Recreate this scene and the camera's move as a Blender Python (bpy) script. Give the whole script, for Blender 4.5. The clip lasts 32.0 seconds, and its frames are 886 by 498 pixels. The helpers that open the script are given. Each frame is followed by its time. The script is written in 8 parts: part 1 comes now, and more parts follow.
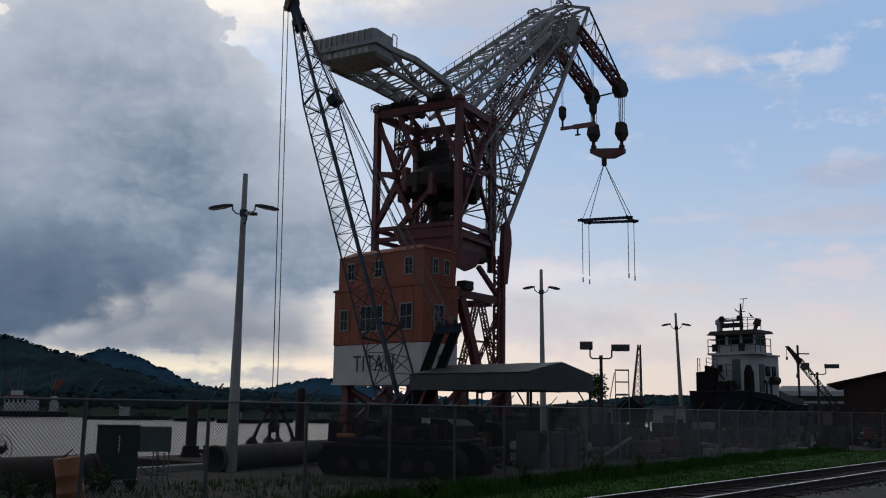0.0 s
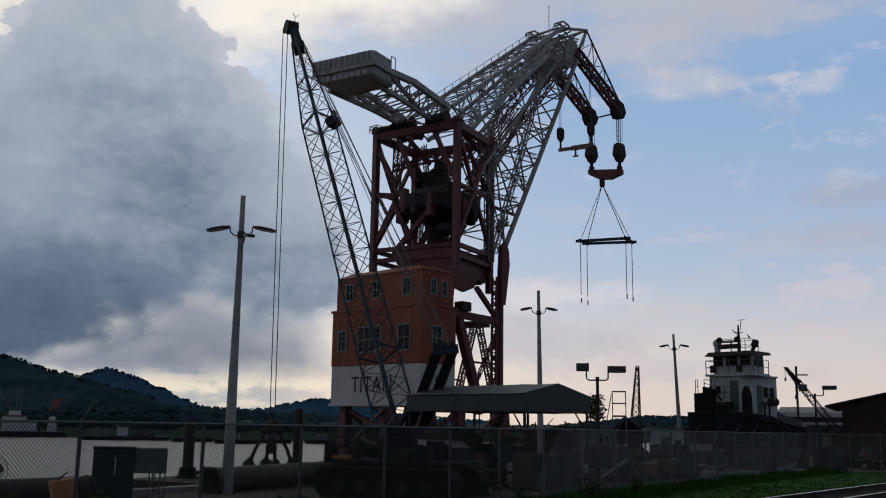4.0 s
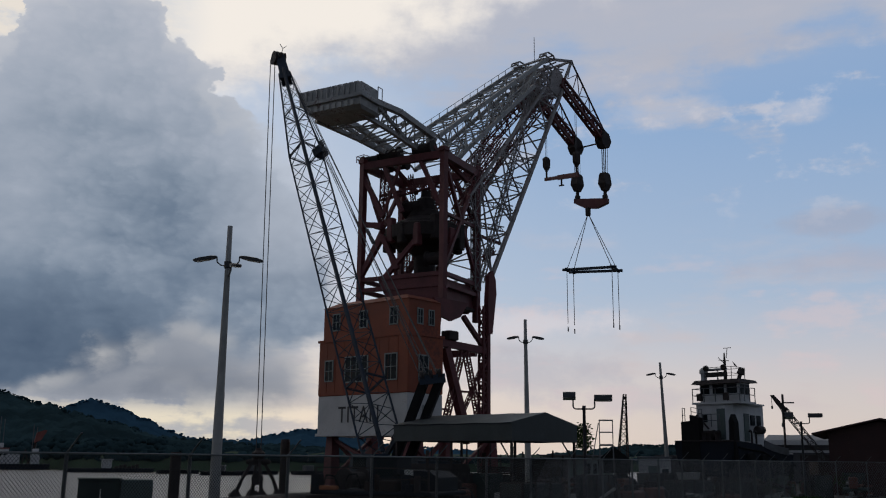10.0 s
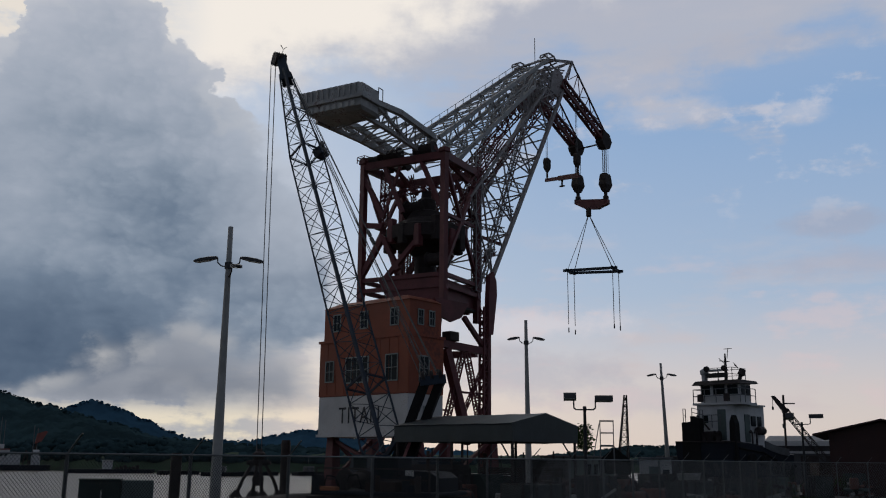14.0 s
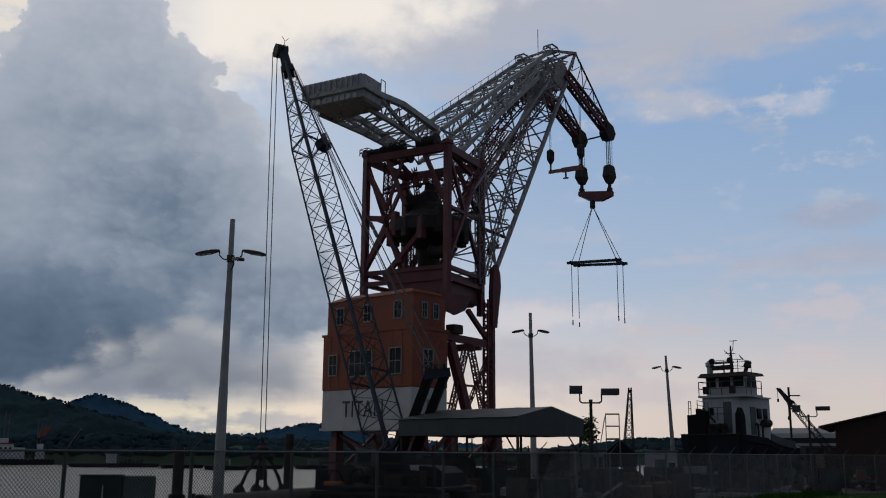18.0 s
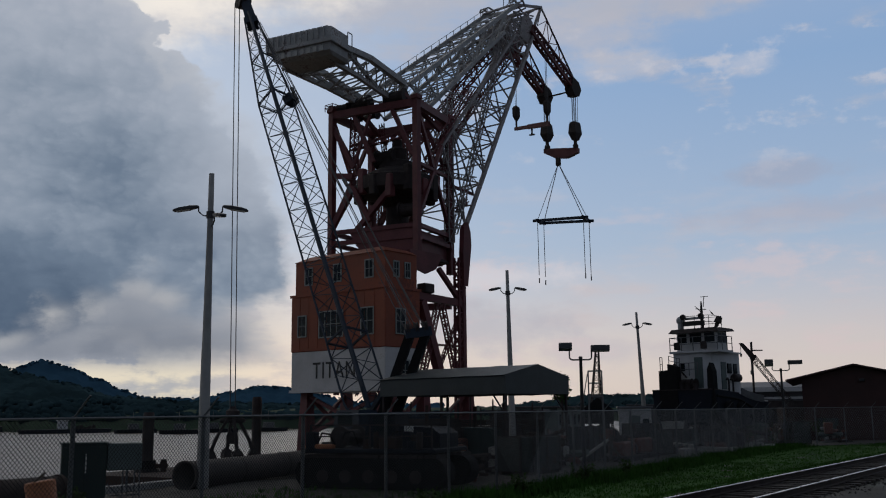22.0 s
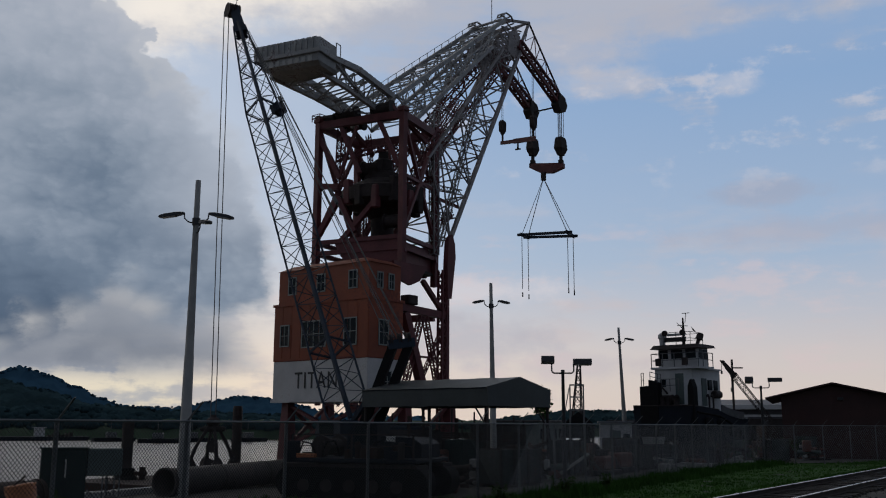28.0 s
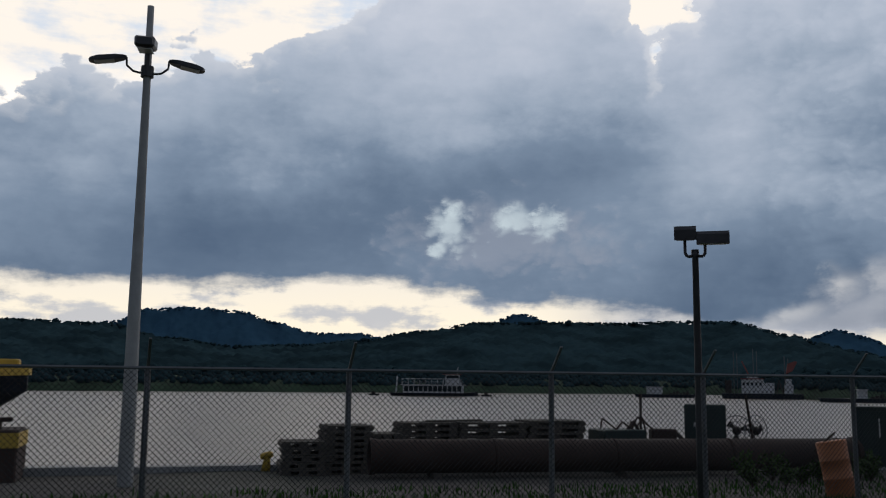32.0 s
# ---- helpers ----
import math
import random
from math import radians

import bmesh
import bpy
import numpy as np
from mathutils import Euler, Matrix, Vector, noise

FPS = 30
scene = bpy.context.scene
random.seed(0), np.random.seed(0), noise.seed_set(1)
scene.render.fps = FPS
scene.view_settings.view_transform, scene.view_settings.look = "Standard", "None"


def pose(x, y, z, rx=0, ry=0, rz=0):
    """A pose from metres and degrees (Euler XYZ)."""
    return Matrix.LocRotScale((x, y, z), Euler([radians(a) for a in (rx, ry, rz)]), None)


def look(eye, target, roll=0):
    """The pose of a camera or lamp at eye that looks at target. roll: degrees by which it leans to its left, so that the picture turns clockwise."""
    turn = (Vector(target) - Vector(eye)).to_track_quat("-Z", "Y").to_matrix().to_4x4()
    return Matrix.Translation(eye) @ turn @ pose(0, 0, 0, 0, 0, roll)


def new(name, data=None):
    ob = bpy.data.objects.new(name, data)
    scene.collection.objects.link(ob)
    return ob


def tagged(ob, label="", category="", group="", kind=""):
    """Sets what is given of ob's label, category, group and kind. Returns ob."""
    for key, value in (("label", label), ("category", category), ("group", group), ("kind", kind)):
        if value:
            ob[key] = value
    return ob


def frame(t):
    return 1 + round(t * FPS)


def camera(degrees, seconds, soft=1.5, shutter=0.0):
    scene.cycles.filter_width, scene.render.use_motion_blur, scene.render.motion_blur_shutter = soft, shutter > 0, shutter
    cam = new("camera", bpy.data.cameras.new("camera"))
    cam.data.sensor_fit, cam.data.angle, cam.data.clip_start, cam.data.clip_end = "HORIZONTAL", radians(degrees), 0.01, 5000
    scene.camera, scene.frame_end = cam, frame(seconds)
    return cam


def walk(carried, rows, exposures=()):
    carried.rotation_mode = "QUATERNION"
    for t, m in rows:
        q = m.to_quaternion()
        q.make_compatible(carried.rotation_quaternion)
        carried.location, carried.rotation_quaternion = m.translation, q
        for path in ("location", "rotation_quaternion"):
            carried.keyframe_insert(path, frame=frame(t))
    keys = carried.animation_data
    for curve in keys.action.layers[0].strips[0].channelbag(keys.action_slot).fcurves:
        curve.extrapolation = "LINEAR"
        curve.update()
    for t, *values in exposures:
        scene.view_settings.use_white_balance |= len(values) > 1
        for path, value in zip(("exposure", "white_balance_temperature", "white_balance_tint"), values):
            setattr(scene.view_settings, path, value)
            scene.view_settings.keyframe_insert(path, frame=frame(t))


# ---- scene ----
cam = camera(50.19, 32.0, 1.1)


def stand(x, y, z, yaw, pitch, roll):
    # yaw to the right of +y, pitch upwards, roll
    return pose(x, y, z, 90 + pitch, 0, -yaw) @ pose(0, 0, 0, 0, 0, roll)


PATH = (
    # seconds, eye x y z, yaw, pitch, roll
    (0, -0.322, 0.285, 2.311, -0.513, 9.502, 0.819),
    (0.5, -0.335, 0.241, 2.317, -0.416, 9.596, 1.001),
    (1, -0.311, 0.226, 2.332, -0.357, 9.729, 1.126),
    (1.5, -0.293, 0.224, 2.338, -0.323, 9.914, 1.201),
    (2, -0.236, 0.255, 2.352, -0.357, 10.085, 1.239),
    (2.5, -0.255, 0.228, 2.356, -0.335, 10.229, 1.186),
    (4.5, -0.181, 0.083, 2.351, -0.530, 10.931, 0.734),
    (5, -0.162, 0.058, 2.347, -0.483, 11.185, 0.601),
    (5.5, -0.156, 0.038, 2.349, -0.371, 11.402, 0.678),
    (6, -0.159, 0.009, 2.356, -0.227, 11.629, 0.676),
    (6.5, -0.156, -0.017, 2.364, -0.088, 11.845, 0.655),
    (7, -0.162, -0.037, 2.366, 0.058, 12.056, 0.685),
    (7.5, -0.158, -0.048, 2.367, 0.157, 12.222, 0.657),
    (8, -0.158, -0.052, 2.360, 0.206, 12.318, 0.619),
    (8.5, -0.158, -0.050, 2.351, 0.204, 12.348, 0.576),
    (9, -0.162, -0.048, 2.346, 0.208, 12.351, 0.571),
    (9.5, -0.171, -0.050, 2.344, 0.257, 12.378, 0.562),
    (10, -0.175, -0.052, 2.340, 0.256, 12.468, 0.572),
    (10.5, -0.177, -0.052, 2.341, 0.264, 12.562, 0.545),
    (11, -0.180, -0.054, 2.340, 0.253, 12.664, 0.546),
    (11.5, -0.182, -0.055, 2.341, 0.245, 12.755, 0.573),
    (12, -0.183, -0.048, 2.338, 0.220, 12.823, 0.449),
    (12.5, -0.180, -0.050, 2.332, 0.240, 12.813, 0.563),
    (13, -0.178, -0.049, 2.330, 0.231, 12.722, 0.588),
    (13.5, -0.177, -0.049, 2.332, 0.222, 12.619, 0.570),
    (14, -0.176, -0.050, 2.332, 0.220, 12.522, 0.567),
    (14.5, -0.175, -0.048, 2.336, 0.234, 12.415, 0.550),
    (16.5, -0.194, 0.101, 2.350, 0.207, 12.216, 0.477),
    (17, -0.202, 0.160, 2.360, 0.174, 12.180, 0.442),
    (17.5, -0.219, 0.244, 2.373, 0.132, 12.166, 0.453),
    (18, -0.234, 0.347, 2.380, 0.059, 12.105, 0.392),
    (18.5, -0.300, 0.453, 2.385, 0.027, 11.884, 0.444),
    (19, -0.363, 0.548, 2.397, 0.012, 11.455, 0.438),
    (19.5, -0.549, 0.855, 2.411, 0.197, 10.845, 0.199),
    (20, -0.883, 1.114, 2.409, 0.604, 10.131, -0.098),
    (20.5, -1.090, 1.305, 2.390, 1.027, 9.442, -0.432),
    (21, -1.267, 1.555, 2.356, 1.572, 9.144, -0.706),
    (21.5, -1.539, 1.595, 2.391, 2.436, 9.302, -0.645),
    (22, -1.630, 1.589, 2.404, 3.135, 9.735, -0.663),
    (22.5, -1.654, 1.595, 2.401, 3.695, 9.965, -0.380),
    (23, -1.664, 1.582, 2.394, 4.101, 10.086, -0.168),
    (23.5, -1.675, 1.556, 2.403, 4.364, 10.203, 0.047),
    (24, -1.675, 1.509, 2.402, 4.480, 10.262, 0.248),
    (24.5, -1.687, 1.555, 2.400, 4.555, 10.348, 0.315),
    (25, -1.697, 1.632, 2.389, 4.599, 10.386, 0.359),
    (25.5, -1.708, 1.621, 2.367, 4.665, 10.408, 0.462),
    (27.5, -1.681, 1.484, 2.345, 4.431, 10.462, 0.279),
    (28, -1.686, 1.470, 2.320, 4.141, 10.521, 0.233),
    (28.5, -1.650, 1.520, 2.317, -0.929, 10.323, 0.210),
    (29, -1.600, 1.580, 2.283, -12.501, 10.090, 0.601),
    (29.5, -1.446, 1.652, 2.223, -23.669, 9.555, 1.208),
    (30, -1.235, 1.562, 2.216, -31.933, 9.010, 0.627),
    (30.5, -1.248, 1.565, 2.222, -36.731, 8.610, 0.446),
    (31, -1.312, 1.628, 2.224, -39.837, 8.366, 0.521),
    (31.5, -1.336, 1.673, 2.224, -41.777, 8.158, 0.538),
    (32, -1.346, 1.673, 2.230, -42.360, 7.978, 0.544),
)
walk(cam, [(r[0], stand(*r[1:])) for r in PATH], ((0, 0.25), (2.5, 0.18), (6, 0.04), (9, 0.03), (20, 0.0), (29, 0.0), (30, -0.15), (31, 0.1), (32, 0.37)))

# ---------------------------------------------------------------- light and sky
SUN_AZ, SUN_EL = -30.0, 14.0
world = bpy.data.worlds.new("dusk_sky")
scene.world = world
world.use_nodes = True


class Net:
    """Short hand for node trees."""

    def __init__(self, tree):
        self.t = tree
        self.t.nodes.clear()

    def node(self, kind, **sets):
        n = self.t.nodes.new(kind)
        for k, v in sets.items():
            if k == "operation":
                n.operation = v
            elif k == "data_type":
                n.data_type = v
            elif k == "blend_type":
                n.blend_type = v
            elif k == "sky_type":
                n.sky_type = v
        return n

    def put(self, sock, value):
        if isinstance(value, bpy.types.NodeSocket):
            self.t.links.new(value, sock)
        elif value is not None:
            sock.default_value = value

    def math(self, op, a, b=None, c=None, clamp=False):
        n = self.node("ShaderNodeMath", operation=op)
        n.use_clamp = clamp
        for s, v in zip(n.inputs, (a, b, c)):
            self.put(s, v)
        return n.outputs[0]

    def step(self, x, lo, hi):
        """Smooth step of x from lo to hi."""
        n = self.node("ShaderNodeMapRange")
        n.interpolation_type = "SMOOTHSTEP"
        self.put(n.inputs["Value"], x)
        self.put(n.inputs["From Min"], lo)
        self.put(n.inputs["From Max"], hi)
        return n.outputs[0]

    def noise(self, vec, scale, detail=4, rough=0.55, distort=0.0):
        n = self.node("ShaderNodeTexNoise")
        self.put(n.inputs["Vector"], vec)
        n.inputs["Scale"].default_value = scale
        n.inputs["Detail"].default_value = detail
        n.inputs["Roughness"].default_value = rough
        n.inputs["Distortion"].default_value = distort
        return n.outputs[0]

    def mix(self, f, a, b, blend="MIX"):
        n = self.node("ShaderNodeMix", data_type="RGBA", blend_type=blend)
        self.put(n.inputs[0], f)
        for s, v in ((n.inputs[6], a), (n.inputs[7], b)):
            self.put(s, (*v, 1) if isinstance(v, tuple) and len(v) == 3 else v)
        return n.outputs[2]

    def ramp(self, f, *stops):
        n = self.node("ShaderNodeValToRGB")
        e = n.color_ramp.elements
        while len(e) < len(stops):
            e.new(0.5)
        for el, (p, c) in zip(e, stops):
            el.position, el.color = p, (*c, 1) if len(c) == 3 else c
        self.put(n.inputs[0], f)
        return n.outputs[0]


def sky():
    g = Net(world.node_tree)
    co = g.node("ShaderNodeTexCoord").outputs["Generated"]
    sep = g.node("ShaderNodeSeparateXYZ")
    g.put(sep.inputs[0], co)
    x, y, z = sep.outputs
    az = g.math("MULTIPLY", g.math("ARCTAN2", x, y), 57.2958)
    el = g.math("MULTIPLY", g.math("ARCSINE", z), 57.2958)

    def plane(ka, ke):
        c = g.node("ShaderNodeCombineXYZ")
        g.put(c.inputs[0], g.math("MULTIPLY", az, ka))
        g.put(c.inputs[1], g.math("MULTIPLY", el, ke))
        return c.outputs[0]

    def add(*terms):
        s = terms[0]
        for t in terms[1:]:
            s = g.math("ADD", s, t)
        return s

    def mul(*terms):
        s = terms[0]
        for t in terms[1:]:
            s = g.math("MULTIPLY", s, t)
        return s

    def puffs(vec, scale):
        n = g.node("ShaderNodeTexVoronoi")
        n.feature = "SMOOTH_F1"
        g.put(n.inputs["Vector"], vec)
        n.inputs["Scale"].default_value = scale
        n.inputs["Smoothness"].default_value = 0.35
        return g.math("SUBTRACT", 0.45, n.outputs["Distance"])

    def outline(stops):
        """Elevation as a function of azimuth, -75 to 5 degrees."""
        return g.math("MULTIPLY", g.ramp(g.math("DIVIDE", add(az, mul(n2, 3.0), mul(n1, 1.6), 75), 80.0), *[((a + 75) / 80.0, (e / 40.0,) * 3) for a, e in stops]), 40.0)

    def blob(a, e, ra, re, hard=0.5):
        """One soft patch round a direction, its outline broken by noise."""
        da = g.math("DIVIDE", g.math("SUBTRACT", az, a), ra)
        de = g.math("DIVIDE", g.math("SUBTRACT", el, e), re)
        r = g.math("SQRT", add(mul(da, da), mul(de, de)))
        return g.step(add(r, mul(n2, -3.0), mul(n1, -2.5)), 1.0 + hard, 1.0 - hard)

    p = plane(1.0, 1.5)
    n1 = g.math("SUBTRACT", g.noise(p, 0.10, 6, 0.6), 0.5)
    n2 = g.math("SUBTRACT", g.noise(p, 0.32, 6, 0.62), 0.5)
    n3 = g.math("SUBTRACT", g.noise(p, 0.045, 4, 0.5), 0.5)
    lie = g.math("SUBTRACT", g.noise(plane(1.0, 4.0), 0.11, 5, 0.55), 0.5)
    warp = g.node("ShaderNodeCombineXYZ")
    g.put(warp.inputs[0], add(az, mul(n2, 3.0), mul(n1, 4.0)))
    g.put(warp.inputs[1], add(mul(el, 1.3), mul(n2, 2.4), mul(n1, -3.0)))
    w = warp.outputs[0]
    big, small, fine = puffs(w, 0.17), puffs(w, 0.5), puffs(w, 1.3)
    puff = add(mul(big, 0.65), mul(small, 0.35))
    # clear sky: hazy near the horizon, blue above
    nish = g.node("ShaderNodeTexSky", sky_type="NISHITA")
    nish.sun_disc = False
    nish.sun_elevation, nish.sun_rotation = radians(SUN_EL), radians(SUN_AZ)
    nish.dust_density = 2.0
    blue = g.ramp(g.math("DIVIDE", el, 60.0), (0.0, (0.70, 0.61, 0.56)), (0.07, (0.60, 0.55, 0.57)),
                  (0.16, (0.36, 0.46, 0.62)), (0.33, (0.25, 0.39, 0.62)), (0.55, (0.36, 0.44, 0.62)), (1.0, (0.42, 0.47, 0.6)))
    clear = g.mix(0.12, blue, g.mix(1.0, nish.outputs[0], (0.12, 0.12, 0.12), "MULTIPLY"))
    # lilac streaks low down, a dull veil and bright cloud higher up, a few wisps
    streak = mul(g.step(add(lie, mul(n1, 0.5)), 0.0, 0.2), g.step(el, 17, 5))
    clear = g.mix(mul(streak, 0.6), clear, (0.58, 0.51, 0.52))
    pale = mul(g.step(add(el, mul(n1, 16), mul(az, -0.06)), 10, 17), g.step(add(az, mul(n1, 20)), 6, -8))
    clear = g.mix(mul(pale, 0.5), clear, (0.55, 0.60, 0.68))
    veil = g.step(add(el, mul(n1, 10), mul(lie, 8)), 21.0, 24.5)
    clear = g.mix(mul(veil, 0.75), clear, (0.47, 0.47, 0.52))
    cream = g.step(add(el, mul(n1, 12), mul(n2, 4), mul(az, -0.28)), 23.5, 28.5)
    clear = g.mix(mul(cream, 0.95), clear, (0.9, 0.84, 0.77))
    for a, e, ra, re, k, c in ((22.0, 19.6, 1.3, 0.55, 0.5, (0.55, 0.56, 0.63)), (14.0, 20.2, 2.6, 0.7, 0.4, (0.55, 0.56, 0.63)),
                               (11.0, 22.2, 4.0, 0.8, 0.5, (0.48, 0.48, 0.54)), (24.0, 13.3, 3.2, 0.6, 0.45, (0.36, 0.36, 0.44)),
                               (5.5, 5.0, 4.2, 1.3, 0.6, (0.45, 0.45, 0.51)), (6.5, 8.0, 5.0, 0.7, 0.5, (0.74, 0.67, 0.68)), (12.0, 3.4, 3.5, 0.7, 0.4, (0.48, 0.46, 0.52)),
                               (26.0, 11.0, 5.0, 0.7, 0.4, (0.42, 0.4, 0.47)), (20.0, 23.6, 6.0, 0.8, 0.5, (0.44, 0.44, 0.5))):
        clear = g.mix(mul(blob(a, e, ra, re, 0.7), k), clear, c)
    # ragged grey and pink bands over the clear side
    band_hi = mul(g.step(add(lie, mul(n1, 0.6), mul(n2, 0.3)), 0.02, 0.2), g.step(el, 13, 19), g.step(az, -6, 4))
    clear = g.mix(mul(band_hi, 0.55), clear, (0.46, 0.47, 0.54))
    band_lo = mul(g.step(add(mul(lie, -1.0), mul(n2, 0.5)), 0.03, 0.2), g.step(el, 14, 9), g.step(el, 1, 4))
    clear = g.mix(mul(band_lo, 0.45), clear, (0.66, 0.54, 0.55))
    bright = mul(g.step(add(n2, mul(lie, 0.7)), 0.05, 0.22), g.step(el, 11, 17), g.step(el, 25, 20), g.step(az, 0, 10))
    clear = g.mix(mul(bright, 0.35), clear, (0.66, 0.64, 0.68))
    # the great bank of cumulus: a billowing top and right edge, a flat base
    top = outline(((-75, 18.6), (-66.5, 18.8), (-62.3, 18.6), (-58.5, 19.6), (-55, 20.2), (-53, 20.8), (-51.4, 21.6), (-49, 23.6),
                   (-47, 25), (-42, 28), (-36, 27), (-34, 25.6), (-32.7, 25.0), (-31.3, 24.2), (-30.3, 22.5), (-29.5, 20.2), (-28.6, 22.4), (-26.9, 23.0),
                   (-25, 26), (-21, 29), (-17.8, 26.6), (-17.2, 25.2), (-15.5, 24.0), (-15, 22.9), (-12.5, 22.0), (-10, 20.8),
                   (-8.6, 19.0), (-7.6, 16.5), (-6.8, 13.0), (-6.0, 8.0), (-5.2, 4.0), (5, 0.0)))
    rise = add(top, mul(big, 3.4), mul(small, 2.4), mul(fine, 1.1), mul(n2, 2.0), -0.9)
    depth = g.math("SUBTRACT", rise, el)
    loose = mul(g.step(az, -15, -10), g.step(el, 21, 16))
    bank = g.step(depth, add(-0.1, mul(loose, -2.6)), add(0.35, mul(loose, 3.4)))
    foot = outline(((-75, 5.4), (-67, 5.2), (-57, 5.5), (-47, 5.8), (-43, 5.4), (-35, 4.4), (-25, 3.4), (-20.6, 3.6), (-17, 4.0), (-13, 5.0), (-8, 6.5), (5, 9)))
    over_foot = g.math("SUBTRACT", add(el, mul(n2, 2.0), mul(lie, 3.0)), foot)
    bank = mul(bank, g.step(over_foot, -0.5, 0.7))
    # its body: slate near the base, grey-white billows above
    height = g.math("DIVIDE", g.math("SUBTRACT", el, foot), 17.0)
    line = g.math("SUBTRACT", el, add(7.6, mul(g.math("ADD", az, 62), 0.19)))
    line = g.math("DIVIDE", add(line, mul(n1, 6)), 3.2)
    band = mul(g.math("POWER", 2.718, mul(line, line, -1.0)), g.step(az, -66, -56), g.step(az, -25, -33))
    shade = add(mul(height, add(0.68, mul(g.step(az, -20, -27), 0.12))), mul(n1, 0.75), mul(add(mul(n2, 0.2), mul(puff, 0.42), mul(fine, 0.12)), add(1.0, mul(g.step(az, -20, -27), -0.6))), mul(g.step(az, -33, -24), g.step(az, -14, -20), g.step(el, 12, 6), -0.22), mul(n3, 0.35), mul(band, -0.30), mul(lie, 0.3), mul(g.step(az, -19, -8), g.step(el, 15, 8), 0.4))
    body = g.ramp(add(mul(shade, 0.75), 0.27), (0.0, (0.062, 0.096, 0.155)), (0.22, (0.1, 0.142, 0.208)), (0.42, (0.15, 0.2, 0.275)), (0.585, (0.245, 0.297, 0.375)), (0.765, (0.34, 0.385, 0.463)), (1.0, (0.44, 0.47, 0.54)))
    flank = mul(g.step(az, -16, -9), g.step(el, 8, 14))
    body = g.mix(mul(flank, 0.6), body, (0.5, 0.54, 0.62))
    rim = mul(g.step(depth, 2.2, 0.2), g.step(el, 6, 12))
    body = g.mix(mul(rim, 0.35), body, (0.62, 0.62, 0.64))
    # light behind the bank along the horizon, crossed by thin grey bars
    glow = g.ramp(g.math("DIVIDE", el, 14.0), (0.0, (0.72, 0.64, 0.5)), (0.25, (0.8, 0.72, 0.58)), (0.7, (0.62, 0.6, 0.6)), (1.0, (0.5, 0.54, 0.62)))
    left = g.step(az, -3, -13)
    bars = mul(g.step(add(lie, mul(n2, 0.5), mul(n1, 0.4)), 0.0, 0.14), 0.95)
    dim = mul(g.step(az, -37, -30), g.step(az, -5, -9))
    glow = g.mix(add(mul(bars, 0.85), mul(dim, g.step(el, 2.0, 3.4), 0.75)), glow, (0.36, 0.38, 0.43))
    back = g.mix(mul(left, g.step(el, 15, 9)), clear, glow)
    high = g.mix(g.step(add(n1, mul(lie, 0.8)), -0.05, 0.14), (0.78, 0.72, 0.65), (0.5, 0.56, 0.65))
    back = g.mix(mul(g.step(el, 15, 18), g.step(az, -14, -20)), back, high)
    # bright lower cumulus in front of the clear side
    heap = g.math("SUBTRACT", add(outline(((-75, 0), (-24, 3.0), (-20, 6.0), (-15.5, 8.3), (-12, 7.8), (-9, 6.4), (-6, 3.5), (-2, 1.5), (5, 0))), mul(big, 1.8), mul(small, 2.0), mul(n2, 1.6), -0.5), el)
    out = g.mix(bank, back, body)
    lit = g.ramp(add(mul(g.step(heap, 3.6, 0.0), 0.75), mul(small, 0.7), mul(n2, 0.5)), (0.0, (0.2, 0.225, 0.275)), (0.5, (0.29, 0.31, 0.355)), (1.0, (0.54, 0.53, 0.525)))
    out = g.mix(mul(g.step(heap, -1.3, 2.0), g.step(add(el, mul(n2, 2), mul(lie, 2)), 2.2, 4.0), 0.9), out, lit)
    # a paler heap with two ragged rents in the lower bank
    def lobe(a0, e0, ra, re, wide):
        da = g.math("DIVIDE", g.math("SUBTRACT", az, a0), ra)
        de = g.math("DIVIDE", g.math("SUBTRACT", el, e0), re)
        far = g.math("SQRT", add(mul(da, da), mul(de, de)))
        return g.step(add(far, mul(n2, -2.2), mul(small, -1.0), mul(fine, -0.9)), 1.0 + wide, 1.0 - wide)
    out = g.mix(mul(lobe(-38.5, 8.6, 5.6, 2.0, 0.6), 0.5), out, (0.235, 0.255, 0.31))
    for a0, e0, ra, re in ((-41.9, 9.2, 1.2, 1.15), (-42.7, 7.9, 0.5, 0.5), (-37.7, 9.9, 1.2, 0.75), (-36.0, 9.6, 0.9, 0.9)):
        out = g.mix(mul(lobe(a0, e0, ra, re, 0.6), add(0.75, mul(n2, 1.2), mul(small, 0.5))), out, (0.43, 0.5, 0.54))
    # heavy dull overcast away from the evening light: overhead and inland
    away = mul(g.step(g.math("ABSOLUTE", g.math("ADD", az, 20.0)), 53, 88), g.step(el, -2, 2))
    out = g.mix(away, out, g.mix(g.step(n1, -0.2, 0.25), (0.105, 0.128, 0.172), (0.18, 0.212, 0.275)))
    over = g.step(el, 30, 48)
    out = g.mix(over, out, g.mix(g.step(n1, -0.2, 0.25), (0.10, 0.118, 0.155), (0.17, 0.192, 0.235)))
    bg = g.node("ShaderNodeBackground")
    g.put(bg.inputs[0], out)
    bg.inputs[1].default_value = 1.0
    o = g.node("ShaderNodeOutputWorld")
    g.put(o.inputs[0], bg.outputs[0])


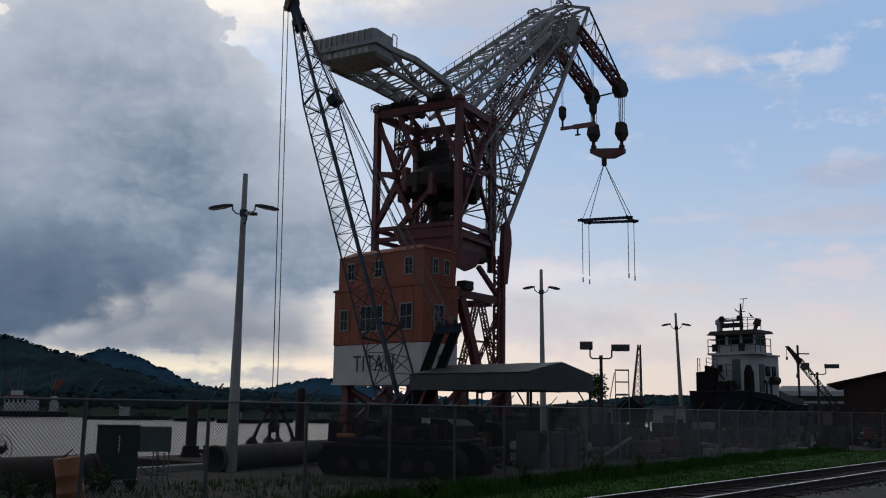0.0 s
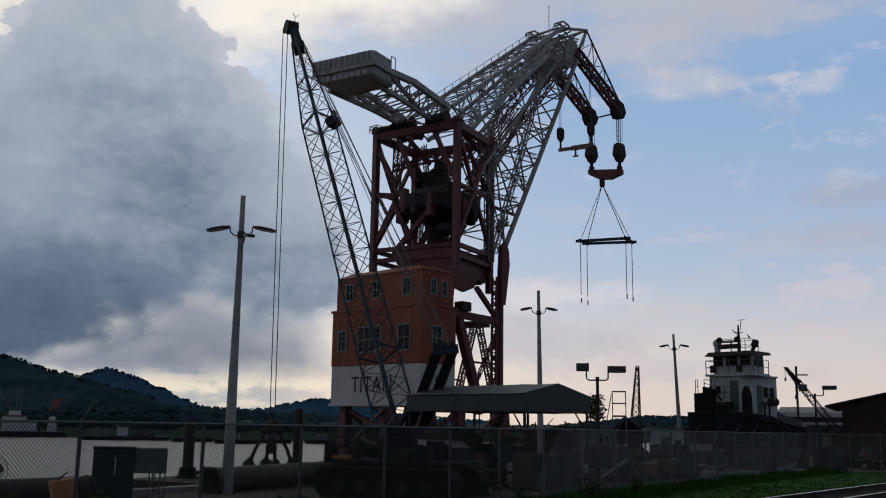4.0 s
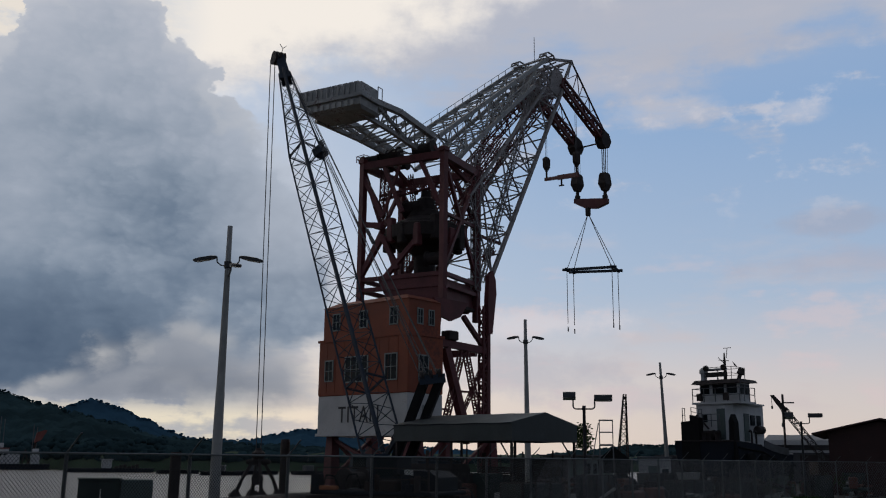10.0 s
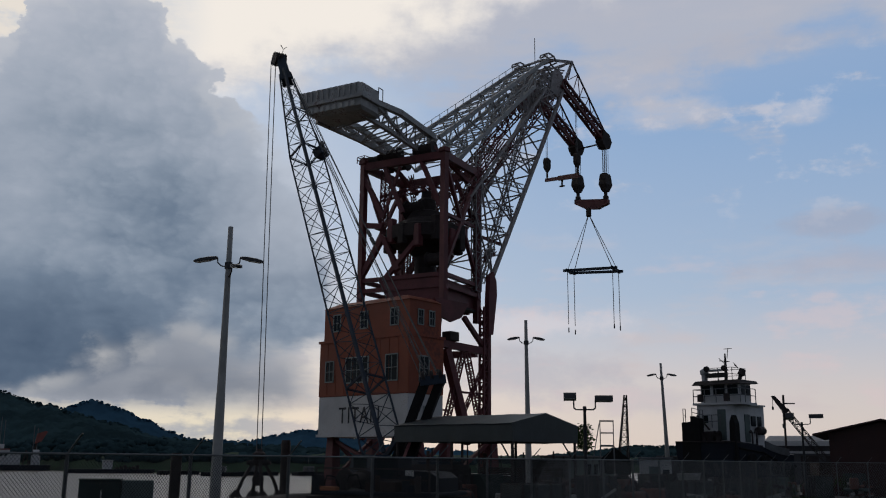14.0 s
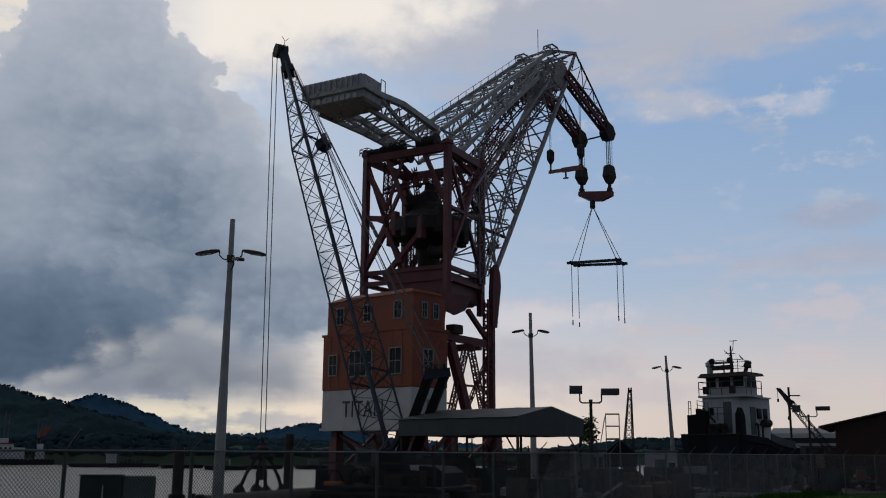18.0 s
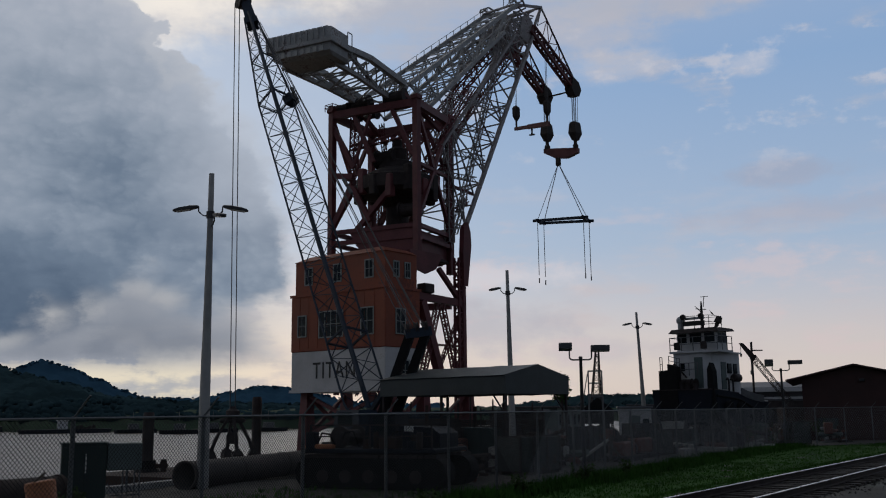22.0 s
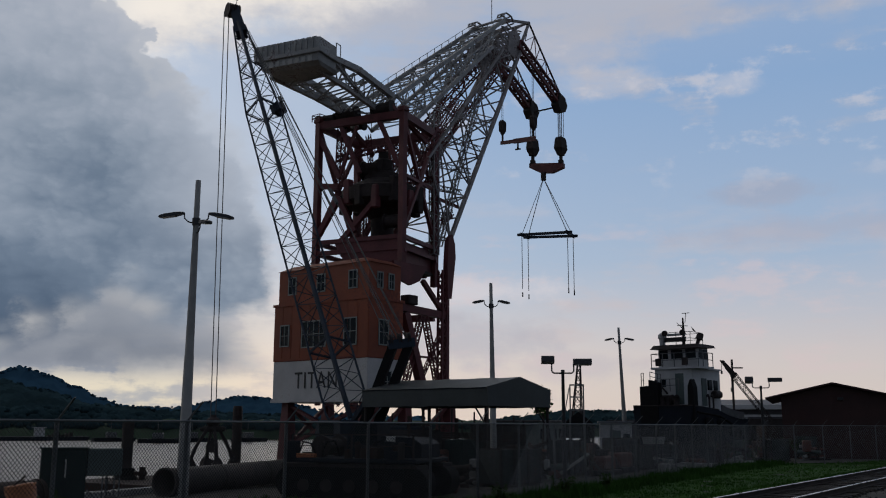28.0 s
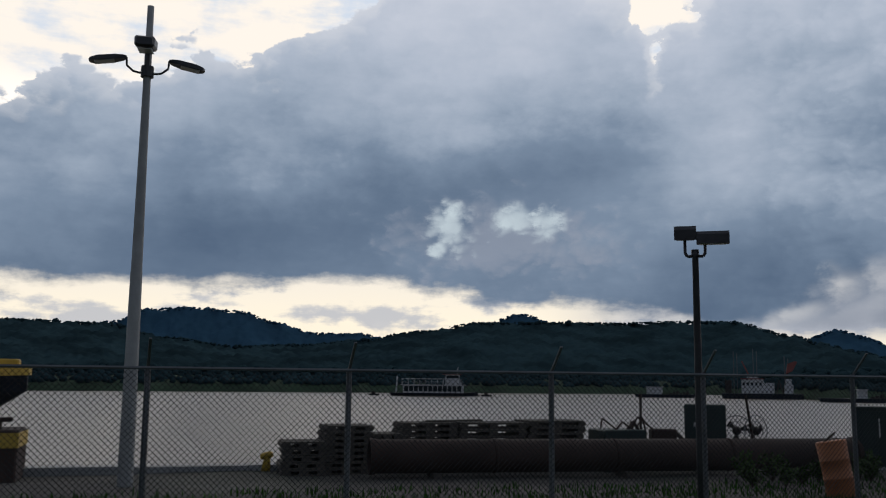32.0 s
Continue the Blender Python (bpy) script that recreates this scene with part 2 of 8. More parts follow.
sky()
sun = new("sun", bpy.data.lights.new("sun", "SUN"))
sun.data.energy, sun.data.angle, sun.data.color = 0.3, radians(110), (1.0, 0.9, 0.78)
sa, se = radians(SUN_AZ), radians(SUN_EL)
sun.matrix_world = look((60 * math.sin(sa), 60 * math.cos(sa), 60 * math.tan(se)), (0, 0, 0))

# ---------------------------------------------------------------- materials


def material(name, base, rough=0.7, metal=0.0, dark=0.7, scale=1.5, fine=18.0, bump=0.15, wear=None, wear_at=0.62, spec=0.4):
    """A weathered surface: base colour varied at two scales, with bump; wear: a second colour in blotches."""
    m = bpy.data.materials.new(name)
    m.use_nodes = True
    g = Net(m.node_tree)
    co = g.node("ShaderNodeTexCoord").outputs["Object"]
    big, small = g.noise(co, scale, 5, 0.6), g.noise(co, fine, 4, 0.6)
    low = tuple(c * dark for c in base)
    col = g.mix(g.step(big, 0.32, 0.68), low, base)
    col = g.mix(g.math("MULTIPLY", g.step(small, 0.45, 0.75), 0.35), col, low)
    if wear:
        spot = g.step(g.math("ADD", g.math("MULTIPLY", big, 0.6), g.math("MULTIPLY", small, 0.4)), wear_at - 0.06, wear_at + 0.06)
        col = g.mix(spot, col, wear)
    b = g.node("ShaderNodeBsdfPrincipled")
    g.put(b.inputs["Base Color"], col)
    g.put(b.inputs["Roughness"], g.math("ADD", rough - 0.1, g.math("MULTIPLY", big, 0.2)))
    b.inputs["Metallic"].default_value = metal
    b.inputs["Specular IOR Level"].default_value = spec
    if bump:
        k = g.node("ShaderNodeBump")
        k.inputs["Strength"].default_value = bump
        k.inputs["Distance"].default_value = 0.02
        g.put(k.inputs["Height"], small)
        g.put(b.inputs["Normal"], k.outputs[0])
    o = g.node("ShaderNodeOutputMaterial")
    g.put(o.inputs[0], b.outputs[0])
    return m


M_RED = material("red_oxide_steel", (0.15, 0.041, 0.046), 0.55, 0.0, 0.6, 0.8, 9, 0.1, (0.09, 0.03, 0.032), 0.6)
M_SILVER = material("weathered_silver_paint", (0.46, 0.47, 0.47), 0.55, 0.1, 0.6, 0.9, 8, 0.1, (0.16, 0.12, 0.11), 0.57)
M_STRUT = material("grey_brown_weathered_steel", (0.36, 0.34, 0.34), 0.55, 0.2, 0.55, 0.9, 8, 0.1, (0.1, 0.05, 0.045), 0.58)
M_DARKSTEEL = material("dark_greasy_steel", (0.05, 0.041, 0.04), 0.7, 0.0, 0.6, 1.5, 12, 0.15, None, 0.62, 0.2)
M_ORANGE = material("orange_painted_steel", (0.28, 0.065, 0.028), 0.6, 0.0, 0.7, 0.35, 5, 0.08, (0.15, 0.036, 0.022), 0.58)
M_WHITE = material("dirty_white_paint", (0.5, 0.5, 0.5), 0.55, 0.0, 0.8, 0.6, 8, 0.06, (0.36, 0.33, 0.3), 0.63)
M_SHIPWHITE = material("white_ship_paint", (0.55, 0.56, 0.57), 0.5, 0.0, 0.8, 0.8, 9, 0.05, (0.45, 0.41, 0.37), 0.66)
M_CRATE = material("dark_grey_green_crate", (0.048, 0.058, 0.057), 0.75, 0.0, 0.6, 1.0, 9, 0.15, (0.07, 0.045, 0.035), 0.6)
M_BOOM = material("blue_black_boom_paint", (0.016, 0.03, 0.052), 0.65, 0.0, 0.6, 1.2, 10)
M_CABLE = material("steel_cable", (0.08, 0.08, 0.085), 0.5, 0.6, 0.8, 3, 30, 0)
M_POLE = material("pale_concrete_pole", (0.32, 0.32, 0.31), 0.8, 0.0, 0.75, 1.2, 20, 0.2, (0.22, 0.21, 0.2), 0.64)
M_LAMP = material("dark_bronze_lamp_housing", (0.05, 0.05, 0.055), 0.45, 0.3, 0.7, 3, 30, 0.05)
M_LENS = material("frosted_lamp_lens", (0.5, 0.5, 0.48), 0.3, 0.0, 0.85, 4, 30, 0.0)
M_GALV = material("galvanised_steel", (0.14, 0.147, 0.155), 0.5, 0.3, 0.7, 2, 25, 0.05, (0.18, 0.16, 0.14), 0.68)
# same wire twice: backlit darkness painted on near strands, hazy veil on far
M_WIRE = material("fence_wire_backlit_tone", (0.028, 0.029, 0.03), 0.85, 0.0, 0.7, 2, 25, 0.0)
M_WIREFAR = material("fence_wire_veil_tone", (0.15, 0.156, 0.165), 0.6, 0.2, 0.7, 2, 25, 0.0)
M_GLASS = material("dark_window_glass", (0.012, 0.02, 0.024), 0.12, 0.0, 0.8, 1, 4, 0.0, None, 0.6, 0.1)
M_FRAME = material("grey_green_window_frame", (0.25, 0.28, 0.27), 0.5, 0.0, 0.8, 2, 20, 0.03)
M_BLACKPAINT = material("black_letter_paint", (0.02, 0.02, 0.02), 0.5, 0, 0.8, 2, 15, 0.03)
M_TARP = material("dark_green_tarpaulin", (0.042, 0.054, 0.057), 0.5, 0.0, 0.7, 0.7, 6, 0.3)
M_RUST = material("rusty_pipe_steel", (0.05, 0.03, 0.024), 0.9, 0.0, 0.55, 0.7, 9, 0.35, (0.04, 0.028, 0.025), 0.58)
M_PIPE = material("grey_brown_dredge_pipe", (0.085, 0.073, 0.066), 0.75, 0.1, 0.65, 0.6, 8, 0.25, (0.11, 0.08, 0.07), 0.62)
M_GREENBOX = material("dark_green_box_paint", (0.012, 0.032, 0.03), 0.55, 0.0, 0.7, 1.0, 12, 0.08)
M_GREYGREEN = material("grey_green_sheet_metal", (0.1, 0.135, 0.13), 0.55, 0.0, 0.75, 1.0, 12, 0.08)
M_DRUM = material("faded_orange_drum", (0.42, 0.15, 0.06), 0.6, 0.0, 0.75, 2.0, 14, 0.1, (0.2, 0.07, 0.04), 0.64)
M_WOOD = material("grey_weathered_timber", (0.095, 0.082, 0.068), 0.85, 0.0, 0.6, 2.5, 18, 0.4)
M_HULL = material("black_hull_paint", (0.013, 0.018, 0.028), 0.6, 0.0, 0.7, 0.7, 9, 0.1, None, 0.62, 0.15)
M_YELLOW = material("worn_yellow_paint", (0.55, 0.36, 0.05), 0.55, 0.0, 0.75, 1.5, 14, 0.08, (0.2, 0.12, 0.05), 0.64)
M_RUBBER = material("black_rubber", (0.014, 0.014, 0.015), 0.85, 0, 0.7, 3, 25, 0.2, None, 0.62, 0.15)
M_OXIDE = material("red_oxide_machinery_paint", (0.2, 0.085, 0.065), 0.7, 0.0, 0.55, 1.2, 9, 0.2, (0.06, 0.04, 0.035), 0.6)
M_SHED = material("dark_red_brown_cladding", (0.055, 0.024, 0.022), 0.7, 0.0, 0.75, 0.8, 10, 0.15)
M_ROOFGREY = material("grey_sheet_roof", (0.075, 0.075, 0.08), 0.6, 0.2, 0.75, 0.7, 9, 0.1)
M_REDBOAT = material("faded_red_paint", (0.22, 0.065, 0.055), 0.55, 0.0, 0.8, 1, 10, 0.05)
M_BARK = material("dark_bark", (0.06, 0.045, 0.035), 0.9, 0, 0.7, 3, 20, 0.4)
M_LEAF = material("tropical_foliage", (0.06, 0.11, 0.03), 0.85, 0, 0.5, 0.6, 3, 0.3, None, 0.6, 0.15)
# aerial haze is painted into this colour: blue in place of leaf green
M_HILLFAR = material("far_forest_haze_blue", (0.035, 0.085, 0.135), 1.0, 0, 0.8, 0.015, 0.09, 0.0, None, 0.6, 0.0)
# forest green shifted to blue-grey, so the distance haze sits in the colour
M_HILL = material("haze_tinted_hillside", (0.035, 0.066, 0.076), 1.0, 0, 0.5, 0.03, 0.2, 0.0, None, 0.6, 0.0)
M_BANK = material("grassy_far_bank", (0.038, 0.07, 0.042), 0.95, 0, 0.6, 0.06, 0.4, 0.2, None, 0.6, 0.1)
M_RAIL = material("worn_rail_steel", (0.42, 0.38, 0.35), 0.28, 0.9, 0.6, 2, 16, 0.05)
M_RAILSIDE = material("rusty_rail_web", (0.045, 0.032, 0.026), 0.85, 0.1, 0.6, 2, 16, 0.15)
M_SLEEPER = material("tarred_sleeper_timber", (0.034, 0.028, 0.023), 0.9, 0.0, 0.6, 2.5, 18, 0.4)
M_BALLAST = material("grey_ballast", (0.032, 0.029, 0.026), 0.95, 0, 0.5, 4.0, 30, 1.0)
M_GRASSBLADE = material("grass_blades", (0.045, 0.118, 0.02), 0.9, 0, 0.55, 0.5, 4, 0.0, None, 0.6, 0.08)


def ground_material():
    m = bpy.data.materials.new("yard_ground")
    m.use_nodes = True
    g = Net(m.node_tree)
    co = g.node("ShaderNodeTexCoord").outputs["Object"]
    big, mid, small = g.noise(co, 0.12, 5, 0.6), g.noise(co, 0.9, 5, 0.65), g.noise(co, 14, 4, 0.7)
    dirt = g.mix(g.step(mid, 0.35, 0.65), (0.045, 0.042, 0.036), (0.078, 0.072, 0.062))
    dirt = g.mix(g.math("MULTIPLY", g.step(small, 0.5, 0.75), 0.5), dirt, (0.032, 0.028, 0.024))
    dirt = g.mix(g.step(big, 0.52, 0.66), dirt, (0.032, 0.036, 0.024))
    b = g.node("ShaderNodeBsdfPrincipled")
    g.put(b.inputs["Base Color"], dirt)
    g.put(b.inputs["Roughness"], g.math("SUBTRACT", 1.0, g.math("MULTIPLY", g.step(big, 0.55, 0.75), 0.3)))
    k = g.node("ShaderNodeBump")
    k.inputs["Strength"].default_value = 0.5
    k.inputs["Distance"].default_value = 0.04
    g.put(k.inputs["Height"], g.math("ADD", mid, g.math("MULTIPLY", small, 0.4)))
    g.put(b.inputs["Normal"], k.outputs[0])
    o = g.node("ShaderNodeOutputMaterial")
    g.put(o.inputs[0], b.outputs[0])
    return m


def grass_material():
    m = bpy.data.materials.new("short_grass")
    m.use_nodes = True
    g = Net(m.node_tree)
    co = g.node("ShaderNodeTexCoord").outputs["Object"]
    big, small = g.noise(co, 0.4, 5, 0.6), g.noise(co, 22, 3, 0.7)
    col = g.mix(g.step(big, 0.3, 0.7), (0.025, 0.07, 0.011), (0.045, 0.122, 0.019))
    col = g.mix(g.math("MULTIPLY", g.step(small, 0.4, 0.7), 0.6), col, (0.018, 0.05, 0.009))
    b = g.node("ShaderNodeBsdfPrincipled")
    g.put(b.inputs["Base Color"], col)
    b.inputs["Roughness"].default_value = 0.95
    b.inputs["Specular IOR Level"].default_value = 0.1
    k = g.node("ShaderNodeBump")
    k.inputs["Strength"].default_value = 0.5
    k.inputs["Distance"].default_value = 0.04
    g.put(k.inputs["Height"], small)
    g.put(b.inputs["Normal"], k.outputs[0])
    o = g.node("ShaderNodeOutputMaterial")
    g.put(o.inputs[0], b.outputs[0])
    return m


def water_material():
    m = bpy.data.materials.new("canal_water")
    m.use_nodes = True
    g = Net(m.node_tree)
    co = g.node("ShaderNodeTexCoord").outputs["Object"]
    b = g.node("ShaderNodeBsdfPrincipled")
    b.inputs["Base Color"].default_value = (0.16, 0.125, 0.088, 1)
    b.inputs["Roughness"].default_value = 0.28
    b.inputs["IOR"].default_value = 1.33
    b.inputs["Specular IOR Level"].default_value = 0.3
    mp = g.node("ShaderNodeMapping")
    g.put(mp.inputs[0], co)
    mp.inputs["Rotation"].default_value = (0, 0, radians(31))
    mp.inputs["Scale"].default_value = (1.0, 0.45, 1.0)
    h = g.math("ADD", g.noise(mp.outputs[0], 0.9, 3, 0.5), g.math("MULTIPLY", g.noise(mp.outputs[0], 0.16, 3, 0.5), 1.6))
    k = g.node("ShaderNodeBump")
    k.inputs["Strength"].default_value = 0.11
    k.inputs["Distance"].default_value = 0.2
    g.put(k.inputs["Height"], h)
    g.put(b.inputs["Normal"], k.outputs[0])
    o = g.node("ShaderNodeOutputMaterial")
    g.put(o.inputs[0], b.outputs[0])
    return m


M_GROUND, M_GRASS, M_WATER = ground_material(), grass_material(), water_material()


# ---------------------------------------------------------------- mesh tools


class Mesh:
    """Collects vertices and faces for one mesh."""

    def __init__(self):
        self.v, self.f, self.smooth = [], [], False

    def add(self, verts, faces):
        k = len(self.v)
        self.v += [tuple(p) for p in verts]
        self.f += [tuple(i + k for i in f) for f in faces]
        return self

    def box(self, x0, x1, y0, y1, z0, z1, bevel=0.0):
        c = [(x, y, z) for z in (z0, z1) for y in (y0, y1) for x in (x0, x1)]
        if not bevel:
            return self.add(c, [(0, 2, 3, 1), (4, 5, 7, 6), (0, 1, 5, 4), (2, 6, 7, 3), (0, 4, 6, 2), (1, 3, 7, 5)])
        b = min(bevel, (x1 - x0) * 0.4, (y1 - y0) * 0.4, (z1 - z0) * 0.4)
        rings = []
        for z, s in ((z0, b), (z0 + b, 0), (z1 - b, 0), (z1, b)):
            a0, a1, c0, c1 = x0 + s, x1 - s, y0 + s, y1 - s
            rings.append([(a0 + b, c0, z), (a1 - b, c0, z), (a1, c0 + b, z), (a1, c1 - b, z), (a1 - b, c1, z), (a0 + b, c1, z), (a0, c1 - b, z), (a0, c0 + b, z)])
        return self.rings(rings)

    def rings(self, rings, cap=True):
        n = len(rings[0])
        vs = [p for r in rings for p in r]
        fs = []
        for i in range(len(rings) - 1):
            for j in range(n):
                fs.append((i * n + j, i * n + (j + 1) % n, (i + 1) * n + (j + 1) % n, (i + 1) * n + j))
        if cap:
            fs.append(tuple(reversed(range(n))))
            fs.append(tuple(range((len(rings) - 1) * n, len(rings) * n)))
        return self.add(vs, fs)

    def bar(self, p, q, w, h=None, sides=4):
        """A straight bar of w by h from p to q."""
        p, q = Vector(p), Vector(q)
        d = q - p
        if d.length < 1e-5:
            return self
        d.normalize()
        ref = Vector((0, 0, 1)) if abs(d.z) < 0.95 else Vector((1, 0, 0))
        a = d.cross(ref).normalized()
        b = a.cross(d)
        h = w if h is None else h
        if sides == 4:
            off = [(-w / 2, -h / 2), (w / 2, -h / 2), (w / 2, h / 2), (-w / 2, h / 2)]
        else:
            off = [(math.cos(2 * math.pi * i / sides) * w / 2, math.sin(2 * math.pi * i / sides) * h / 2) for i in range(sides)]
        return self.rings([[p + a * x + b * y for x, y in off], [q + a * x + b * y for x, y in off]])

    def path(self, pts, w, sides=6):
        for p, q in zip(pts, pts[1:]):
            self.bar(p, q, w, None, sides)
        return self

    def tube(self, p, q, radii, sides=16, cap=True):
        """A turned shape along p to q: radii = (fraction, radius), ..."""
        p, q = Vector(p), Vector(q)
        d = (q - p).normalized()
        ref = Vector((0, 0, 1)) if abs(d.z) < 0.95 else Vector((1, 0, 0))
        a = d.cross(ref).normalized()
        b = a.cross(d)
        rr = []
        for t, r in radii:
            o = p.lerp(q, t)
            rr.append([o + (a * math.cos(2 * math.pi * i / sides) + b * math.sin(2 * math.pi * i / sides)) * r for i in range(sides)])
        return self.rings(rr, cap)

    def poly(self, outline, axis, lo, hi):
        """A flat outline of (a, b) pairs, extruded along axis 'x', 'y' or 'z' from lo to hi."""
        def at(a, b, c):
            return {"x": (c, a, b), "y": (a, c, b), "z": (a, b, c)}[axis]
        return self.rings([[at(a, b, lo) for a, b in outline], [at(a, b, hi) for a, b in outline]])

    def lattice(self, p0, p1, q0, q1, n, w, cross=True, rungs=True):
        """Bracing between two chords p0-p1 and q0-q1."""
        p0, p1, q0, q1 = map(Vector, (p0, p1, q0, q1))
        for i in range(n):
            a, b = i / n, (i + 1) / n
            pa, pb, qa, qb = p0.lerp(p1, a), p0.lerp(p1, b), q0.lerp(q1, a), q0.lerp(q1, b)
            if rungs:
                self.bar(pa, qa, w)
            if cross or i % 2 == 0:
                self.bar(pa, qb, w)
            if cross or i % 2 == 1:
                self.bar(qa, pb, w)
        return self

    def data(self, name, mat):
        me = bpy.data.meshes.new(name)
        me.from_pydata(self.v, [], self.f)
        if self.smooth:
            me.polygons.foreach_set("use_smooth", [True] * len(self.f))
        me.materials.append(mat)
        bm = bmesh.new()
        bm.from_mesh(me)
        bmesh.ops.recalc_face_normals(bm, faces=bm.faces)
        bm.to_mesh(me)
        bm.free()
        return me


def thing(name, label, category, m=None, group="", kind=""):
    ob = new(name)
    if m is not None:
        ob.matrix_basis = m
    return tagged(ob, label, category, group, kind)


def part(name, mesh, mat, parent, label="", smooth=False, kind=""):
    mesh.smooth = smooth
    ob = new(name, mesh.data(name, mat))
    ob.parent = parent
    return tagged(ob, label, "", "", kind)


def solid(name, mesh, mat, label, category, m=None, group="", kind="", smooth=False):
    mesh.smooth = smooth
    ob = new(name, mesh.data(name, mat))
    if m is not None:
        ob.matrix_basis = m
    return tagged(ob, label, category, group, kind)


# The quay frame: s along the fence and the quay, n across towards the water.
AX, NX = Vector((0.515, 0.857, 0)), Vector((-0.857, 0.515, 0))
QUAY = math.degrees(math.atan2(AX.y, AX.x))


def quay(s, n, z=0.0):
    return AX * s + NX * n + Vector((0, 0, z))


# ---------------------------------------------------------------- ground, water, far shore
WATER_Z = -2.4
EDGE = 26.4
TX, TN = Vector((0.628, 0.778, 0)), Vector((-0.778, 0.628, 0))   # the railway's line and the way across it
TRACK = 9.48


def ramp01(x, a, b):
    k = min(1.0, max(0.0, (x - a) / (b - a)))
    return k * k * (3 - 2 * k)


def ground_z(x, y):
    across = x * TN.x + y * TN.y
    bed = 0.40 * (1 - ramp01(across, 11.2, 13.5))
    rough = 0.05 * noise.noise((x * 0.35, y * 0.35, 0)) + 0.02 * noise.noise((x * 1.7, y * 1.7, 3))
    return bed + rough


def spaced(lo, hi, *cuts):
    """Grid lines from lo to hi: (until, step) pairs."""
    out, x = [lo], lo
    for until, step in cuts:
        while x < until - 1e-6:
            x = min(until, x + step)
            out.append(x)
    return out


def build_ground():
    ss = spaced(-900, 1500, (-60, 120), (-10, 5), (70, 0.8), (130, 5), (1500, 137))
    ns = spaced(-900, EDGE, (-30, 145), (3, 3), (EDGE, 0.65))
    m = Mesh()
    k = len(ns)
    for s in ss:
        for n in ns:
            p = quay(s, n)
            m.v.append((p.x, p.y, ground_z(p.x, p.y) if -80 < s < 160 and n > -60 else (0.4 if n < 10 else 0.0)))
    for i in range(len(ss) - 1):
        for j in range(k - 1):
            a = i * k + j
            m.f.append((a, a + k, a + k + 1, a + 1))
    # the drop at the quay edge
    low = len(m.v)
    for s in ss:
        p = quay(s, EDGE + 0.1, WATER_Z - 2)
        m.v.append(tuple(p))
    for i in range(len(ss) - 1):
        a, b = i * k + k - 1, (i + 1) * k + k - 1
        m.f.append((a, b, low + i + 1, low + i))
    solid("ground", m, M_GROUND, "dark earth and gravel yard ground beside the quay", "ground", kind="structure", smooth=True)
    # a timber and concrete kerb along the quay
    c = Mesh()
    for i in range(-8, 34):
        s = i * 3.0
        q0, q1 = quay(s + 0.01, EDGE - 0.25, 0.05), quay(s + 2.99, EDGE - 0.25, 0.05)
        c.bar(q0, q1, 0.5, 0.22 + 0.02 * (i % 3))
    solid("quay_kerb", c, M_POLE, "worn concrete kerb along the quay edge", "kerb", kind="structure")


def build_water():
    m = Mesh()
    n = 48
    m.v.append((0, 0, WATER_Z))
    for i in range(n):
        a = 2 * math.pi * i / n
        m.v.append((3500 * math.cos(a), 3500 * math.sin(a), WATER_Z))
    m.f = [(0, 1 + i, 1 + (i + 1) % n) for i in range(n)]
    solid("water", m, M_WATER, "calm grey canal water under a cloudy dusk sky", "water", kind="structure")


# skyline of the far hills: azimuth, elevation in degrees
RIDGE = ((-100, 2.2), (-88, 3.0), (-78, 2.4), (-67.6, 3.2), (-61.7, 3.1), (-58.6, 2.4), (-54.7, 1.95), (-50.7, 2.1), (-47.4, 2.4), (-43.3, 3.0), (-40.2, 3.5),
         (-35.1, 3.55), (-31.8, 3.5), (-28.5, 3.6), (-25.3, 3.55), (-22.2, 2.75), (-20.7, 2.3), (-18.9, 1.85), (-15.7, 1.0), (-12, 0.75), (-6, 0.55), (-2, 0.2), (1, 0.12), (6, 0.2), (8.5, 0.5), (12, 0.85), (25, 0.85), (45, 1.2), (60, 0.8))
FAR_HILLS = ((-66, 2.0), (-61.7, 3.2), (-59.6, 4.0), (-57.1, 4.15), (-54.5, 4.0), (-52.1, 3.35), (-50.1, 2.8), (-47.4, 2.8), (-45, 2.4), (-42, 2.8), (-39.9, 3.5), (-37.5, 4.05),
             (-35.5, 3.5), (-31, 2.5), (-25, 2.2), (-21.6, 2.6), (-19.7, 3.02), (-18.2, 2.62), (-17.0, 2.08), (-15.4, 1.38), (-14.1, 0.98), (-11.2, 0.92), (-9.6, 1.28), (-7.8, 1.62), (-6.3, 1.48), (-4.9, 1.15), (-2, 0.65), (3, 0.45))


def along(table, a):
    for (a0, e0), (a1, e1) in zip(table, table[1:]):
        if a0 <= a <= a1:
            k = (a - a0) / (a1 - a0)
            k = k * k * (3 - 2 * k)
            return e0 + (e1 - e0) * k
    return table[0][1] if a < table[0][0] else table[-1][1]


def shore_d(a):
    """Distance of the far shore: a line along the canal, rounded off at both ends."""
    off = math.cos(radians(a + 59))
    k = min(1.0, max(0.0, (a + 28) / 9.0))
    k = k * k * (3 - 2 * k)
    return min(640.0, 375.0 / max(off, 0.3)) * (1 - k) + (300.0 + max(0.0, a + 5) * 6) * k


def polar(a, d, z):
    return (d * math.sin(radians(a)), d * math.cos(radians(a)), z)


